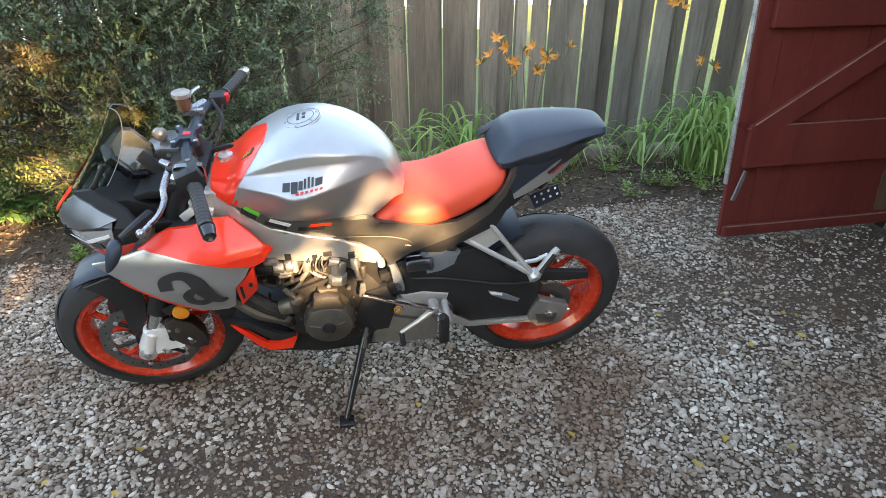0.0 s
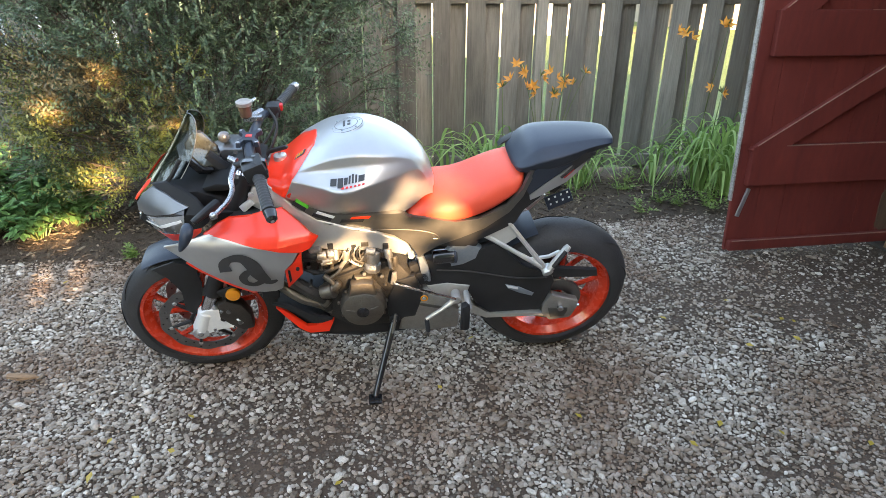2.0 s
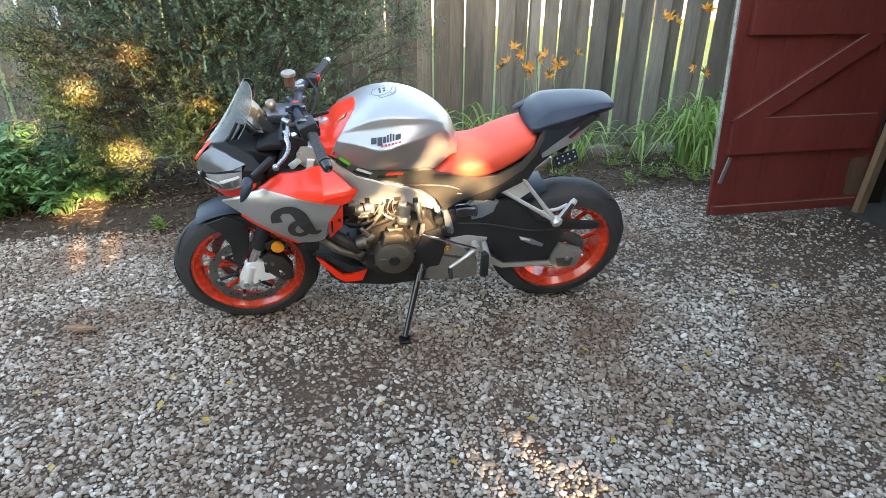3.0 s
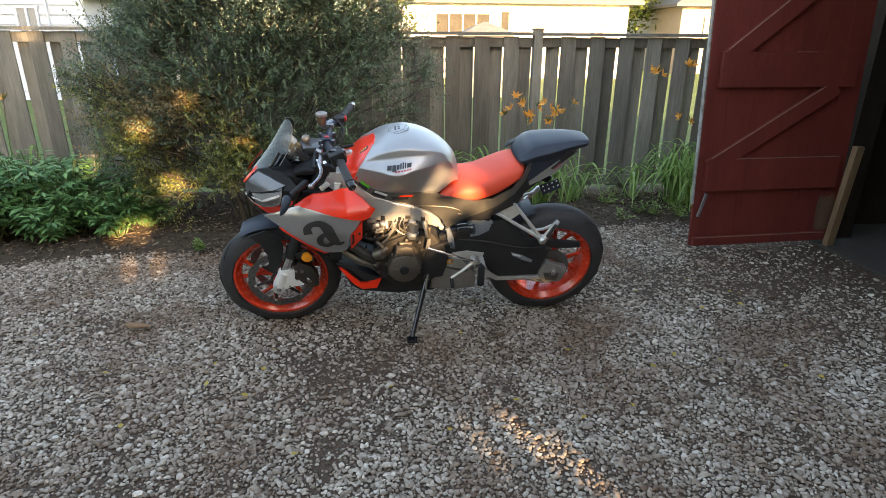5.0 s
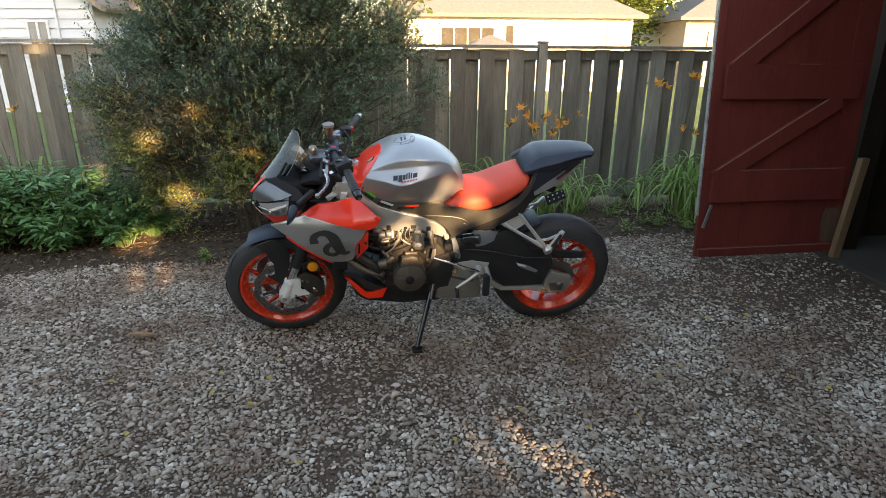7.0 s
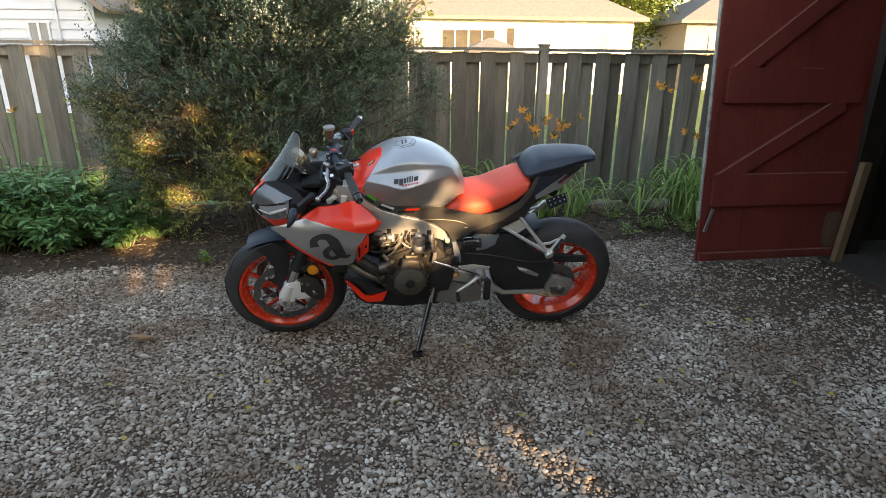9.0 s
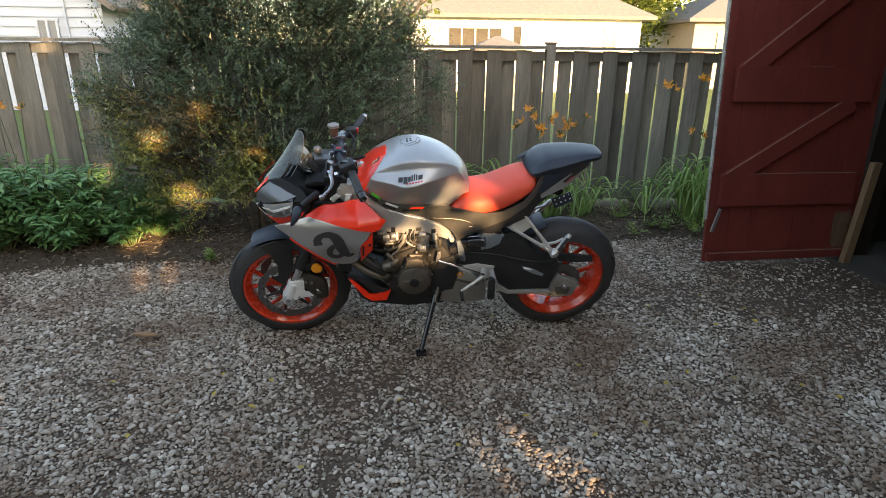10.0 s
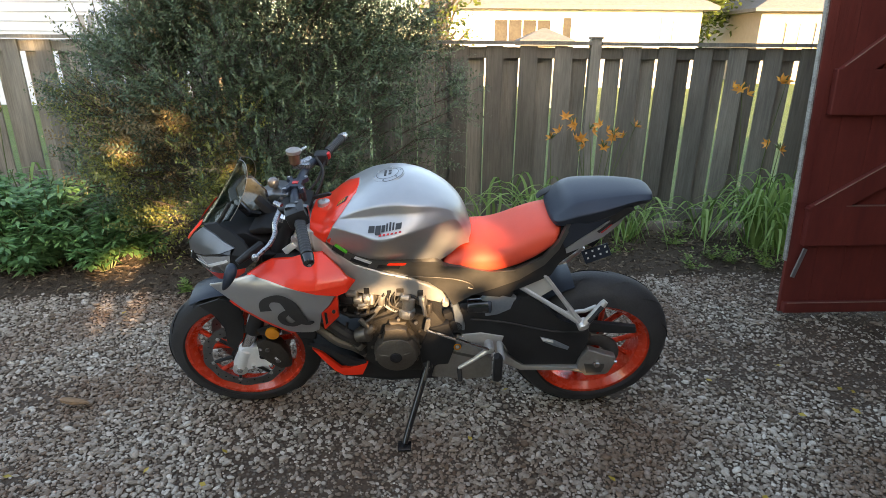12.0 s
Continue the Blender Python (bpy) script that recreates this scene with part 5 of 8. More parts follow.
# ---- fork
def fork():
    for s in (-1, 1):
        y = s * 0.098
        low, mid, top = Vector((-0.690, y, 0.296)), Vector((-0.612, y, 0.475)), Vector((-0.415, y, 0.945))
        leg = bp("fork_leg", rod([low + (mid - low) * 0.32, mid], 0.0235, 20), M_CHROME, None, "bright chrome fork slider", True)
        bp("fork_tube", tube(bmesh.new(), [mid + (low - mid) * 0.10, mid, mid + (top - mid) * 0.06, top], [0.030, 0.032, 0.029, 0.0285], 20), M_BLACK, leg, "black outer fork tube", True)
        bp("fork_foot", tube(bmesh.new(), [low + (low - mid) * 0.16, low + (low - mid) * 0.10, low, low + (mid - low) * 0.30, low + (mid - low) * 0.42, low + (mid - low) * 0.46], [0.018, 0.029, 0.034, 0.030, 0.032, 0.026], 18), M_CASTFOOT, leg, "bright cast aluminium fork foot", True)
        bp("axle_clamp", drum((-0.695, 0.284), 0.029, y - 0.030 if s < 0 else y - 0.012, y + 0.012 if s < 0 else y + 0.03, 24), M_ALU, leg, "", True)
        bp("axle_bolt", drum((-0.695, 0.284), 0.013, y - 0.036 if s < 0 else y, y if s < 0 else y + 0.036, 6, 0.002), M_CHROME, leg, "", True)
        bp("caliper_mount", slab([(-0.693, 0.312), (-0.677, 0.342), (-0.676, 0.385), (-0.650, 0.400), (-0.612, 0.388), (-0.580, 0.408), (-0.566, 0.388), (-0.576, 0.360), (-0.558, 0.330), (-0.541, 0.306), (-0.555, 0.292), (-0.631, 0.300), (-0.653, 0.284), (-0.690, 0.262), (-0.712, 0.282)], y - 0.026, y + 0.008, 0.007), M_CASTFOOT, leg, "bright aluminium caliper bracket", True)
        bp("bracket_hole", drum((-0.600, 0.345), 0.012, y - 0.0275, y - 0.0258, 16, 0), M_GLOSSBLACK, leg, "", True)
        for p in ((-0.640, 0.300), (-0.600, 0.388), (-0.572, 0.298)):
            bp("bolt", drum(p, 0.0065, y - 0.033, y - 0.02, 8, 0.001), M_CHROME, leg, "", True)
        cal = bp("brake_caliper", slab([(-0.615, 0.350), (-0.578, 0.305), (-0.540, 0.275), (-0.500, 0.285), (-0.500, 0.350), (-0.525, 0.405), (-0.575, 0.432), (-0.612, 0.415)], y - 0.028, y + 0.020, 0.009), M_CALIPER, None, "dark bronze-black four-piston brake caliper", True)
        for p in ((-0.575, 0.382), (-0.545, 0.322)):
            bp("caliper_bolt", drum(p, 0.009, y - 0.034, y - 0.026, 12, 0.002), M_DISC, cal, "", True)
        bp("lettering_bar", slab([(-0.556, 0.338), (-0.550, 0.343), (-0.534, 0.318), (-0.540, 0.313)], y - 0.030, y - 0.0275, 0), M_WHITE, cal, "pale raised maker's mark bar", True, 0)
    bp("axle", rod([(-0.695, -0.11, 0.284), (-0.695, 0.11, 0.284)], 0.011), M_CHROME, None, "", True)
    bp("lower_clamp", slab([(-0.53, 0.79), (-0.44, 0.79), (-0.43, 0.825), (-0.52, 0.825)], -0.13, 0.13, 0.008), M_BLACK, None, "", True)


fork()


def front_fender():
    c = FA
    half = [(0.309, -0.070), (0.315, -0.060), (0.319, -0.034), (0.321, 0.0), (0.319, 0.034), (0.315, 0.060), (0.309, 0.070), (0.305, 0.067), (0.311, 0.056), (0.315, 0.03), (0.317, 0), (0.315, -0.03), (0.311, -0.056), (0.305, -0.067)]
    f = bp("front_fender", revolve(half, c, 26, 42, 119, closed=True), M_COWL, None, "slate-black front mudguard", True, 50)
    for s in (-1, 1):
        bp("fender_stay", slab([(-0.800, 0.580), (-0.72, 0.606), (-0.655, 0.575), (-0.648, 0.50), (-0.668, 0.410), (-0.708, 0.350), (-0.732, 0.380), (-0.722, 0.465), (-0.750, 0.535)], s * 0.080, s * 0.088, 0.003), M_BLACK, f, "matte black mudguard side blade", True)
    bp("reflector", drum((-0.541, 0.472), 0.026, -0.142, -0.128, 26, 0.003), M_AMBER, f, "round amber side reflector", True)
    bp("reflector_bracket", slab([(-0.60, 0.485), (-0.54, 0.505), (-0.51, 0.48), (-0.53, 0.445), (-0.59, 0.46)], -0.127, -0.118, 0.003), M_BLACK, f, "", True)


front_fender()


# ---- tank
# the tank's lines from front to back on one side: (x, half-breadth, height)
TANK_TOP = [(-0.178, 0, 1.020), (-0.130, 0, 1.043), (-0.062, 0, 1.059), (0.010, 0, 1.046), (0.080, 0, 1.016), (0.145, 0, 0.973), (0.178, 0, 0.928), (0.200, 0, 0.850)]
TANK_SHOULDER = [(-0.200, 0.090, 1.003), (-0.140, 0.098, 1.031), (-0.062, 0.100, 1.046), (0.010, 0.093, 1.036), (0.080, 0.080, 1.008), (0.140, 0.064, 0.966), (0.172, 0.056, 0.920), (0.197, 0.050, 0.846)]
TANK_UPPER = [(-0.236, 0.150, 0.968), (-0.150, 0.160, 1.007), (-0.062, 0.160, 1.019), (0.015, 0.150, 1.010), (0.078, 0.124, 0.991), (0.128, 0.098, 0.962), (0.165, 0.078, 0.912), (0.192, 0.064, 0.842)]
TANK_SCOOP = [(-0.238, 0.153, 0.964), (-0.150, 0.163, 0.974), (-0.062, 0.166, 0.984), (0.015, 0.157, 0.985), (0.078, 0.131, 0.978), (0.130, 0.104, 0.954), (0.166, 0.083, 0.905), (0.191, 0.068, 0.838)]
TANK_LOWER = [(-0.258, 0.170, 0.944), (-0.172, 0.206, 0.938), (-0.097, 0.234, 0.930), (-0.020, 0.210, 0.938), (0.065, 0.164, 0.944), (0.136, 0.114, 0.938), (0.166, 0.094, 0.893), (0.190, 0.074, 0.832)]
TANK_BELLY = [(-0.272, 0.169, 0.914), (-0.196, 0.182, 0.874), (-0.122, 0.196, 0.856), (-0.036, 0.180, 0.854), (0.062, 0.154, 0.860), (0.128, 0.124, 0.868), (0.163, 0.102, 0.862), (0.190, 0.078, 0.830)]
TANK_HEM = [(-0.286, 0.166, 0.886), (-0.222, 0.158, 0.838), (-0.147, 0.150, 0.798), (-0.060, 0.143, 0.784), (0.055, 0.137, 0.780), (0.110, 0.128, 0.800), (0.156, 0.108, 0.830), (0.190, 0.080, 0.828)]
TANK_UNDER = [(x, y * 0.5, z - 0.004) for x, y, z in TANK_HEM]
TANK_LINES = (TANK_TOP, TANK_SHOULDER, TANK_UPPER, TANK_SCOOP, TANK_LOWER, TANK_BELLY, TANK_HEM, TANK_UNDER)


def tank_side(x, z):
    """Outer y of the tank's left flank between the scoop and the hem."""
    ys, zs = [], []
    for line in TANK_LINES[3:7]:
        xs = [p[0] for p in line]
        ys.append(float(np.interp(x, xs, [p[1] for p in line])))
        zs.append(float(np.interp(x, xs, [p[2] for p in line])))
    return -float(np.interp(z, zs[::-1], ys[::-1]))


def rounded(poly, keep):
    """Cuts the corners of an open polyline; keep: for each corner how much of it stays sharp."""
    out = [poly[0]]
    for i in range(1, len(poly) - 1):
        a, p, b = poly[i - 1], poly[i], poly[i + 1]
        r = 0.5 - 0.5 * keep[i]
        p0, p1 = p.lerp(a, r), p.lerp(b, r)
        out += [p0.lerp(p, t).lerp(p.lerp(p1, t), t) for t in (0.0, 0.25, 0.5, 0.75, 1.0)]
    return out + [poly[-1]]


def tank():
    lines = [smooth_path(line, 7) for line in TANK_LINES]
    keep = (0, 0.0, 0.62, 0.55, 0.80, 0.1, 0.85, 0)
    bm = bmesh.new()
    grid = []
    for k in range(len(lines[0])):
        right = rounded([line[k] for line in lines], keep)
        full = [Vector((p.x, -p.y, p.z)) for p in right] + [p for p in reversed(right) if p.y > 1e-5]
        grid.append([bm.verts.new(p) for p in full])
    m = len(grid[0])
    for a, b in zip(grid, grid[1:]):
        for k in range(m):
            bm.faces.new((a[k], a[(k + 1) % m], b[(k + 1) % m], b[k]))
    bm.faces.new(grid[0])
    bm.faces.new(list(reversed(grid[-1])))
    t = bp("tank", bm, M_SILVER, None, "brushed satin silver fuel tank", smooth=50)
    c = Matrix.Translation((-0.086, 0, 1.0545)) @ Matrix.Rotation(radians(-12), 4, "Y")
    dome = lambda r: 0.0075 * (r / 0.056) ** 2

    def ring(name, r0, r1, z0, z1, mat):
        bm = bmesh.new()
        prof = [(r0, z0), (r0, z1), (r1, z1), (r1, z0)] if r0 else [(max(0.0005, q * (r1 - 0.002)), z1 - dome(q * (r1 - 0.002))) for q in (0, 0.25, 0.5, 0.75, 1.0)] + [(r1, z1 - 0.002 - dome(r1)), (r1, z0)]
        rs = []
        for k in range(40):
            a = 2 * math.pi * k / 40
            rs.append([bm.verts.new(c @ Vector((r * math.cos(a), r * math.sin(a), z))) for r, z in prof])
        for k in range(40):
            for j in range(len(prof) - 1):
                bm.faces.new((rs[k][j], rs[k][j + 1], rs[(k + 1) % 40][j + 1], rs[(k + 1) % 40][j]))
        return bp(name, bm, mat, t)
    cap = ring("filler_cap", 0, 0.056, -0.02, 0.0015, M_SILVER)
    cap["label"] = "round aluminium filler cap with dark ring"
    for r0, r1 in ((0.0525, 0.0548), (0.037, 0.0390)):
        bm = bmesh.new()
        rs = [[bm.verts.new(c @ Vector((r * math.cos(a), r * math.sin(a), 0.0022 - dome(r)))) for r in (r0, r1)] for a in (2 * math.pi * k / 40 for k in range(40))]
        for k in range(40):
            bm.faces.new((rs[k][0], rs[k][1], rs[(k + 1) % 40][1], rs[(k + 1) % 40][0]))
        bp("cap_ring", bm, M_DECAL, cap, "", smooth=0)
    for dx, dy, w, h in ((-0.006, 0, 0.008, 0.040), (0.010, 0.010, 0.010, 0.012), (0.010, -0.010, 0.010, 0.012)):
        bm = boxed(dx - w / 2, dx + w / 2, dy - h / 2, dy + h / 2, -0.002, 0.0020, 0, c)
        bp("cap_mark", bm, M_DECAL, cap, "", smooth=0)
    for k in range(6):
        a = radians(60 * k + 15)
        bm = boxed(-0.003, 0.003, -0.003, 0.003, 0.0, 0.0035, 0.001, c @ Matrix.Translation((0.0455 * math.cos(a), 0.0455 * math.sin(a), -dome(0.0455))))
        bp("cap_screw", bm, M_CHROME, cap, "")
    flank = lambda x, z: tank_side(x, z) - 0.0075
    # the maker's name: a row of plain upright blocks, and a thin red line of small bars
    for i, (x0, x1, z0, z1) in enumerate(((-0.139, -0.120, 0.0, 0.0125), (-0.117, -0.100, -0.005, 0.0125), (-0.097, -0.086, 0.0, 0.0125), (-0.083, -0.077, 0.0, 0.0155), (-0.073, -0.067, 0.0, 0.0175), (-0.063, -0.057, 0.0, 0.0155), (-0.053, -0.034, 0.0, 0.0125))):
        s0, s1 = 0.946 + 0.10 * (x0 + 0.139), 0.946 + 0.10 * (x1 + 0.139)
        bp("name_block", skin([(x0, s0 + z0), (x1, s1 + z0), (x1 + 0.002, s1 + z1), (x0 + 0.002, s0 + z1)], flank, 0.006, 0.02), M_DECAL, t, "charcoal maker's name drawn as plain blocks", smooth=60)
    for i in range(6):
        x0 = -0.105 + 0.0125 * i
        z0 = 0.9385 + 0.08 * (x0 + 0.139)
        bp("name_block", skin([(x0, z0), (x0 + 0.008, z0 + 0.001), (x0 + 0.0085, z0 + 0.0036), (x0 + 0.0005, z0 + 0.0028)], flank, 0.006, 0.02), M_REDGLOSS, t, "small red lettering as plain bars", smooth=60)
    return t


TANKOB = tank()

# the orange-red ignition surround that wraps the tank's front
loft("ignition_cover", [
    [(-0.350, 0, 0.930), (-0.350, 0.05, 0.928), (-0.348, 0.085, 0.918), (-0.347, 0.105, 0.908), (-0.346, 0.112, 0.897), (-0.345, 0.06, 0.88), (-0.345, 0, 0.88)],
    [(-0.318, 0, 0.936), (-0.320, 0.05, 0.934), (-0.322, 0.100, 0.924), (-0.324, 0.128, 0.908), (-0.324, 0.138, 0.890), (-0.315, 0.08, 0.87), (-0.31, 0, 0.87)],
    [(-0.288, 0, 0.942), (-0.290, 0.055, 0.940), (-0.296, 0.118, 0.930), (-0.300, 0.150, 0.912), (-0.302, 0.158, 0.886), (-0.28, 0.08, 0.86), (-0.28, 0, 0.86)],
    [(-0.270, 0, 0.962), (-0.273, 0.055, 0.958), (-0.286, 0.124, 0.936), (-0.292, 0.160, 0.916), (-0.296, 0.165, 0.885), (-0.26, 0.08, 0.86), (-0.26, 0, 0.86)],
    [(-0.235, 0, 0.988), (-0.240, 0.055, 0.984), (-0.266, 0.134, 0.950), (-0.276, 0.166, 0.924), (-0.288, 0.166, 0.884), (-0.25, 0.08, 0.86), (-0.24, 0, 0.86)],
    [(-0.176, 0, 1.022), (-0.182, 0.060, 1.016), (-0.236, 0.147, 0.963), (-0.250, 0.172, 0.929), (-0.271, 0.169, 0.884), (-0.22, 0.08, 0.86), (-0.2, 0, 0.86)],
], M_ORANGE, "glossy orange-red ignition surround with small badge", creases={1: 0.55, 2: 0.75, 3: 0.35, 4: 0.95}, tight=True)
lock = bp("ignition_lock", tube(bmesh.new(), [(-0.310, 0.0, 0.925), (-0.311, 0, 0.950), (-0.311, 0, 0.952)], [0.023, 0.021, 0.016], 20), M_ALU, None, "round aluminium ignition lock")
bp("key", slab([(-0.340, 0.957), (-0.285, 0.972), (-0.280, 0.978), (-0.290, 0.984), (-0.338, 0.972), (-0.346, 0.965)], -0.006, 0.006, 0.003), M_BLACK, lock, "black ignition key")
bp("key_blade", boxed(-0.316, -0.306, -0.002, 0.002, 0.945, 0.964), M_CHROME, lock, "")
def badge():
    along, over, at = Vector((0.055, 0, 0.042)).normalized(), Vector((-0.030, -0.080, -0.040)).normalized(), Vector((-0.236, -0.066, 0.9815))
    up = along.cross(over)
    up = up if up.z > 0 else -up
    m = Matrix((along, over, up)).transposed().to_4x4()
    m.translation = at
    b = bp("badge", boxed(-0.020, 0.020, -0.011, 0.011, -0.004, 0.003, 0.0015, m), M_DECAL, None, "small dark model badge with gold marks")
    for k in (-0.011, 0.0, 0.011):
        bp("badge_mark", boxed(k - 0.003, k + 0.003, -0.006, 0.006, 0.003, 0.0038, 0, m), M_AMBER, b, "", smooth=0)


badge()


# ---- frame and side covers
def spar():
    out = [(-0.362, 0.905), (-0.330, 0.902), (-0.298, 0.878), (-0.255, 0.840), (-0.195, 0.798), (-0.110, 0.768), (-0.020, 0.742), (0.055, 0.700), (0.098, 0.662), (0.122, 0.632),
           (0.126, 0.612), (0.114, 0.600), (0.096, 0.604), (0.066, 0.628), (0.020, 0.650), (-0.075, 0.664), (-0.170, 0.674), (-0.255, 0.690), (-0.300, 0.740), (-0.345, 0.850)]
    depth = lambda x, z: -(0.150 + 0.022 * math.exp(-((x + 0.12) / 0.18) ** 2) - 0.045 * max(0.0, (-0.27 - x) / 0.1) - 0.03 * max(0, (x - 0.06) / 0.06))
    for s in (1, -1):
        bm = skin(out, depth, 0.045, 0.03)
        es = [e for e in bm.edges if len(e.link_faces) == 2 and e.calc_face_angle(0) > 1.1 and min(v.co.y for v in e.verts) < depth(e.verts[0].co.x, 0) + 0.004]
        bmesh.ops.bevel(bm, geom=es, offset=0.007, segments=3, affect="EDGES", profile=0.5)
        if s < 0:
            bmesh.ops.scale(bm, vec=(1, -1, 1), verts=bm.verts)
        f = bp("frame_spar", bm, M_FRAME, None, "satin aluminium frame spar")
        bp("frame_bolt", drum((0.108, 0.618), 0.012, s * -0.160, s * -0.120, 16, 0.003), M_ALU, f, "")
    bp("steering_head", slab([(-0.45, 0.78), (-0.37, 0.78), (-0.345, 0.885), (-0.415, 0.895)], -0.075, 0.075, 0.012), M_FRAME, None, "cast aluminium steering head")
    for s in (-1, 1):
        gusset = bp("head_gusset", slab([(-0.42, 0.845), (-0.36, 0.80), (-0.315, 0.83), (-0.345, 0.90), (-0.39, 0.905)], s * 0.125, s * 0.08, 0.008), M_FRAME, None, "pale cast gusset beside the steering head")
        bp("cast_rib", slab([(-0.442, 0.836), (-0.405, 0.862), (-0.392, 0.846), (-0.430, 0.812)], s * 0.134, s * 0.118, 0.004), M_CASTFOOT, gusset, "pale raised casting rib")
        bp("cast_rib", slab([(-0.372, 0.856), (-0.345, 0.853), (-0.360, 0.804), (-0.382, 0.804)], s * 0.137, s * 0.118, 0.004), M_CASTFOOT, gusset, "pale raised casting rib")
        bp("head_bolt", drum((-0.398, 0.876), 0.010, s * 0.118 if s > 0 else -0.132, s * 0.118 if s < 0 else 0.132, 14, 0.002), M_ALU, gusset, "")


spar()
side_depth = lambda x, z: -float(np.interp(x, (-0.13, 0.0, 0.2, 0.35, 0.5), (0.158, 0.156, 0.154, 0.149, 0.136)))
bp("side_cover", skin([(-0.150, 0.752), (-0.075, 0.778), (0.000, 0.795), (0.160, 0.775), (0.260, 0.752), (0.345, 0.753), (0.440, 0.797), (0.488, 0.862), (0.509, 0.925), (0.516, 0.900), (0.492, 0.832), (0.448, 0.772), (0.365, 0.716), (0.280, 0.682), (0.200, 0.655), (0.135, 0.612), (0.105, 0.668), (0.05, 0.712), (-0.05, 0.748)], side_depth, 0.02), M_DARKSILVER, None, "bronze-grey side cover that tapers up under the seat")
bp("cover_trim", rod([(-0.10, -0.162, 0.738), (0.0, -0.162, 0.742), (0.12, -0.160, 0.732), (0.185, -0.158, 0.712), (0.205, -0.157, 0.688), (0.185, -0.157, 0.690)], 0.0024, 8, 5), M_DARKSILVER, None, "thin raised line on the side cover")
bp("side_cover", skin([(-0.15, 0.757), (-0.255, 0.845), (-0.262, 0.868), (-0.19, 0.832), (-0.10, 0.812), (0.0, 0.806), (0.08, 0.806), (0.11, 0.785), (0.0, 0.797), (-0.075, 0.780)], lambda x, z: -0.166, 0.02), M_DARKSILVER, None, "grey trim panel below the tank")
for (x0, z0), (x1, z1), w, mm, lab in (((-0.258, 0.872), (-0.222, 0.842), 0.010, M_GREEN, "green stripe of the tricolour decal"), ((-0.198, 0.823), (-0.145, 0.800), 0.007, M_WHITE, "white stripe of the tricolour decal"), ((-0.090, 0.794), (-0.030, 0.794), 0.007, M_ORANGE, "orange stripe of the tricolour decal"),
                                      ((-0.268, 0.860), (-0.232, 0.832), 0.014, M_BLACK, ""), ((-0.212, 0.815), (-0.155, 0.790), 0.010, M_BLACK, ""), ((-0.125, 0.783), (-0.05, 0.781), 0.011, M_BLACK, "")):
    bp("stripe", slab([(x0, z0), (x1, z1), (x1 + 0.006, z1 + w), (x0 + 0.006, z0 + w)], -0.1695, -0.166, 0.0), mm, None, lab, smooth=0)
tail_depth = lambda x, z: -float(np.interp(x, (0.24, 0.45, 0.55, 0.65, 0.78), (0.150, 0.135, 0.120, 0.098, 0.045)))
bp("tail_panel", skin([(0.262, 0.748), (0.345, 0.752), (0.440, 0.796), (0.490, 0.860), (0.512, 0.925), (0.620, 0.930), (0.700, 0.962), (0.770, 0.992), (0.745, 0.965), (0.665, 0.895), (0.585, 0.838), (0.500, 0.770), (0.475, 0.722), (0.300, 0.640), (0.205, 0.655), (0.255, 0.700)], tail_depth, 0.02), M_BLACK, None, "satin black tail side panel")
bp("tail_strip", skin([(0.262, 0.751), (0.345, 0.757), (0.440, 0.801), (0.488, 0.862), (0.509, 0.925), (0.523, 0.925), (0.503, 0.858), (0.450, 0.792), (0.348, 0.747), (0.262, 0.743)], lambda x, z: tail_depth(x, z) - 0.004, 0.003), M_DARKSILVER, None, "thin raised edge under the seat")
bp("tail_badge_panel", skin([(0.515, 0.830), (0.560, 0.862), (0.604, 0.889), (0.662, 0.926), (0.742, 0.984), (0.762, 0.984), (0.700, 0.900), (0.645, 0.862), (0.560, 0.826), (0.520, 0.812)], lambda x, z: tail_depth(x, z) - 0.006, 0.005), M_SILVER, None, "silver-grey lower tail panel")
bp("tail_flank", skin([(0.500, 0.858), (0.522, 0.925), (0.560, 0.938), (0.650, 0.945), (0.738, 0.982), (0.660, 0.929), (0.602, 0.892), (0.556, 0.864), (0.513, 0.834)], lambda x, z: tail_depth(x, z) - 0.005, 0.005), M_COWL, None, "blue-grey upper tail flank")
bp("name_bar", skin([(0.618, 0.888), (0.672, 0.928), (0.680, 0.922), (0.626, 0.880)], lambda x, z: tail_depth(x, z) - 0.009, 0.002), M_DECAL, None, "dark model name as a plain bar", smooth=0)
bp("name_bar", skin([(0.632, 0.882), (0.668, 0.909), (0.671, 0.906), (0.635, 0.879)], lambda x, z: tail_depth(x, z) - 0.009, 0.002), M_REDGLOSS, None, "red model number as a plain bar", smooth=0)
bp("tail_light", slab([(0.735, 0.950), (0.775, 0.992), (0.765, 0.997), (0.725, 0.957)], -0.05, 0.05, 0.003), M_REDGLOSS, None, "red tail light edge")
bp("tail_core", slab([(0.25, 0.66), (0.46, 0.73), (0.60, 0.84), (0.74, 0.96), (0.70, 0.975), (0.52, 0.92), (0.46, 0.83), (0.25, 0.75)], -0.10, 0.10, 0.01), M_BLACK, None, "black under-seat frame")
bp("tail_panel", skin([(0.262, 0.748), (0.345, 0.752), (0.440, 0.796), (0.512, 0.925), (0.770, 0.992), (0.585, 0.838), (0.300, 0.640)], lambda x, z: -tail_depth(x, z) - 0.01, 0.01, 0.06), M_BLACK, None, "satin black tail side panel")


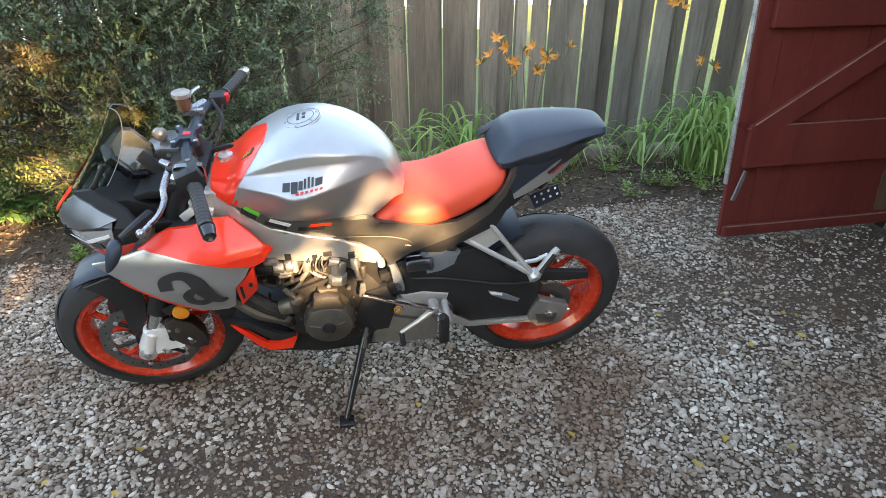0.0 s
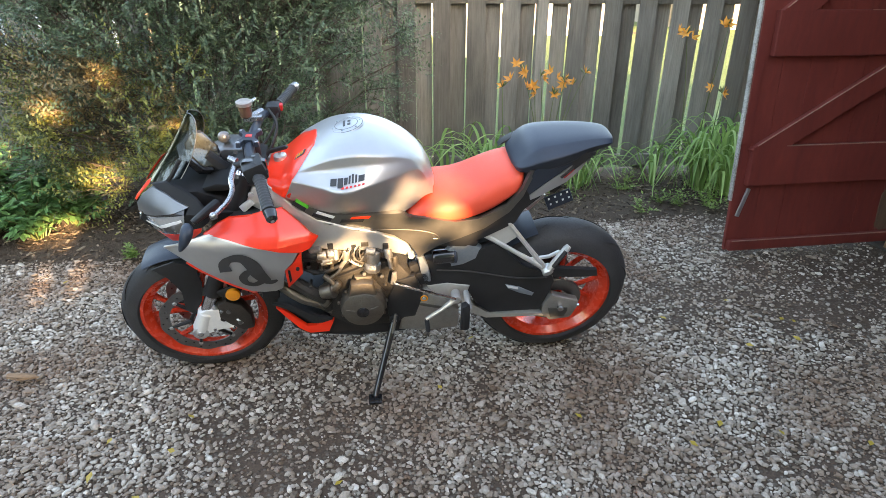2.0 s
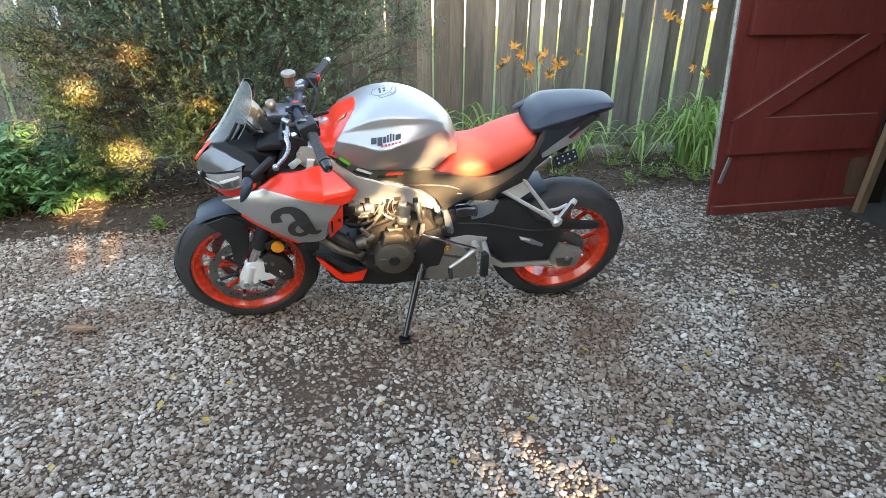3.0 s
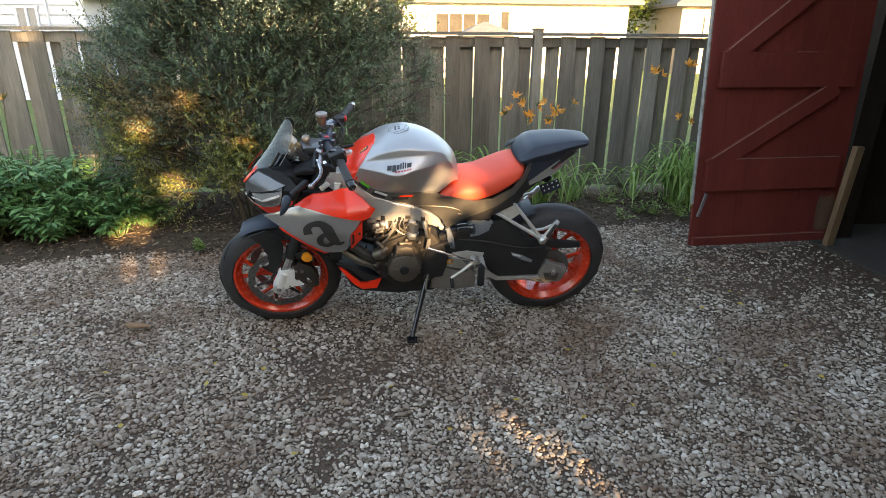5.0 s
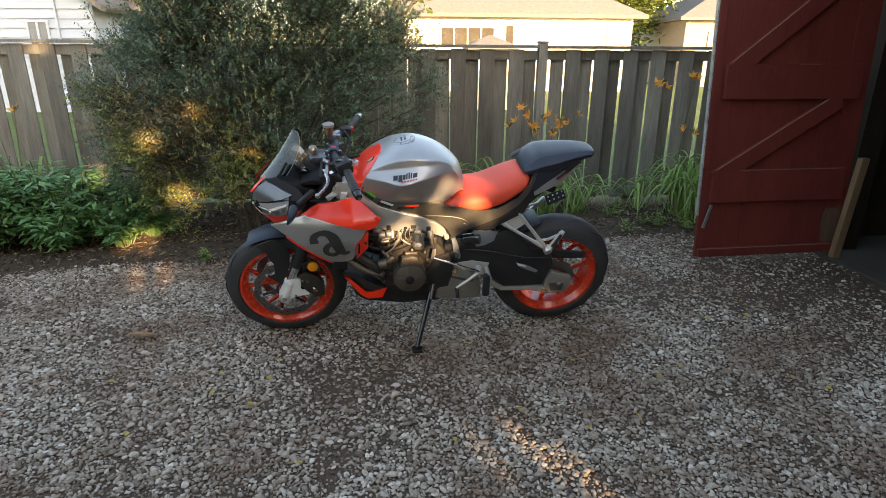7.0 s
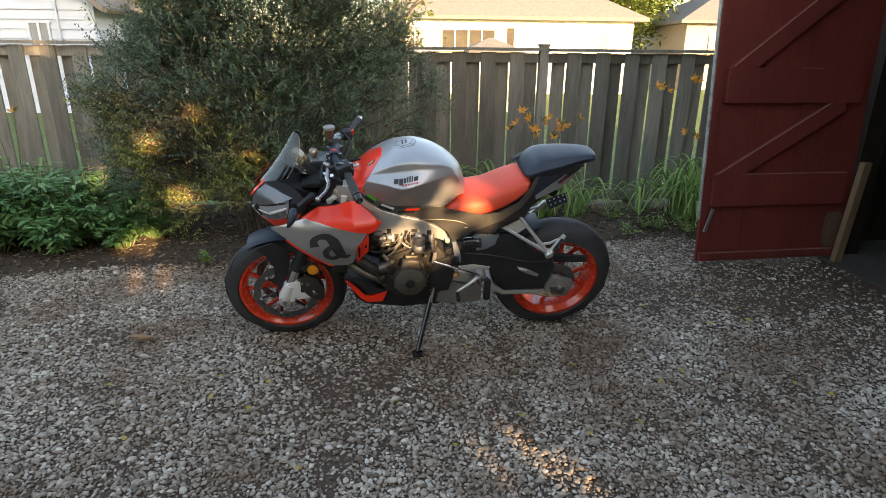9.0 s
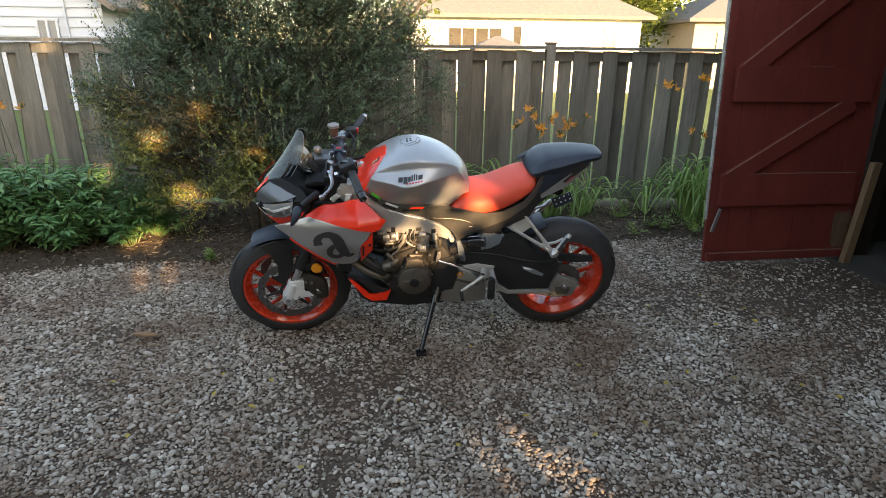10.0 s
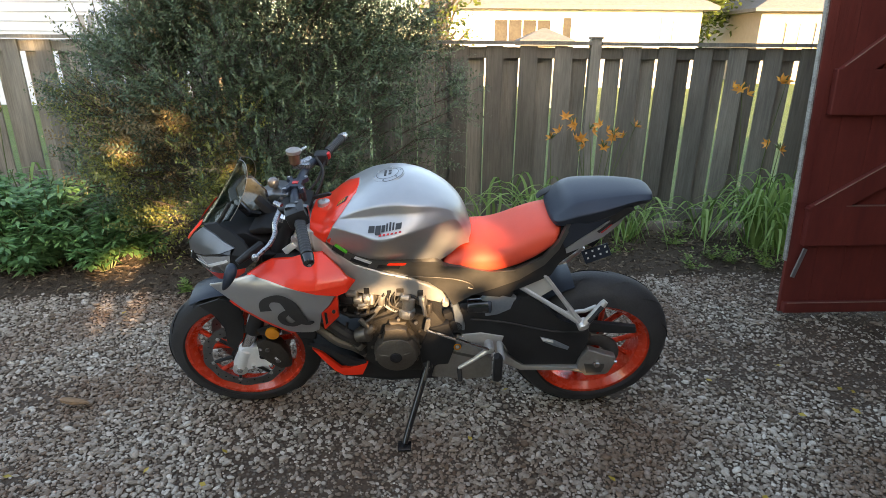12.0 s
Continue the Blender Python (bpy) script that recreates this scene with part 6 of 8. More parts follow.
# ---- seat and cowl
loft("seat", [
    [(0.085, 0, 0.790), (0.085, 0.065, 0.787), (0.085, 0.116, 0.785), (0.085, 0.145, 0.778), (0.085, 0.142, 0.768), (0.085, 0, 0.765)],
    [(0.135, 0, 0.812), (0.135, 0.065, 0.809), (0.135, 0.117, 0.802), (0.135, 0.146, 0.782), (0.135, 0.143, 0.758), (0.135, 0, 0.755)],
    [(0.195, 0, 0.836), (0.195, 0.065, 0.833), (0.195, 0.117, 0.826), (0.195, 0.146, 0.796), (0.195, 0.144, 0.750), (0.195, 0, 0.747)],
    [(0.270, 0, 0.832), (0.270, 0.065, 0.829), (0.270, 0.118, 0.822), (0.270, 0.148, 0.795), (0.270, 0.146, 0.748), (0.270, 0, 0.745)],
    [(0.345, 0, 0.866), (0.345, 0.065, 0.863), (0.345, 0.114, 0.856), (0.345, 0.143, 0.822), (0.345, 0.140, 0.766), (0.345, 0, 0.763)],
    [(0.410, 0, 0.898), (0.410, 0.065, 0.895), (0.410, 0.109, 0.886), (0.410, 0.136, 0.848), (0.410, 0.134, 0.796), (0.410, 0, 0.793)],
    [(0.465, 0, 0.912), (0.465, 0.065, 0.909), (0.465, 0.102, 0.902), (0.465, 0.127, 0.872), (0.465, 0.126, 0.834), (0.465, 0, 0.831)],
    [(0.510, 0, 0.918), (0.510, 0.065, 0.915), (0.510, 0.093, 0.910), (0.510, 0.116, 0.892), (0.510, 0.114, 0.868), (0.510, 0, 0.865)],
], M_SEAT, "orange-red vinyl rider seat", creases={2: 0.15, 4: 0.7})
loft("seat_cowl", [
    [(0.458, 0, 0.930), (0.458, 0.030, 0.928), (0.458, 0.080, 0.926), (0.458, 0.106, 0.922), (0.458, 0.104, 0.908), (0.458, 0, 0.900)],
    [(0.490, 0, 0.962), (0.490, 0.055, 0.960), (0.490, 0.100, 0.950), (0.490, 0.126, 0.935), (0.490, 0.120, 0.914), (0.490, 0, 0.900)],
    [(0.530, 0, 1.000), (0.530, 0.066, 0.998), (0.530, 0.099, 0.990), (0.530, 0.138, 0.956), (0.530, 0.124, 0.918), (0.530, 0, 0.898)],
    [(0.600, 0, 1.005), (0.600, 0.064, 1.003), (0.600, 0.092, 0.997), (0.600, 0.135, 0.970), (0.600, 0.117, 0.922), (0.600, 0, 0.902)],
    [(0.670, 0, 1.009), (0.670, 0.058, 1.007), (0.670, 0.082, 1.002), (0.670, 0.119, 0.983), (0.670, 0.102, 0.944), (0.670, 0, 0.926)],
    [(0.735, 0, 1.009), (0.735, 0.048, 1.007), (0.735, 0.068, 1.003), (0.735, 0.095, 0.990), (0.735, 0.080, 0.964), (0.735, 0, 0.954)],
    [(0.785, 0, 1.003), (0.785, 0.044, 1.002), (0.785, 0.060, 0.999), (0.785, 0.080, 0.988), (0.785, 0.066, 0.970), (0.785, 0, 0.966)],
    [(0.815, 0, 0.996), (0.815, 0.036, 0.995), (0.813, 0.050, 0.993), (0.810, 0.066, 0.984), (0.812, 0.056, 0.972), (0.812, 0, 0.970)],
], M_COWL, "slate-black passenger seat cover", creases={2: 0.6, 3: 0.95, 4: 1.0}, sub=3)
bp("grab_strap", slab([(0.44, 0.915), (0.49, 0.945), (0.495, 0.955), (0.45, 0.930)], 0.07, 0.11, 0.004), M_BLACK, None, "")

# plate carrier below the tail
plate = bp("number_plate", slab([(0.590, 0.770), (0.680, 0.806), (0.702, 0.757), (0.614, 0.718)], -0.062, -0.050, 0.005), M_NAVY, None, "dark blue number plate carrier with pale bars")
for i in range(4):
    for j in range(2):
        x, z = 0.606 + 0.021 * i + 0.010 * (1 - j), 0.742 + 0.009 * i + 0.022 * j
        bp("plate_bar", slab([(x, z), (x + 0.006, z + 0.0027), (x + 0.004, z + 0.009), (x - 0.002, z + 0.0063)], -0.0645, -0.062, 0), M_WHITE, plate, "", smooth=0)
bp("plate_bracket", slab([(0.56, 0.80), (0.60, 0.83), (0.66, 0.80), (0.64, 0.77)], -0.03, 0.03, 0.004), M_BLACK, None, "")

# ---- fairings
fair = lambda x, z: -(float(np.interp(x, (-0.70, -0.62, -0.52, -0.42, -0.32, -0.22, -0.18), (0.192, 0.215, 0.238, 0.248, 0.248, 0.215, 0.18))) - 0.45 * max(0.0, 0.66 - z) ** 1.15 - 1.1 * max(0.0, z - 0.755) ** 1.15)
SILVER_OUT = [(-0.682, 0.738), (-0.610, 0.765), (-0.530, 0.787), (-0.470, 0.775), (-0.400, 0.757), (-0.330, 0.737), (-0.262, 0.716), (-0.285, 0.680), (-0.312, 0.655), (-0.335, 0.556), (-0.360, 0.540), (-0.400, 0.538), (-0.440, 0.545), (-0.490, 0.585), (-0.550, 0.637), (-0.620, 0.692)]
RED_OUT = [(-0.548, 0.791), (-0.505, 0.814), (-0.470, 0.826), (-0.400, 0.829), (-0.345, 0.838), (-0.305, 0.838), (-0.250, 0.798), (-0.197, 0.752), (-0.225, 0.725), (-0.256, 0.717), (-0.330, 0.741), (-0.400, 0.761), (-0.470, 0.779), (-0.530, 0.791)]
def red_face(x, z):
    """The upper fairing folds inwards above a crease."""
    zc = float(np.interp(x, (-0.55, -0.20), (0.800, 0.770)))
    return fair(x, z) - 0.002 + 0.50 * max(0.0, z - zc) - 0.12 * max(0.0, zc - z)


for s in (1, -1):
    def laid(outline, depth, thick, flip=s, step=0.02):
        bm = skin(outline, depth, thick, step)
        if flip < 0:
            bmesh.ops.scale(bm, vec=(1, -1, 1), verts=bm.verts)
        return bm
    fp = bp("side_fairing", laid(SILVER_OUT, fair, 0.008), M_SILVER, None, "satin silver side fairing")
    bp("fairing_edge", laid([(-0.682, 0.744), (-0.530, 0.793), (-0.400, 0.763), (-0.262, 0.722), (-0.262, 0.716), (-0.400, 0.757), (-0.530, 0.787), (-0.682, 0.738)], lambda x, z: fair(x, z) - 0.003, 0.006), M_FRAME, fp, "thin bright upper edge")
    bp("fairing_edge", laid([(-0.620, 0.690), (-0.550, 0.635), (-0.490, 0.583), (-0.440, 0.543), (-0.420, 0.537), (-0.440, 0.530), (-0.490, 0.566), (-0.555, 0.622), (-0.625, 0.682)], lambda x, z: fair(x, z) + 0.002, 0.008), M_ORANGE, fp, "orange-red lower lip")
    bp("upper_fairing", laid(RED_OUT, red_face, 0.010, step=0.012), M_ORANGE, None, "glossy orange-red upper fairing", smooth=14)
    vent = bp("fairing_vent", laid([(-0.256, 0.713), (-0.262, 0.610), (-0.318, 0.548), (-0.313, 0.648), (-0.282, 0.676)], lambda x, z: fair(x, z) + 0.004, 0.02), M_ORANGE, None, "orange-red fairing vent")
    bp("vent_slot", laid([(-0.304, 0.650), (-0.308, 0.580), (-0.300, 0.590), (-0.297, 0.645)], lambda x, z: fair(x, z) + 0.0015, 0.003), M_GLOSSBLACK, vent, "")
    bp("screw", drum((-0.272, 0.652), 0.006, s * -0.240, s * -0.232, 12, 0.001), M_BLACK, vent, "")

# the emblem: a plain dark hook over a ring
def emblem():
    depth = lambda x, z: fair(x, z) - 0.0035
    e = bmesh.new()
    def band(pts, widths):
        ps = smooth_path([(x, 0, z) for x, z in pts], 6)
        ws = np.interp(np.linspace(0, 1, len(ps)), np.linspace(0, 1, len(widths)), widths)
        prev = None
        for i, p in enumerate(ps):
            d = (ps[min(i + 1, len(ps) - 1)] - ps[max(i - 1, 0)]).normalized()
            n = Vector((-d.z, 0, d.x)) * ws[i]
            a, b = p + n, p - n
            pair = [e.verts.new((q.x, depth(q.x, q.z), q.z)) for q in (a, b)]
            if prev:
                e.faces.new((prev[0], prev[1], pair[1], pair[0]))
            prev = pair
    band([(-0.497, 0.662), (-0.499, 0.690), (-0.478, 0.712), (-0.440, 0.716), (-0.412, 0.690), (-0.397, 0.650), (-0.382, 0.616), (-0.364, 0.602), (-0.343, 0.612)], [0.021, 0.017, 0.012, 0.017, 0.024, 0.025, 0.021, 0.012, 0.004])
    band([(-0.404, 0.666), (-0.432, 0.656), (-0.450, 0.630), (-0.446, 0.602), (-0.420, 0.592), (-0.396, 0.606)], [0.009, 0.012, 0.014, 0.013, 0.011, 0.012])
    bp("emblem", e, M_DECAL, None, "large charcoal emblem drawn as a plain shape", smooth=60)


emblem()
bp("fairing_core", slab([(-0.52, 0.60), (-0.45, 0.55), (-0.36, 0.55), (-0.30, 0.70), (-0.36, 0.82), (-0.46, 0.82), (-0.56, 0.74)], -0.19, 0.19, 0.02), M_BLACK, None, "black inner fairing")
rad = bp("radiator", slab([(-0.43, 0.46), (-0.37, 0.45), (-0.34, 0.62), (-0.41, 0.64)], -0.15, 0.15, 0.006), M_BLACK, None, "black radiator behind the front wheel")
for k in range(9):
    z = 0.47 + 0.017 * k
    bp("fin", boxed(-0.440 + 0.0028 * k, -0.432 + 0.0028 * k, -0.14, 0.14, z, z + 0.006), M_DISC, rad, "", smooth=0)

nose_w = lambda x: float(np.interp(x, (-0.80, -0.775, -0.74, -0.69, -0.62, -0.54, -0.46), (0.03, 0.080, 0.125, 0.165, 0.198, 0.212, 0.205)))
nose = lambda x, z: -(nose_w(x) - 0.9 * max(0, z - 0.86) - 0.5 * max(0, 0.80 - z))
for s in (1, -1):
    def laid(outline, depth, thick, flip=s, step=0.02):
        bm = skin(outline, depth, thick, step)
        if flip < 0:
            bmesh.ops.scale(bm, vec=(1, -1, 1), verts=bm.verts)
        return bm
    bp("nose_panel", laid([(-0.772, 0.812), (-0.762, 0.850), (-0.735, 0.884), (-0.695, 0.914), (-0.645, 0.903), (-0.577, 0.879), (-0.620, 0.864), (-0.672, 0.846), (-0.735, 0.824)], nose, 0.008), M_NOSE, None, "satin grey nose panel")
    hl = bp("headlight", laid([(-0.788, 0.778), (-0.772, 0.803), (-0.735, 0.815), (-0.672, 0.836), (-0.592, 0.859), (-0.599, 0.822), (-0.610, 0.790), (-0.646, 0.766), (-0.700, 0.750), (-0.746, 0.752)], lambda x, z: nose(x, z) + 0.002, 0.01), M_LENS, None, "clear faceted headlight")
    bp("light_bar", laid([(-0.780, 0.790), (-0.742, 0.800), (-0.690, 0.800), (-0.640, 0.826), (-0.606, 0.842), (-0.604, 0.834), (-0.640, 0.816), (-0.688, 0.788), (-0.742, 0.789), (-0.778, 0.781)], lambda x, z: nose(x, z) - 0.001, 0.002), M_WHITE, hl, "bright running light strip")
    for cell in ([(-0.735, 0.784), (-0.700, 0.783), (-0.692, 0.762), (-0.728, 0.760)], [(-0.680, 0.786), (-0.645, 0.806), (-0.640, 0.780), (-0.672, 0.766)], [(-0.632, 0.814), (-0.609, 0.826), (-0.616, 0.796), (-0.634, 0.784)]):
        bp("reflector_cell", laid(cell, lambda x, z: nose(x, z) - 0.0008, 0.001), M_DISC, hl, "")
    bp("seam", laid([(-0.786, 0.800), (-0.770, 0.812), (-0.735, 0.824), (-0.672, 0.846), (-0.590, 0.872), (-0.592, 0.859), (-0.672, 0.836), (-0.735, 0.815), (-0.772, 0.803)], lambda x, z: nose(x, z) + 0.004, 0.006), M_GLOSSBLACK, hl, "")
    bp("chin", laid([(-0.746, 0.748), (-0.700, 0.747), (-0.646, 0.762), (-0.608, 0.780), (-0.575, 0.806), (-0.540, 0.834), (-0.556, 0.792), (-0.606, 0.738), (-0.682, 0.708)], lambda x, z: nose(x, z) + 0.006, 0.01), M_ORANGE, None, "orange-red chin below the headlight")
    bp("nose_side", laid([(-0.700, 0.918), (-0.650, 0.930), (-0.606, 0.922), (-0.552, 0.896), (-0.521, 0.866), (-0.520, 0.835), (-0.545, 0.815), (-0.590, 0.800), (-0.604, 0.800), (-0.588, 0.858), (-0.575, 0.880), (-0.645, 0.905)], lambda x, z: nose(x, z) + 0.004, 0.012), M_MATTE, None, "black headlight surround")
    bp("nose_edge", laid([(-0.782, 0.842), (-0.760, 0.872), (-0.715, 0.920), (-0.700, 0.930), (-0.705, 0.918), (-0.738, 0.886), (-0.768, 0.850)], lambda x, z: nose(x, z) + 0.006, 0.006), M_ORANGE, None, "")
bp("nose_core", slab([(-0.765, 0.80), (-0.735, 0.76), (-0.60, 0.77), (-0.50, 0.80), (-0.48, 0.86), (-0.56, 0.90), (-0.68, 0.89), (-0.74, 0.85)], -0.125, 0.125, 0.02), M_MATTE, None, "black headlight housing")

# windscreen: a bowed sheet that narrows to its top
def windscreen():
    bm = bmesh.new()
    rows = []
    for i in range(17):
        t = 1 - (1 - i / 16) ** 2.2
        base = Vector((-0.742 + 0.175 * t, 0, 0.885 + 0.225 * t - 0.012 * math.sin(math.pi * t)))
        half = 0.100 * (1 - t) ** 0.62 + 0.010
        row = []
        for j in range(13):
            s = -1 + j / 6
            row.append(bm.verts.new(base + Vector((0.140 * s * s * (1 - t) ** 0.5, s * half, 0.052 * s * s * (1 - t)))))
        rows.append(row)
    for a, b in zip(rows, rows[1:]):
        for j in range(12):
            bm.faces.new((a[j], a[j + 1], b[j + 1], b[j]))
    edge = [r[0].co.copy() for r in rows] + [v.co.copy() for v in rows[-1][1:-1]] + [r[-1].co.copy() for r in reversed(rows)]
    bmesh.ops.recalc_face_normals(bm, faces=bm.faces)
    bmesh.ops.solidify(bm, geom=list(bm.faces), thickness=0.003)
    ob = bp("windscreen", bm, M_SCREEN, None, "small clear smoked windscreen", smooth=60)
    ob.visible_shadow = False
    bp("screen_edge", rod(edge, 0.0013, 6), M_DISC, ob, "polished screen edge")
    for s in (-1, 1):
        bp("screen_bracket", rod([(-0.67, s * 0.10, 0.90), (-0.63, s * 0.105, 0.945), (-0.60, s * 0.09, 0.99)], 0.007, 8), M_BLACK, ob, "")


windscreen()
def dashboard():
    n, v, at = Vector((0.78, -0.18, 0.60)).normalized(), Vector((-0.60, 0.0, 0.80)), Vector((-0.553, 0.000, 0.978))
    u = v.cross(n).normalized()
    v = n.cross(u)
    def octagon(w, h, d0, d1, k=0.55):
        bm = bmesh.new()
        q = [(w, -h * k), (w, h * k), (w * k, h), (-w * k, h), (-w, h * k), (-w, -h * k), (-w * k, -h), (w * k, -h)]
        lo = [bm.verts.new(at + u * a + v * b + n * d0) for a, b in q]
        hi = [bm.verts.new(at + u * a * 0.96 + v * b * 0.96 + n * d1) for a, b in q]
        bm.faces.new(lo), bm.faces.new(list(reversed(hi)))
        for i in range(8):
            bm.faces.new((lo[i], hi[i], hi[(i + 1) % 8], lo[(i + 1) % 8]))
        return bm
    dash = bp("dashboard", octagon(0.074, 0.067, -0.022, 0.0), M_GLOSSBLACK, None, "black octagonal dashboard with glossy display")
    bp("display", octagon(0.061, 0.054, 0.0005, 0.0035), M_DISPLAY, dash, "dark glossy instrument display")


dashboard()
kn = bmesh.new()
bmesh.ops.create_uvsphere(kn, u_segments=18, v_segments=12, radius=0.021, matrix=Matrix.Translation((-0.503, 0.10, 0.972)))
bp("mirror_knuckle", kn, M_NOSE, None, "round slate-grey mirror knuckle")
bp("shroud_bar", slab([(-0.545, 0.905), (-0.50, 0.918), (-0.43, 0.912), (-0.42, 0.898), (-0.48, 0.893), (-0.54, 0.890)], -0.12, 0.12, 0.006), M_MATTE, None, "")
bp("dash_bracket", rod([(-0.50, 0.0, 0.90), (-0.55, 0, 0.95)], 0.03, 10), M_MATTE, None, "")
bp("cockpit_arm", slab([(-0.56, 0.925), (-0.50, 0.952), (-0.44, 0.950), (-0.43, 0.930), (-0.48, 0.912), (-0.55, 0.900)], 0.05, 0.17, 0.01), M_NOSE, None, "slate-black cockpit shroud")

# the mirror: folded down beside the nose
mr = loft("mirror", [[(-0.588, -0.268, 0.872), (-0.572, -0.290, 0.874), (-0.556, -0.272, 0.876), (-0.572, -0.250, 0.874)],
                     [(-0.606, -0.282, 0.858), (-0.572, -0.322, 0.864), (-0.520, -0.290, 0.872), (-0.566, -0.248, 0.866)],
                     [(-0.616, -0.300, 0.832), (-0.580, -0.344, 0.838), (-0.512, -0.310, 0.852), (-0.566, -0.256, 0.842)],
                     [(-0.622, -0.318, 0.798), (-0.596, -0.350, 0.802), (-0.544, -0.322, 0.814), (-0.580, -0.280, 0.806)],
                     [(-0.622, -0.326, 0.776), (-0.612, -0.338, 0.776), (-0.592, -0.328, 0.780), (-0.602, -0.310, 0.778)]], M_COWL, "slate-grey folded mirror shell", mirror=False, sub=2)
for v in mr.data.vertices:
    top = Vector((-0.560, -0.272, 0.880))
    v.co = top + Vector(((v.co.x - top.x) * 0.66, (v.co.y - top.y) * 0.66, (v.co.z - top.z) * 0.80))
bp("mirror_stalk", rod([(-0.49, -0.19, 0.890), (-0.51, -0.235, 0.892), (-0.545, -0.272, 0.878)], [0.016, 0.014, 0.010], 10, 4), M_BLACK, mr, "black mirror stalk")

# ---- handlebar and controls
bar_path = [(-0.288, -0.395, 1.022), (-0.318, -0.285, 1.054), (-0.340, -0.20, 1.058), (-0.368, -0.09, 1.034), (-0.376, 0, 1.026), (-0.373, 0.09, 1.028), (-0.360, 0.18, 1.030), (-0.318, 0.27, 1.032), (-0.290, 0.345, 1.032)]
hb = bp("handlebar", rod(bar_path, [0.012, 0.012, 0.0125, 0.0155, 0.0155, 0.0155, 0.0125, 0.012, 0.012], 14, 5), M_COWL, None, "black tapered handlebar", "bar")
for s, g0, g1 in ((-1, Vector((-0.314, -0.285, 1.055)), Vector((-0.280, -0.400, 1.021))), (1, Vector((-0.312, 0.285, 1.030)), Vector((-0.270, 0.415, 1.034)))):
    pts = [g0 + (g1 - g0) * (k / 24) for k in range(25)]
    bp("grip", tube(bmesh.new(), pts, [0.0185 if k in (0, 24) else 0.0160 + 0.0011 * (k % 2) for k in range(25)], 16), M_TYRE, hb, "ribbed black rubber grip", "bar", 20)
    d = (g1 - g0).normalized()
    bp("bar_end", tube(bmesh.new(), [g1, g1 + d * 0.006, g1 + d * 0.032, g1 + d * 0.038], [0.013, 0.0185, 0.0155, 0.010], 16), M_GLOSSBLACK if s < 0 else M_LEVER, hb, "", "bar")
    bp("bar_end_bolt", tube(bmesh.new(), [g1 + d * 0.036, g1 + d * 0.040], 0.006, 6), M_CHROME, hb, "", "bar")
clamp = bp("top_clamp", slab([(-0.445, 0.965), (-0.40, 0.972), (-0.345, 0.955), (-0.345, 0.93), (-0.44, 0.94)], -0.125, 0.125, 0.010), M_BLACK, None, "black top fork clamp", "bar")
cm = bmesh.new()
q = [(-0.036, -0.052), (-0.022, -0.054), (-0.014, -0.030), (0.014, -0.030), (0.022, -0.054), (0.036, -0.052), (0.038, -0.036), (0.022, -0.016), (0.022, 0.016), (0.038, 0.036), (0.036, 0.052), (0.022, 0.054), (0.014, 0.030), (-0.014, 0.030), (-0.022, 0.054), (-0.036, 0.052), (-0.038, 0.036), (-0.022, 0.016), (-0.022, -0.016), (-0.038, -0.036)]
lo, hi = [cm.verts.new((-0.378 + a, b, 1.036)) for a, b in q], [cm.verts.new((-0.378 + a * 0.94, b * 0.96, 1.050)) for a, b in q]
cm.faces.new(lo), cm.faces.new(list(reversed(hi)))
for k in range(len(q)):
    cm.faces.new((lo[k], hi[k], hi[(k + 1) % len(q)], lo[(k + 1) % len(q)]))
riser = bp("bar_clamp", cm, M_COWL, None, "black cross-shaped handlebar clamp with four bolts", "bar")
for dy in (-0.042, 0.042):
    bp("clamp_post", tube(bmesh.new(), [(-0.378, dy, 0.955), (-0.378, dy, 1.035)], [0.022, 0.019], 16), M_BLACK, riser, "", "bar")
for dx in (-0.029, 0.029):
    for dy in (-0.043, 0.043):
        bp("clamp_bolt", tube(bmesh.new(), [(-0.378 + dx, dy, 1.046), (-0.378 + dx, dy, 1.0515), (-0.378 + dx, dy, 1.052)], [0.007, 0.0065, 0.004], 12), M_LEVER, riser, "", "bar")
bp("red_mark", boxed(-0.388, -0.368, -0.009, 0.009, 1.0495, 1.0515, 0), M_REDGLOSS, riser, "small red mark", "bar")
for y in (-0.098, 0.098):
    bp("fork_cap", tube(bmesh.new(), [(-0.412, y, 0.955), (-0.405, y, 0.978), (-0.402, y, 0.986)], [0.026, 0.025, 0.014], 20), M_CHROME, None, "bright fork cap", "bar")

swm = boxed(-0.034, 0.030, -0.040, 0.040, -0.026, 0.030, 0.013)
bmesh.ops.transform(swm, matrix=Matrix.Translation((-0.328, -0.240, 1.062)) @ Matrix.Rotation(radians(14), 4, "Z") @ Matrix.Rotation(radians(-16), 4, "Y"), verts=swm.verts)
sw = bp("left_switchgear", swm, M_BLACK, hb, "black switch housing", "bar")
for p, r, mm in (((-0.300, -0.235, 1.078), 0.008, M_BLACK), ((-0.330, -0.222, 1.090), 0.006, M_DISC), ((-0.318, -0.260, 1.088), 0.008, M_BLACK), ((-0.296, -0.262, 1.066), 0.007, M_BLACK)):
    bp("button", tube(bmesh.new(), [(p[0], p[1], p[2] - 0.006), (p[0], p[1], p[2] + 0.006)], r, 10), mm, sw, "", "bar")
bp("switch_seam", boxed(-0.362, -0.293, -0.242, -0.239, 1.034, 1.0925, 0.010), M_GLOSSBLACK, sw, "", "bar")
lv = bp("clutch_perch", capsule((-0.345, -0.185, 1.052), (-0.400, -0.172, 1.040), 0.013, 0.010), M_BLACK, hb, "black clutch perch", "bar")
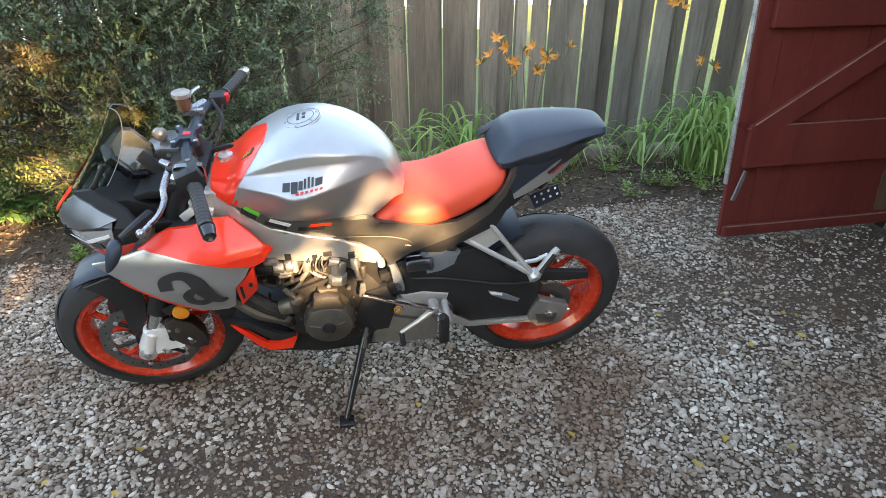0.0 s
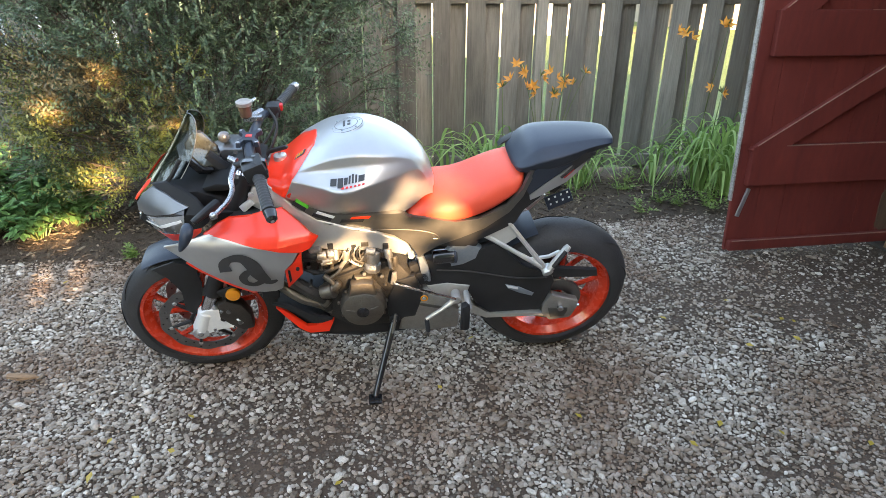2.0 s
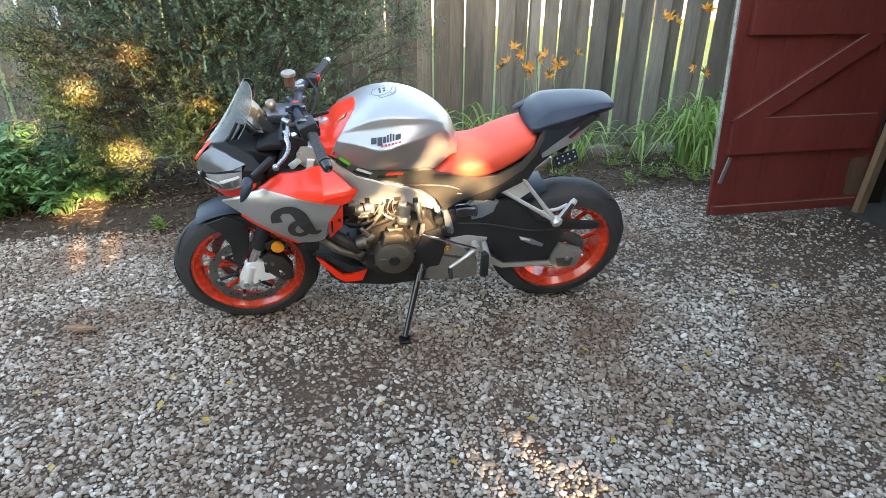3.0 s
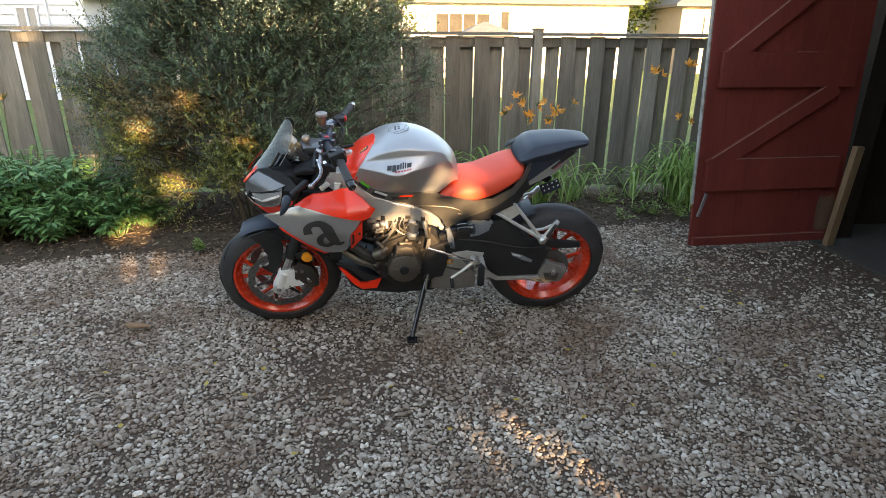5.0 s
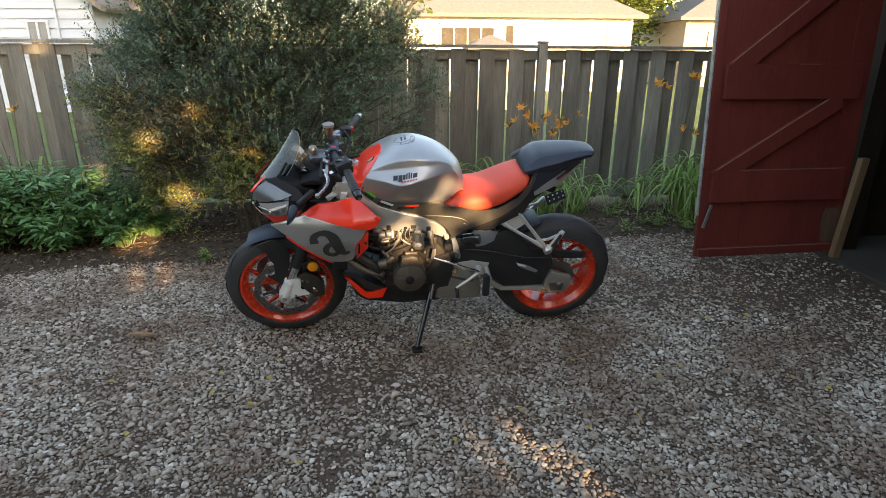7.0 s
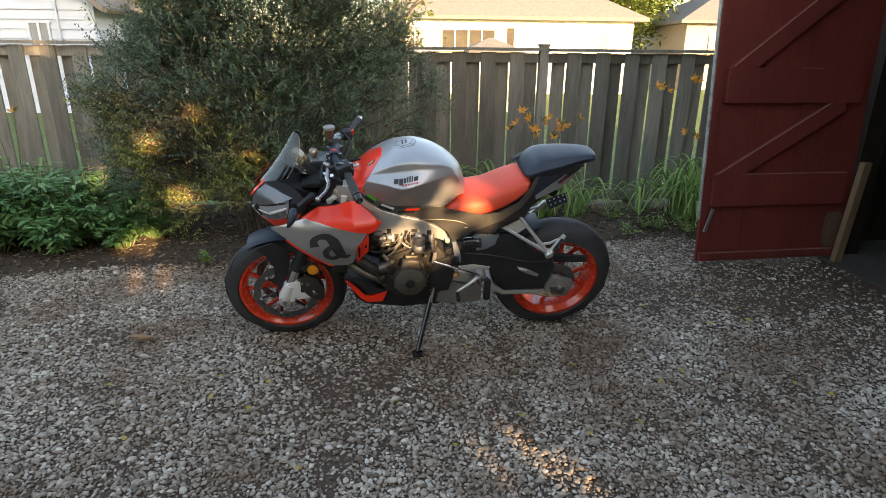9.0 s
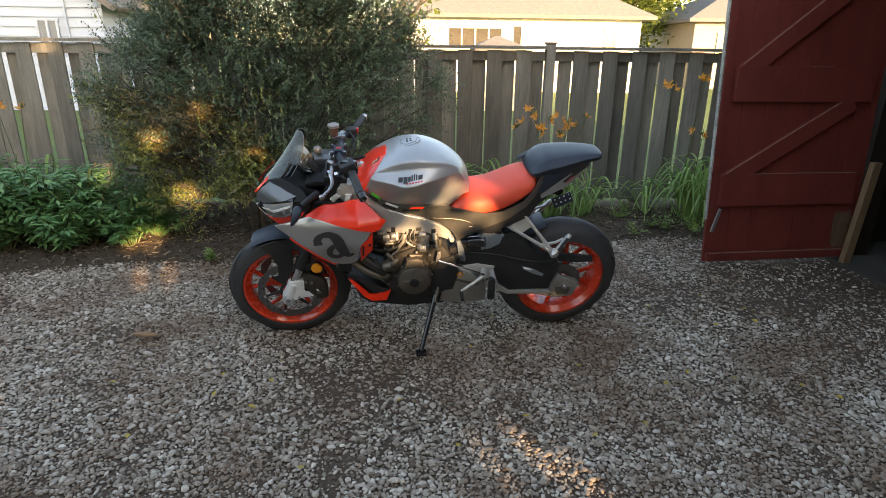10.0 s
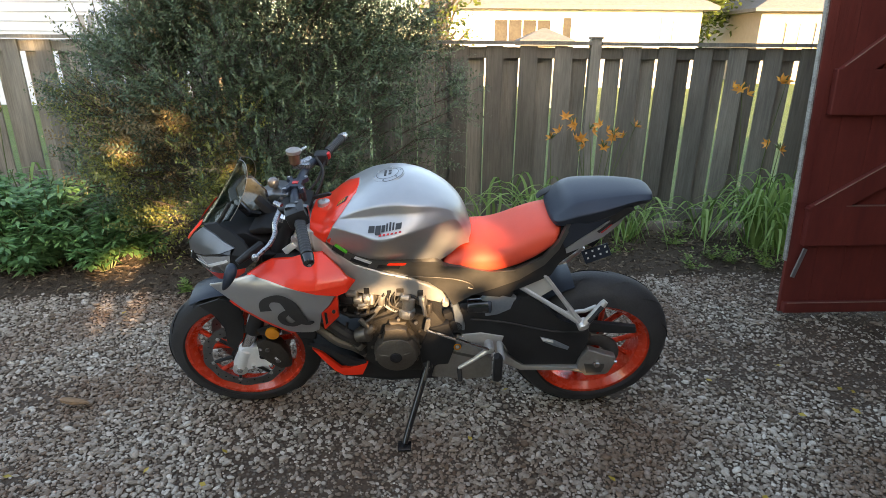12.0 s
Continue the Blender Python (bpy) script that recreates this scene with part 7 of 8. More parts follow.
bp("clutch_lever", tube(bmesh.new(), smooth_path([(-0.398, -0.165, 1.038), (-0.402, -0.200, 1.032), (-0.404, -0.235, 1.024), (-0.396, -0.275, 1.018), (-0.405, -0.315, 1.006), (-0.424, -0.350, 0.999), (-0.432, -0.368, 0.998)], 5), [0.009, 0.0085, 0.008, 0.0072, 0.0066, 0.0066, 0.006], 10), M_LEVER, lv, "polished clutch lever with ball end", "bar")
bs = bmesh.new()
bmesh.ops.create_uvsphere(bs, u_segments=14, v_segments=9, radius=0.0115, matrix=Matrix.Translation((-0.435, -0.374, 0.998)))
bp("lever_ball", bs, M_LEVER, lv, "", "bar")
bp("lever_adjuster", tube(bmesh.new(), [(-0.395, -0.160, 1.046), (-0.418, -0.150, 1.054)], [0.012, 0.009], 12), M_LEVER, lv, "", "bar")
bp("lever_guard", boxed(-0.406, -0.400, -0.262, -0.232, 1.012, 1.020, 0.002), M_REDGLOSS, lv, "", "bar")
bp("right_switchgear", boxed(-0.350, -0.298, 0.208, 0.266, 1.008, 1.056, 0.016), M_BLACK, hb, "black throttle housing", "bar")
bp("kill_switch", boxed(-0.304, -0.290, 0.222, 0.248, 1.030, 1.054, 0.006), M_REDGLOSS, hb, "bright red kill switch", "bar")
res = bp("brake_reservoir", tube(bmesh.new(), [(-0.402, 0.140, 1.050), (-0.402, 0.140, 1.056), (-0.402, 0.140, 1.096)], [0.015, 0.020, 0.0225], 24), M_SMOKE, None, "smoked brown brake fluid reservoir", "bar")
bp("lid", tube(bmesh.new(), [(-0.402, 0.140, 1.094), (-0.402, 0.140, 1.096), (-0.402, 0.140, 1.107), (-0.402, 0.140, 1.110)], [0.022, 0.0265, 0.0265, 0.022], 24), M_CUPLID, res, "grey-brown reservoir lid", "bar")
bp("reservoir_bracket", boxed(-0.412, -0.350, 0.125, 0.150, 1.040, 1.056, 0.004), M_LEVER, res, "", "bar")
bp("master_cylinder", capsule((-0.40, 0.16, 1.035), (-0.36, 0.22, 1.035), 0.015), M_LEVER, hb, "aluminium brake master cylinder", "bar")
bp("brake_lever", rod([(-0.395, 0.19, 1.032), (-0.420, 0.26, 1.028), (-0.422, 0.33, 1.020), (-0.410, 0.385, 1.012)], 0.0065, 10, 4), M_LEVER, hb, "", "bar")
for pts, r in (([(-0.36, 0.19, 1.03), (-0.33, 0.14, 0.99), (-0.36, 0.08, 0.92), (-0.42, 0.05, 0.86)], 0.005), ([(-0.41, -0.15, 1.04), (-0.44, -0.09, 0.98), (-0.44, -0.06, 0.87), (-0.40, -0.10, 0.78)], 0.0055),
               ([(-0.32, -0.22, 1.03), (-0.35, -0.14, 0.97), (-0.41, -0.07, 0.92), (-0.43, -0.04, 0.84)], 0.0045), ([(-0.33, 0.22, 1.01), (-0.36, 0.16, 0.95), (-0.42, 0.08, 0.89), (-0.44, 0.0, 0.80)], 0.0045)):
    bp("cable", rod(pts, r, 8, 6), M_BLACK, None, "black control cable")
bp("brake_hose", rod([(-0.50, -0.05, 0.80), (-0.54, -0.10, 0.62), (-0.56, -0.105, 0.48), (-0.565, -0.105, 0.41)], 0.0045, 8, 6), M_BLACK, None, "", "bar")

# ---- engine
blk = bp("engine_block", slab([(-0.215, 0.46), (-0.20, 0.36), (-0.12, 0.30), (0.05, 0.30), (0.12, 0.36), (0.13, 0.50), (0.06, 0.60), (-0.06, 0.62), (-0.17, 0.56)], -0.165, 0.165, 0.016), M_ENGDARK, None, "dark cast engine block")
cc = bp("crankcase_cover", slab([(-0.150, 0.420), (-0.125, 0.360), (-0.075, 0.336), (-0.020, 0.352), (0.014, 0.400), (0.012, 0.470), (-0.015, 0.510), (-0.030, 0.560), (-0.095, 0.560), (-0.110, 0.505), (-0.142, 0.475)], -0.185, -0.150, 0.010), M_ENGINE, blk, "bronze-grey crankcase cover")
bp("alternator_cover", revolve([(0.001, -0.224), (0.026, -0.224), (0.030, -0.222), (0.062, -0.220), (0.074, -0.214), (0.080, -0.200), (0.082, -0.175)], (-0.072, 0, 0.428), 40), M_ENGINE, cc, "round bronze-grey alternator cover")
bp("cover_plug", drum((-0.072, 0.428), 0.022, -0.229, -0.222, 24, 0.002), M_GLOSSBLACK, cc, "black inspection plug")
for a in (20, 95, 170):
    c, s = math.cos(radians(a)), math.sin(radians(a))
    bp("cover_rib", rod([(-0.072 + 0.028 * c, -0.222, 0.428 + 0.028 * s), (-0.072 + 0.060 * c, -0.219, 0.428 + 0.060 * s)], 0.0022, 6), M_ENGINE, cc, "")
bp("cover_neck", slab([(-0.122, 0.488), (-0.108, 0.545), (-0.060, 0.552), (-0.030, 0.545), (-0.018, 0.490)], -0.212, -0.170, 0.012), M_ENGINE, cc, "")
for k in range(9):
    a = radians(40 * k + 10)
    bp("cover_bolt", drum((-0.072 + 0.088 * math.cos(a), 0.43 + 0.088 * math.sin(a)), 0.0048, -0.192, -0.180, 8, 0.001), M_ENGINE, cc, "")
hd = bp("cylinder_head", slab([(-0.31, 0.62), (-0.24, 0.54), (-0.15, 0.55), (-0.03, 0.60), (-0.02, 0.68), (-0.12, 0.73), (-0.26, 0.72)], -0.145, 0.145, 0.012), M_ENGDARK, None, "dark cylinder head under the frame")
for pts, r, mm in (([(-0.27, -0.150, 0.640), (-0.22, -0.155, 0.640)], 0.022, M_BLACK), ([(-0.215, -0.150, 0.635), (-0.175, -0.158, 0.640)], 0.024, M_ENGINE), ([(-0.16, -0.150, 0.630), (-0.13, -0.155, 0.665)], 0.015, M_ENGINE),
                   ([(-0.05, -0.150, 0.615), (-0.015, -0.160, 0.640)], 0.028, M_ENGINE), ([(0.005, -0.150, 0.63), (0.03, -0.158, 0.655)], 0.018, M_ENGINE), ([(-0.205, -0.165, 0.49), (-0.165, -0.175, 0.50)], 0.030, M_ENGINE),
                   ([(-0.195, -0.165, 0.455), (-0.215, -0.17, 0.43)], 0.020, M_ENGINE), ([(-0.155, -0.170, 0.525), (-0.155, -0.185, 0.525)], 0.008, M_CAST)):
    bp("engine_boss", capsule(pts[0], pts[1], r), mm, hd, "cast engine fitting")
for pts, r, mm in (([(-0.29, -0.15, 0.60), (-0.22, -0.165, 0.575), (-0.14, -0.165, 0.60), (-0.08, -0.16, 0.64)], 0.007, M_BLACK), ([(-0.12, -0.16, 0.66), (-0.10, -0.17, 0.62), (-0.06, -0.165, 0.59)], 0.005, M_ALU), ([(-0.10, -0.16, 0.67), (-0.085, -0.172, 0.63), (-0.045, -0.168, 0.60)], 0.005, M_ENGINE),
                   ([(-0.32, -0.15, 0.54), (-0.26, -0.17, 0.50), (-0.215, -0.165, 0.46), (-0.20, -0.15, 0.40)], 0.024, M_ENGDARK), ([(-0.36, -0.13, 0.50), (-0.29, -0.155, 0.455), (-0.22, -0.155, 0.42), (-0.16, -0.13, 0.34)], 0.021, M_ENGINE), ([(-0.20, -0.165, 0.56), (-0.17, -0.175, 0.53), (-0.165, -0.17, 0.48)], 0.010, M_ENGINE),
                   ([(-0.13, -0.165, 0.605), (-0.15, -0.17, 0.575), (-0.185, -0.168, 0.545)], 0.006, M_DISC), ([(0.035, -0.15, 0.64), (0.045, -0.16, 0.60), (0.04, -0.165, 0.56)], 0.006, M_ENGINE), ([(-0.06, -0.155, 0.67), (0.0, -0.17, 0.66), (0.04, -0.165, 0.62)], 0.006, M_BLACK)):
    bp("hose", rod(pts, r, 10, 6), mm, hd, "")
for pts, r, mm in (([(-0.262, -0.160, 0.658), (-0.214, -0.164, 0.652)], 0.021, M_BLACK), ([(-0.212, -0.165, 0.650), (-0.180, -0.167, 0.652)], 0.017, M_CAST), ([(-0.178, -0.165, 0.652), (-0.150, -0.162, 0.656)], 0.023, M_CAST), ([(-0.205, -0.163, 0.612), (-0.165, -0.163, 0.616)], 0.008, M_CAST),
                   ([(-0.114, -0.168, 0.668), (-0.118, -0.170, 0.630)], 0.013, M_CAST), ([(-0.119, -0.171, 0.628), (-0.140, -0.168, 0.596)], 0.008, M_CAST), ([(-0.020, -0.165, 0.660), (-0.026, -0.170, 0.612)], 0.024, M_CAST), ([(-0.026, -0.170, 0.612), (-0.032, -0.174, 0.580)], 0.029, M_CAST),
                   ([(0.048, -0.165, 0.628), (0.047, -0.172, 0.590)], 0.012, M_ENGINE), ([(-0.059, -0.178, 0.572), (-0.059, -0.188, 0.572)], 0.0065, M_CAST), ([(0.002, -0.178, 0.557), (0.002, -0.188, 0.557)], 0.0065, M_CAST), ([(-0.215, -0.175, 0.492), (-0.172, -0.182, 0.508)], 0.026, M_ENGINE), ([(-0.172, -0.180, 0.508), (-0.146, -0.176, 0.534)], 0.014, M_ENGINE)):
    bp("engine_boss", capsule(pts[0], pts[1], r), mm, hd, "cast engine fitting")
for k in range(6):
    x = -0.098 + 0.010 * k
    bp("cooling_fin", slab([(x, 0.600), (x + 0.006, 0.600), (x + 0.050, 0.662), (x + 0.044, 0.664)], -0.172 - 0.001 * (k % 2), -0.145, 0.001), M_CAST if k % 2 else M_ENGINE, hd, "")
bp("head_rail", slab([(-0.150, 0.560), (-0.055, 0.600), (-0.050, 0.592), (-0.145, 0.548)], -0.178, -0.150, 0.003), M_ENGDARK, hd, "")
er = random.Random(3)
for k in range(16):
    x, z = er.uniform(-0.28, 0.04), er.uniform(0.50, 0.665)
    bp("engine_bolt", drum((x, z), er.uniform(0.004, 0.008), -0.168 - er.uniform(0, 0.008), -0.140, 8, 0.001), er.choice([M_ALU, M_DISC, M_ENGINE]), hd, "")
for x, z, w, h in ((-0.245, 0.690, 0.030, 0.020), (-0.165, 0.690, 0.020, 0.026), (-0.088, 0.678, 0.018, 0.030), (-0.050, 0.690, 0.026, 0.018), (0.020, 0.672, 0.020, 0.026), (-0.205, 0.585, 0.022, 0.018)):
    bp("connector", boxed(x - w / 2, x + w / 2, -0.172, -0.140, z - h / 2, z + h / 2, 0.003), M_BLACK if w < 0.024 else M_ENGINE, hd, "small engine connector block")
for k in range(7):
    x = -0.112 + 0.009 * k
    bp("wire", rod([(x, -0.166, 0.688), (x - 0.012, -0.176 - 0.002 * (k % 3), 0.660), (x - 0.030 + 0.004 * k, -0.172, 0.624)], 0.0026, 6, 4), M_BLACK if k % 2 else M_CAST, hd, "")
for a, r, mm in ((((-0.236, -0.168, 0.676), (-0.196, -0.176, 0.682)), 0.012, M_CAST), (((-0.150, -0.168, 0.676), (-0.150, -0.182, 0.640)), 0.011, M_CAST), (((-0.196, -0.172, 0.628), (-0.160, -0.176, 0.640)), 0.010, M_CAST), (((0.026, -0.170, 0.668), (0.030, -0.182, 0.634)), 0.014, M_CAST), (((0.030, -0.182, 0.634), (0.036, -0.186, 0.592)), 0.008, M_CAST), (((-0.046, -0.176, 0.668), (-0.016, -0.184, 0.664)), 0.014, M_CAST), (((-0.045, -0.180, 0.596), (-0.012, -0.186, 0.596)), 0.020, M_CAST)):
    bp("engine_boss", capsule(a[0], a[1], r), mm, hd, "cast engine fitting")
bp("gearshift_arm", slab([(0.038, 0.575), (0.054, 0.578), (0.054, 0.545), (0.040, 0.518), (0.030, 0.524)], -0.192, -0.182, 0.003), M_CAST, None, "aluminium gearshift arm")
bp("shift_rod", rod([(0.042, -0.198, 0.532), (0.265, -0.205, 0.447)], 0.0055, 10), M_CHROME, None, "thin chrome shift rod")
bp("transmission_cover", slab([(0.02, 0.33), (0.12, 0.34), (0.15, 0.44), (0.12, 0.54), (0.05, 0.52), (0.01, 0.42)], -0.172, -0.14, 0.010), M_BLACK, None, "black sprocket cover")

# ---- belly, stand, footrests
bp("belly_pan", slab([(-0.34, 0.300), (-0.29, 0.262), (-0.10, 0.240), (0.08, 0.242), (0.13, 0.30), (0.02, 0.33), (-0.20, 0.335), (-0.30, 0.375), (-0.385, 0.44)], -0.150, 0.150, 0.014), M_BLACK, None, "black belly pan")
for s in (1, -1):
    bm = skin([(-0.385, 0.424), (-0.360, 0.412), (-0.320, 0.365), (-0.285, 0.326), (-0.250, 0.326), (-0.226, 0.344), (-0.183, 0.352), (-0.207, 0.294), (-0.278, 0.290), (-0.312, 0.316), (-0.352, 0.372)], lambda x, z: -(0.170 + 0.02 * (x + 0.3)), 0.014)
    if s < 0:
        bmesh.ops.scale(bm, vec=(1, -1, 1), verts=bm.verts)
    bp("belly_fin", bm, M_ORANGE, None, "orange-red belly pan fin")
    bm = skin([(-0.395, 0.448), (-0.33, 0.440), (-0.285, 0.405), (-0.235, 0.372), (-0.188, 0.360), (-0.225, 0.346), (-0.262, 0.345), (-0.300, 0.385), (-0.330, 0.412)], lambda x, z: -(0.177 + 0.02 * (x + 0.3)), 0.014)
    if s < 0:
        bmesh.ops.scale(bm, vec=(1, -1, 1), verts=bm.verts)
    bp("belly_fin", bm, M_BLACK, None, "")
st = bp("side_stand", tube(bmesh.new(), [(0.038, -0.160, 0.335), (0.034, -0.175, 0.315), (-0.040, -0.335, 0.132), (-0.045, -0.350, 0.116)], [0.016, 0.0135, 0.0115, 0.012], 12), M_GLOSSBLACK, None, "black side stand resting on the gravel")
bp("stand_foot", boxed(-0.072, -0.022, -0.376, -0.334, 0.098, 0.110, 0.004), M_GLOSSBLACK, st, "")
bp("stand_pivot", drum((0.040, 0.338), 0.020, -0.182, -0.150, 20, 0.004), M_BLACK, st, "")
bp("stand_bolt", drum((0.040, 0.338), 0.008, -0.188, -0.180, 6, 0.001), M_ALU, st, "")
bp("stand_spring", rod([(0.045, -0.178, 0.365), (0.030, -0.205, 0.295)], 0.006, 8), M_DISC, st, "")
hp = bp("exhaust_box", slab([(0.056, 0.262), (0.066, 0.310), (0.080, 0.366), (0.108, 0.410), (0.137, 0.449), (0.152, 0.458), (0.170, 0.455), (0.210, 0.424), (0.252, 0.388), (0.286, 0.346), (0.290, 0.300), (0.284, 0.254), (0.190, 0.256)], -0.160, -0.085, 0.010), M_CAST, None, "pale grey metal exhaust and heel guard")
bp("guard_crease", slab([(0.120, 0.400), (0.140, 0.398), (0.236, 0.370), (0.252, 0.386), (0.246, 0.362), (0.232, 0.358), (0.140, 0.386)], -0.1630, -0.159, 0.001), M_DARKSILVER, hp, "")
bp("guard_edge", rod([(0.082, -0.160, 0.364), (0.110, -0.163, 0.410), (0.140, -0.163, 0.446)], 0.005, 8, 3), M_CAST, hp, "")
bp("guard_bolt", drum((0.152, 0.429), 0.017, -0.170, -0.158, 24, 0.003), M_DARKSILVER, hp, "")
bp("guard_ring", revolve([(0.010, -0.1725), (0.014, -0.1725), (0.014, -0.169), (0.010, -0.169)], (0.152, 0, 0.429), 24, closed=True), M_AMBER, hp, "thin gold ring round the bolt")
bp("guard_bolt_head", drum((0.152, 0.429), 0.007, -0.175, -0.168, 6, 0.001), M_ALU, hp, "")
bp("guard_bolt", drum((0.084, 0.372), 0.010, -0.168, -0.158, 16, 0.002), M_DISC, hp, "")
sl = bp("shift_lever", tube(bmesh.new(), [(0.268, -0.195, 0.440), (0.215, -0.205, 0.400), (0.157, -0.210, 0.360)], [0.012, 0.008, 0.007], 10), M_ALU, None, "aluminium shift lever")
bp("shift_peg", capsule((0.158, -0.208, 0.358), (0.163, -0.228, 0.312), 0.009), M_BLACK, sl, "")
bp("pivot_boss", drum((0.268, 0.440), 0.017, -0.206, -0.160, 18, 0.003), M_ALU, sl, "")
pg = bp("footpeg", slab([(0.281, 0.448), (0.298, 0.456), (0.312, 0.440), (0.314, 0.340), (0.300, 0.330), (0.280, 0.336)], -0.258, -0.226, 0.008), M_BLACK, None, "black rubber rider footpeg")
bp("footpeg_arm", capsule((0.308, -0.160, 0.440), (0.310, -0.245, 0.425), 0.012), M_ALU, pg, "")

# ---- swingarm, shock, chain guard
M_SHIELD = surface("blue_grey_metal", (0.26, 0.30, 0.35), (0.34, 0.385, 0.43), 12, (0.28, 0.4), 0.6)
swing = [(0.100, 0.555), (0.170, 0.585), (0.300, 0.590), (0.372, 0.628), (0.425, 0.640), (0.520, 0.520), (0.600, 0.495), (0.640, 0.480), (0.655, 0.440), (0.640, 0.395), (0.615, 0.300), (0.410, 0.302), (0.350, 0.355), (0.318, 0.445), (0.180, 0.452), (0.11, 0.50)]
sa = bp("swingarm", slab(swing, -0.138, -0.105, 0.008), M_BLACK, None, "matte black swingarm cover")
bp("swingarm_edge", slab([(0.165, 0.462), (0.240, 0.470), (0.326, 0.452), (0.314, 0.408), (0.340, 0.350), (0.406, 0.300), (0.640, 0.292), (0.640, 0.272), (0.398, 0.280), (0.328, 0.318), (0.292, 0.400), (0.18, 0.435)], -0.144, -0.11, 0.005), M_FRAME, sa, "satin aluminium lower swingarm edge")
bp("swingarm_beam", slab([(0.14, 0.55), (0.30, 0.56), (0.60, 0.40), (0.76, 0.36), (0.76, 0.30), (0.60, 0.30), (0.20, 0.46)], 0.09, 0.125, 0.008), M_BLACK, sa, "")
bp("swing_slot", slab([(0.462, 0.446), (0.520, 0.428), (0.578, 0.394), (0.572, 0.380), (0.520, 0.400), (0.474, 0.424)], -0.1405, -0.1375, 0.001), M_SHIELD, sa, "pale cut-out in the swingarm")
bp("name_bar", slab([(0.466, 0.442), (0.512, 0.428), (0.514, 0.418), (0.474, 0.430)], -0.142, -0.140, 0), M_WHITE, sa, "pale lettering as a plain bar", smooth=0)
bp("swing_crease", rod([(0.20, -0.141, 0.535), (0.32, -0.141, 0.520), (0.50, -0.141, 0.475), (0.62, -0.141, 0.470)], 0.004, 6, 4), M_BLACK, sa, "")
bp("chain_guard", slab([(0.490, 0.516), (0.600, 0.504), (0.700, 0.492), (0.820, 0.478), (0.826, 0.446), (0.740, 0.448), (0.632, 0.458), (0.52, 0.480)], -0.125, -0.105, 0.004), M_BLACK, None, "black chain guard")
ab = bp("axle_block", slab([(0.618, 0.330), (0.648, 0.390), (0.700, 0.366), (0.756, 0.350), (0.762, 0.338), (0.752, 0.318), (0.744, 0.268), (0.732, 0.258), (0.654, 0.252), (0.620, 0.288)], -0.150, -0.118, 0.006), M_CAST, None, "cast aluminium chain adjuster block")
bp("adjuster_recess", slab([(0.640, 0.320), (0.720, 0.316), (0.722, 0.300), (0.712, 0.272), (0.655, 0.270)], -0.1525, -0.149, 0.002), M_DARKSILVER, ab, "")
bp("axle_nut", drum((0.690, 0.318), 0.013, -0.162, -0.15, 6, 0.002), M_CHROME, ab, "bright axle nut")
bp("adjuster_bolt", rod([(0.735, -0.134, 0.312), (0.772, -0.134, 0.310)], 0.006, 8), M_CHROME, ab, "")
ch = bmesh.new()
tube(ch, [(0.16, -0.10, 0.505), (0.40, -0.098, 0.455), (0.685, -0.095, 0.425)], 0.007, 6)
tube(ch, [(0.16, -0.10, 0.42), (0.40, -0.098, 0.30), (0.66, -0.095, 0.222)], 0.007, 6)
bp("chain", ch, M_DISC, None, "dark steel drive chain")
bp("rear_axle", rod([(0.685, -0.15, 0.316), (0.685, 0.14, 0.316)], 0.012), M_CHROME, None, "")
for s in (-1, 1):
    bp("swing_pivot", drum((0.145, 0.505), 0.030, s * 0.150, s * 0.10, 24, 0.005), M_BLACK, None, "")
sh = bp("shock_absorber", capsule((0.150, -0.060, 0.505), (0.300, -0.055, 0.605), 0.034), M_BLACK, None, "black rear shock absorber")
bp("shock_linkage", slab([(0.128, 0.602), (0.150, 0.612), (0.168, 0.560), (0.180, 0.508), (0.178, 0.488), (0.150, 0.488), (0.142, 0.540)], -0.150, -0.125, 0.006), M_SHIELD, sh, "blue-grey linkage arm")
bp("shock_shield", slab([(0.229, 0.610), (0.262, 0.645), (0.300, 0.655), (0.365, 0.622), (0.350, 0.572), (0.300, 0.545), (0.247, 0.536)], -0.139, -0.105, 0.012), M_SHIELD, sh, "blue-grey shock bracket")
bp("shock_reservoir", capsule((0.185, -0.128, 0.585), (0.275, -0.130, 0.592), 0.028), M_GLOSSBLACK, sh, "black shock reservoir")
bp("reservoir_ring", rod([(0.262, -0.130, 0.590), (0.270, -0.130, 0.5905)], 0.0295, 20), M_COWL, sh, "")
bp("pedal_bits", capsule((0.275, -0.13, 0.665), (0.345, -0.125, 0.640), 0.016), M_BLACK, None, "")
bp("brake_light_switch", rod([(0.29, -0.14, 0.685), (0.34, -0.135, 0.668)], 0.005, 8), M_ALU, None, "")
hug = [(0.330, -0.080), (0.336, -0.05), (0.338, 0), (0.336, 0.05), (0.330, 0.080), (0.325, 0.078), (0.331, 0.05), (0.333, 0), (0.331, -0.05), (0.325, -0.078)]
bp("rear_hugger", revolve(hug, RA, 16, 108, 178, closed=True), M_COWL, None, "slate-black inner rear mudguard", smooth=50)
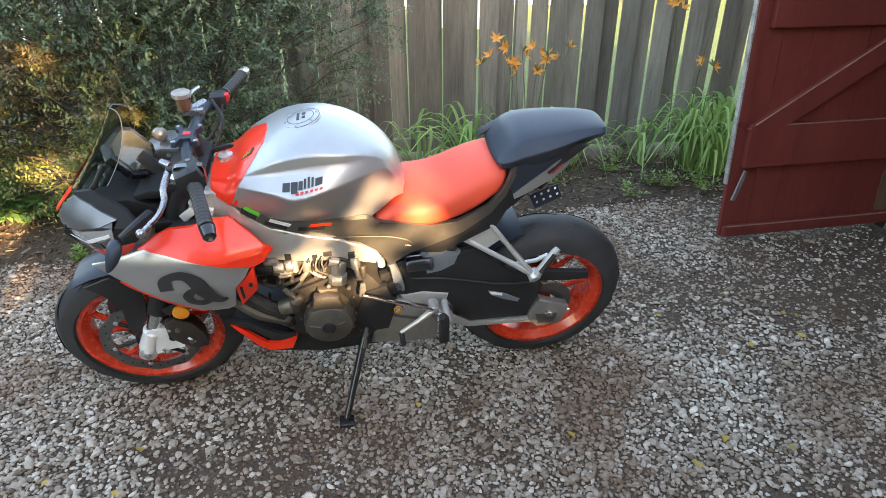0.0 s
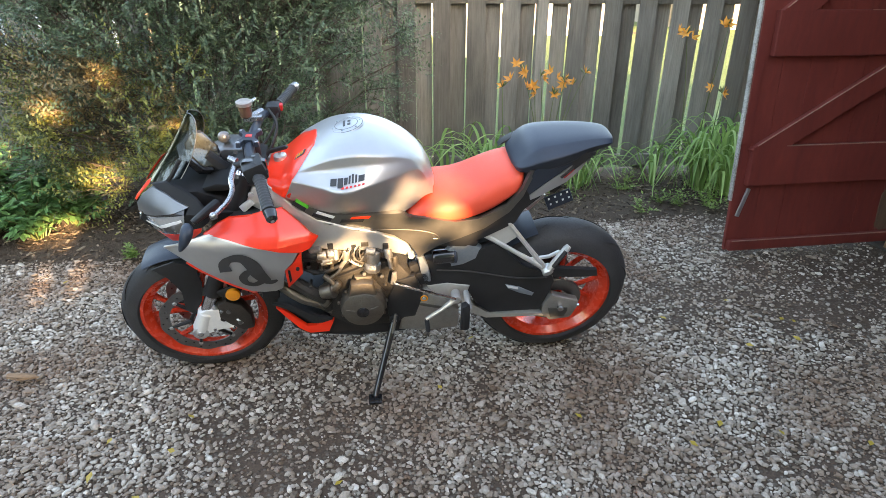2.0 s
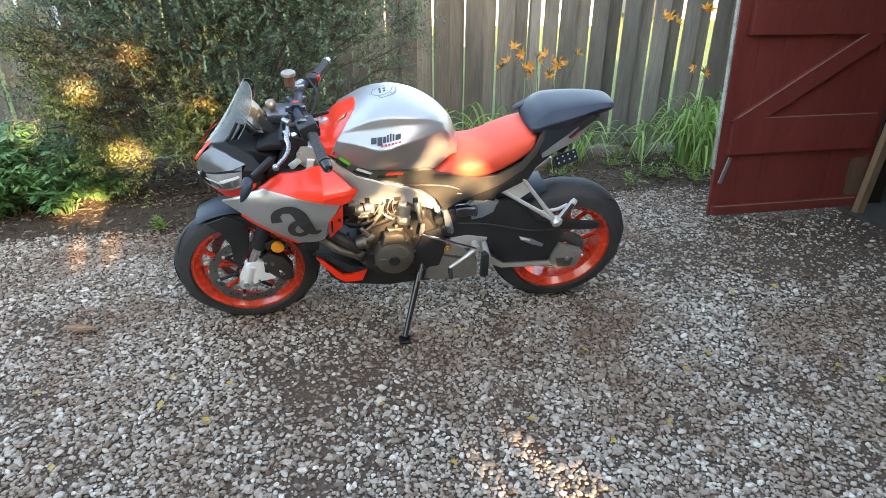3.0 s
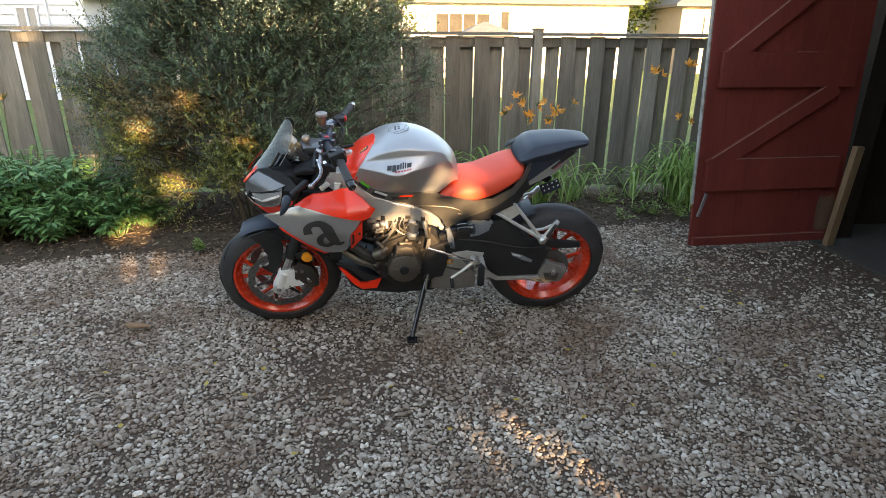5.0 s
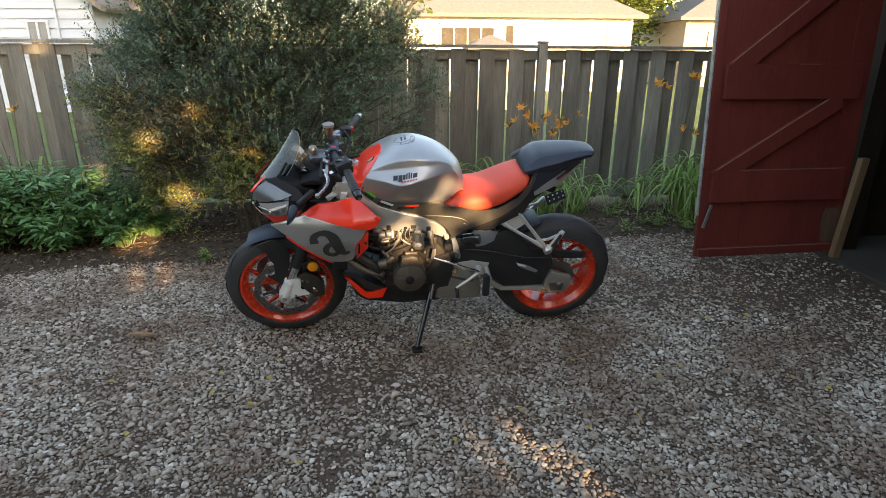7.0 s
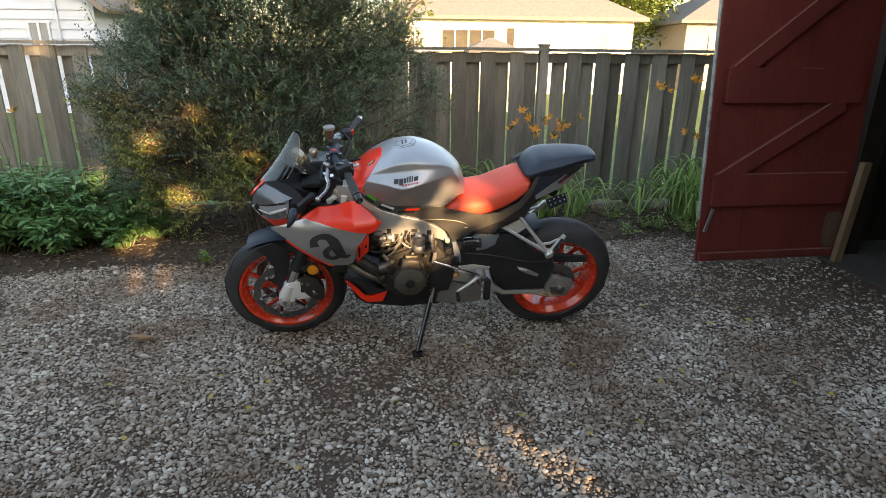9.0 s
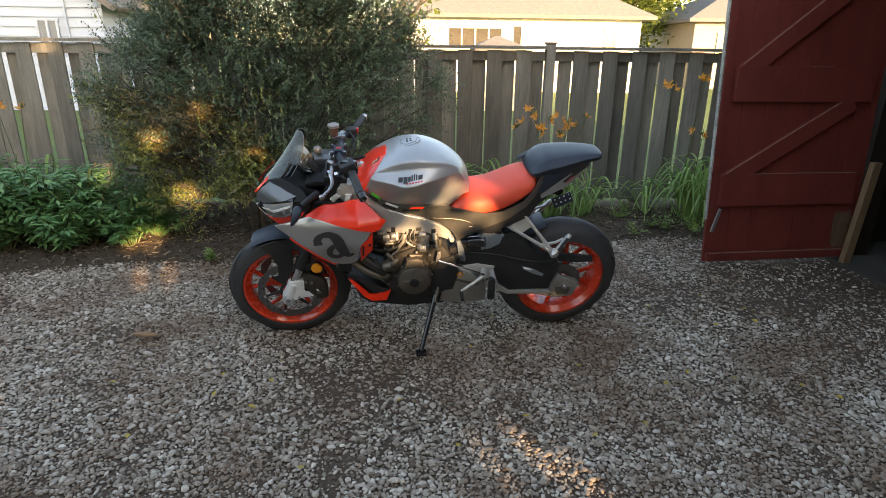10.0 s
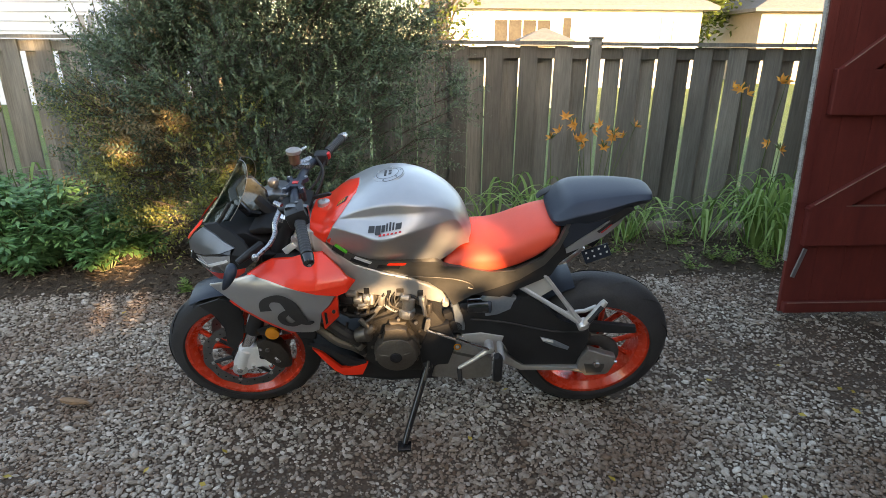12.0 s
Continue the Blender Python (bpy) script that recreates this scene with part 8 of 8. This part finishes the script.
bp("hugger_arm", slab([(0.36, 0.55), (0.44, 0.60), (0.50, 0.655), (0.46, 0.69), (0.385, 0.665), (0.33, 0.59)], -0.105, -0.075, 0.008), M_COWL, None, "")

# passenger footrest hangers
for s in (1, -1):
    a, b, c = Vector((0.372, -s * 0.128, 0.672)), Vector((0.452, -s * 0.126, 0.722)), Vector((0.592, -s * 0.190, 0.552))
    hg = bp("pillion_hanger", tube(bmesh.new(), [a, a + (c - a) * 0.5, c], [0.009, 0.0085, 0.011], 8), M_ALU, None, "aluminium passenger footrest hanger")
    bp("hanger_arm", tube(bmesh.new(), [b, b + (c - b) * 0.5, c], [0.009, 0.0085, 0.011], 8), M_ALU, hg, "")
    bp("hanger_arm", rod([a, b], 0.009, 8), M_ALU, hg, "")
    pb = bmesh.new()
    q = [a + (c - a) * 0.02, b + (c - b) * 0.02, b + (c - b) * 0.28, a + (c - a) * 0.30]
    lo = [pb.verts.new(v) for v in q]
    hi = [pb.verts.new(v + Vector((0, s * 0.008, 0))) for v in q]
    pb.faces.new(lo); pb.faces.new(list(reversed(hi)))
    for k in range(4):
        pb.faces.new((lo[k], hi[k], hi[(k + 1) % 4], lo[(k + 1) % 4]))
    bp("hanger_plate", pb, M_FRAME, hg, "pale hanger gusset", smooth=0)
    bp("hanger_boss", capsule((0.592, -s * 0.172, 0.555), (0.600, -s * 0.205, 0.540), 0.020), M_ALU, hg, "")
    bp("hanger_arm", rod([(0.535, -s * 0.17, 0.585), (0.60, -s * 0.178, 0.600), (0.640, -s * 0.172, 0.615)], 0.007, 8), M_ALU, hg, "")
    pk = bp("pillion_peg", tube(bmesh.new(), [(0.595, -s * 0.198, 0.545), (0.605, -s * 0.197, 0.560), (0.660, -s * 0.180, 0.632), (0.668, -s * 0.178, 0.642)], [0.012, 0.014, 0.013, 0.010], 10), M_ALU, hg, "folded passenger footpeg")
    bp("peg_rubber", rod([(0.612, -s * 0.207, 0.572), (0.655, -s * 0.193, 0.630)], 0.008, 8), M_BLACK, hg, "")
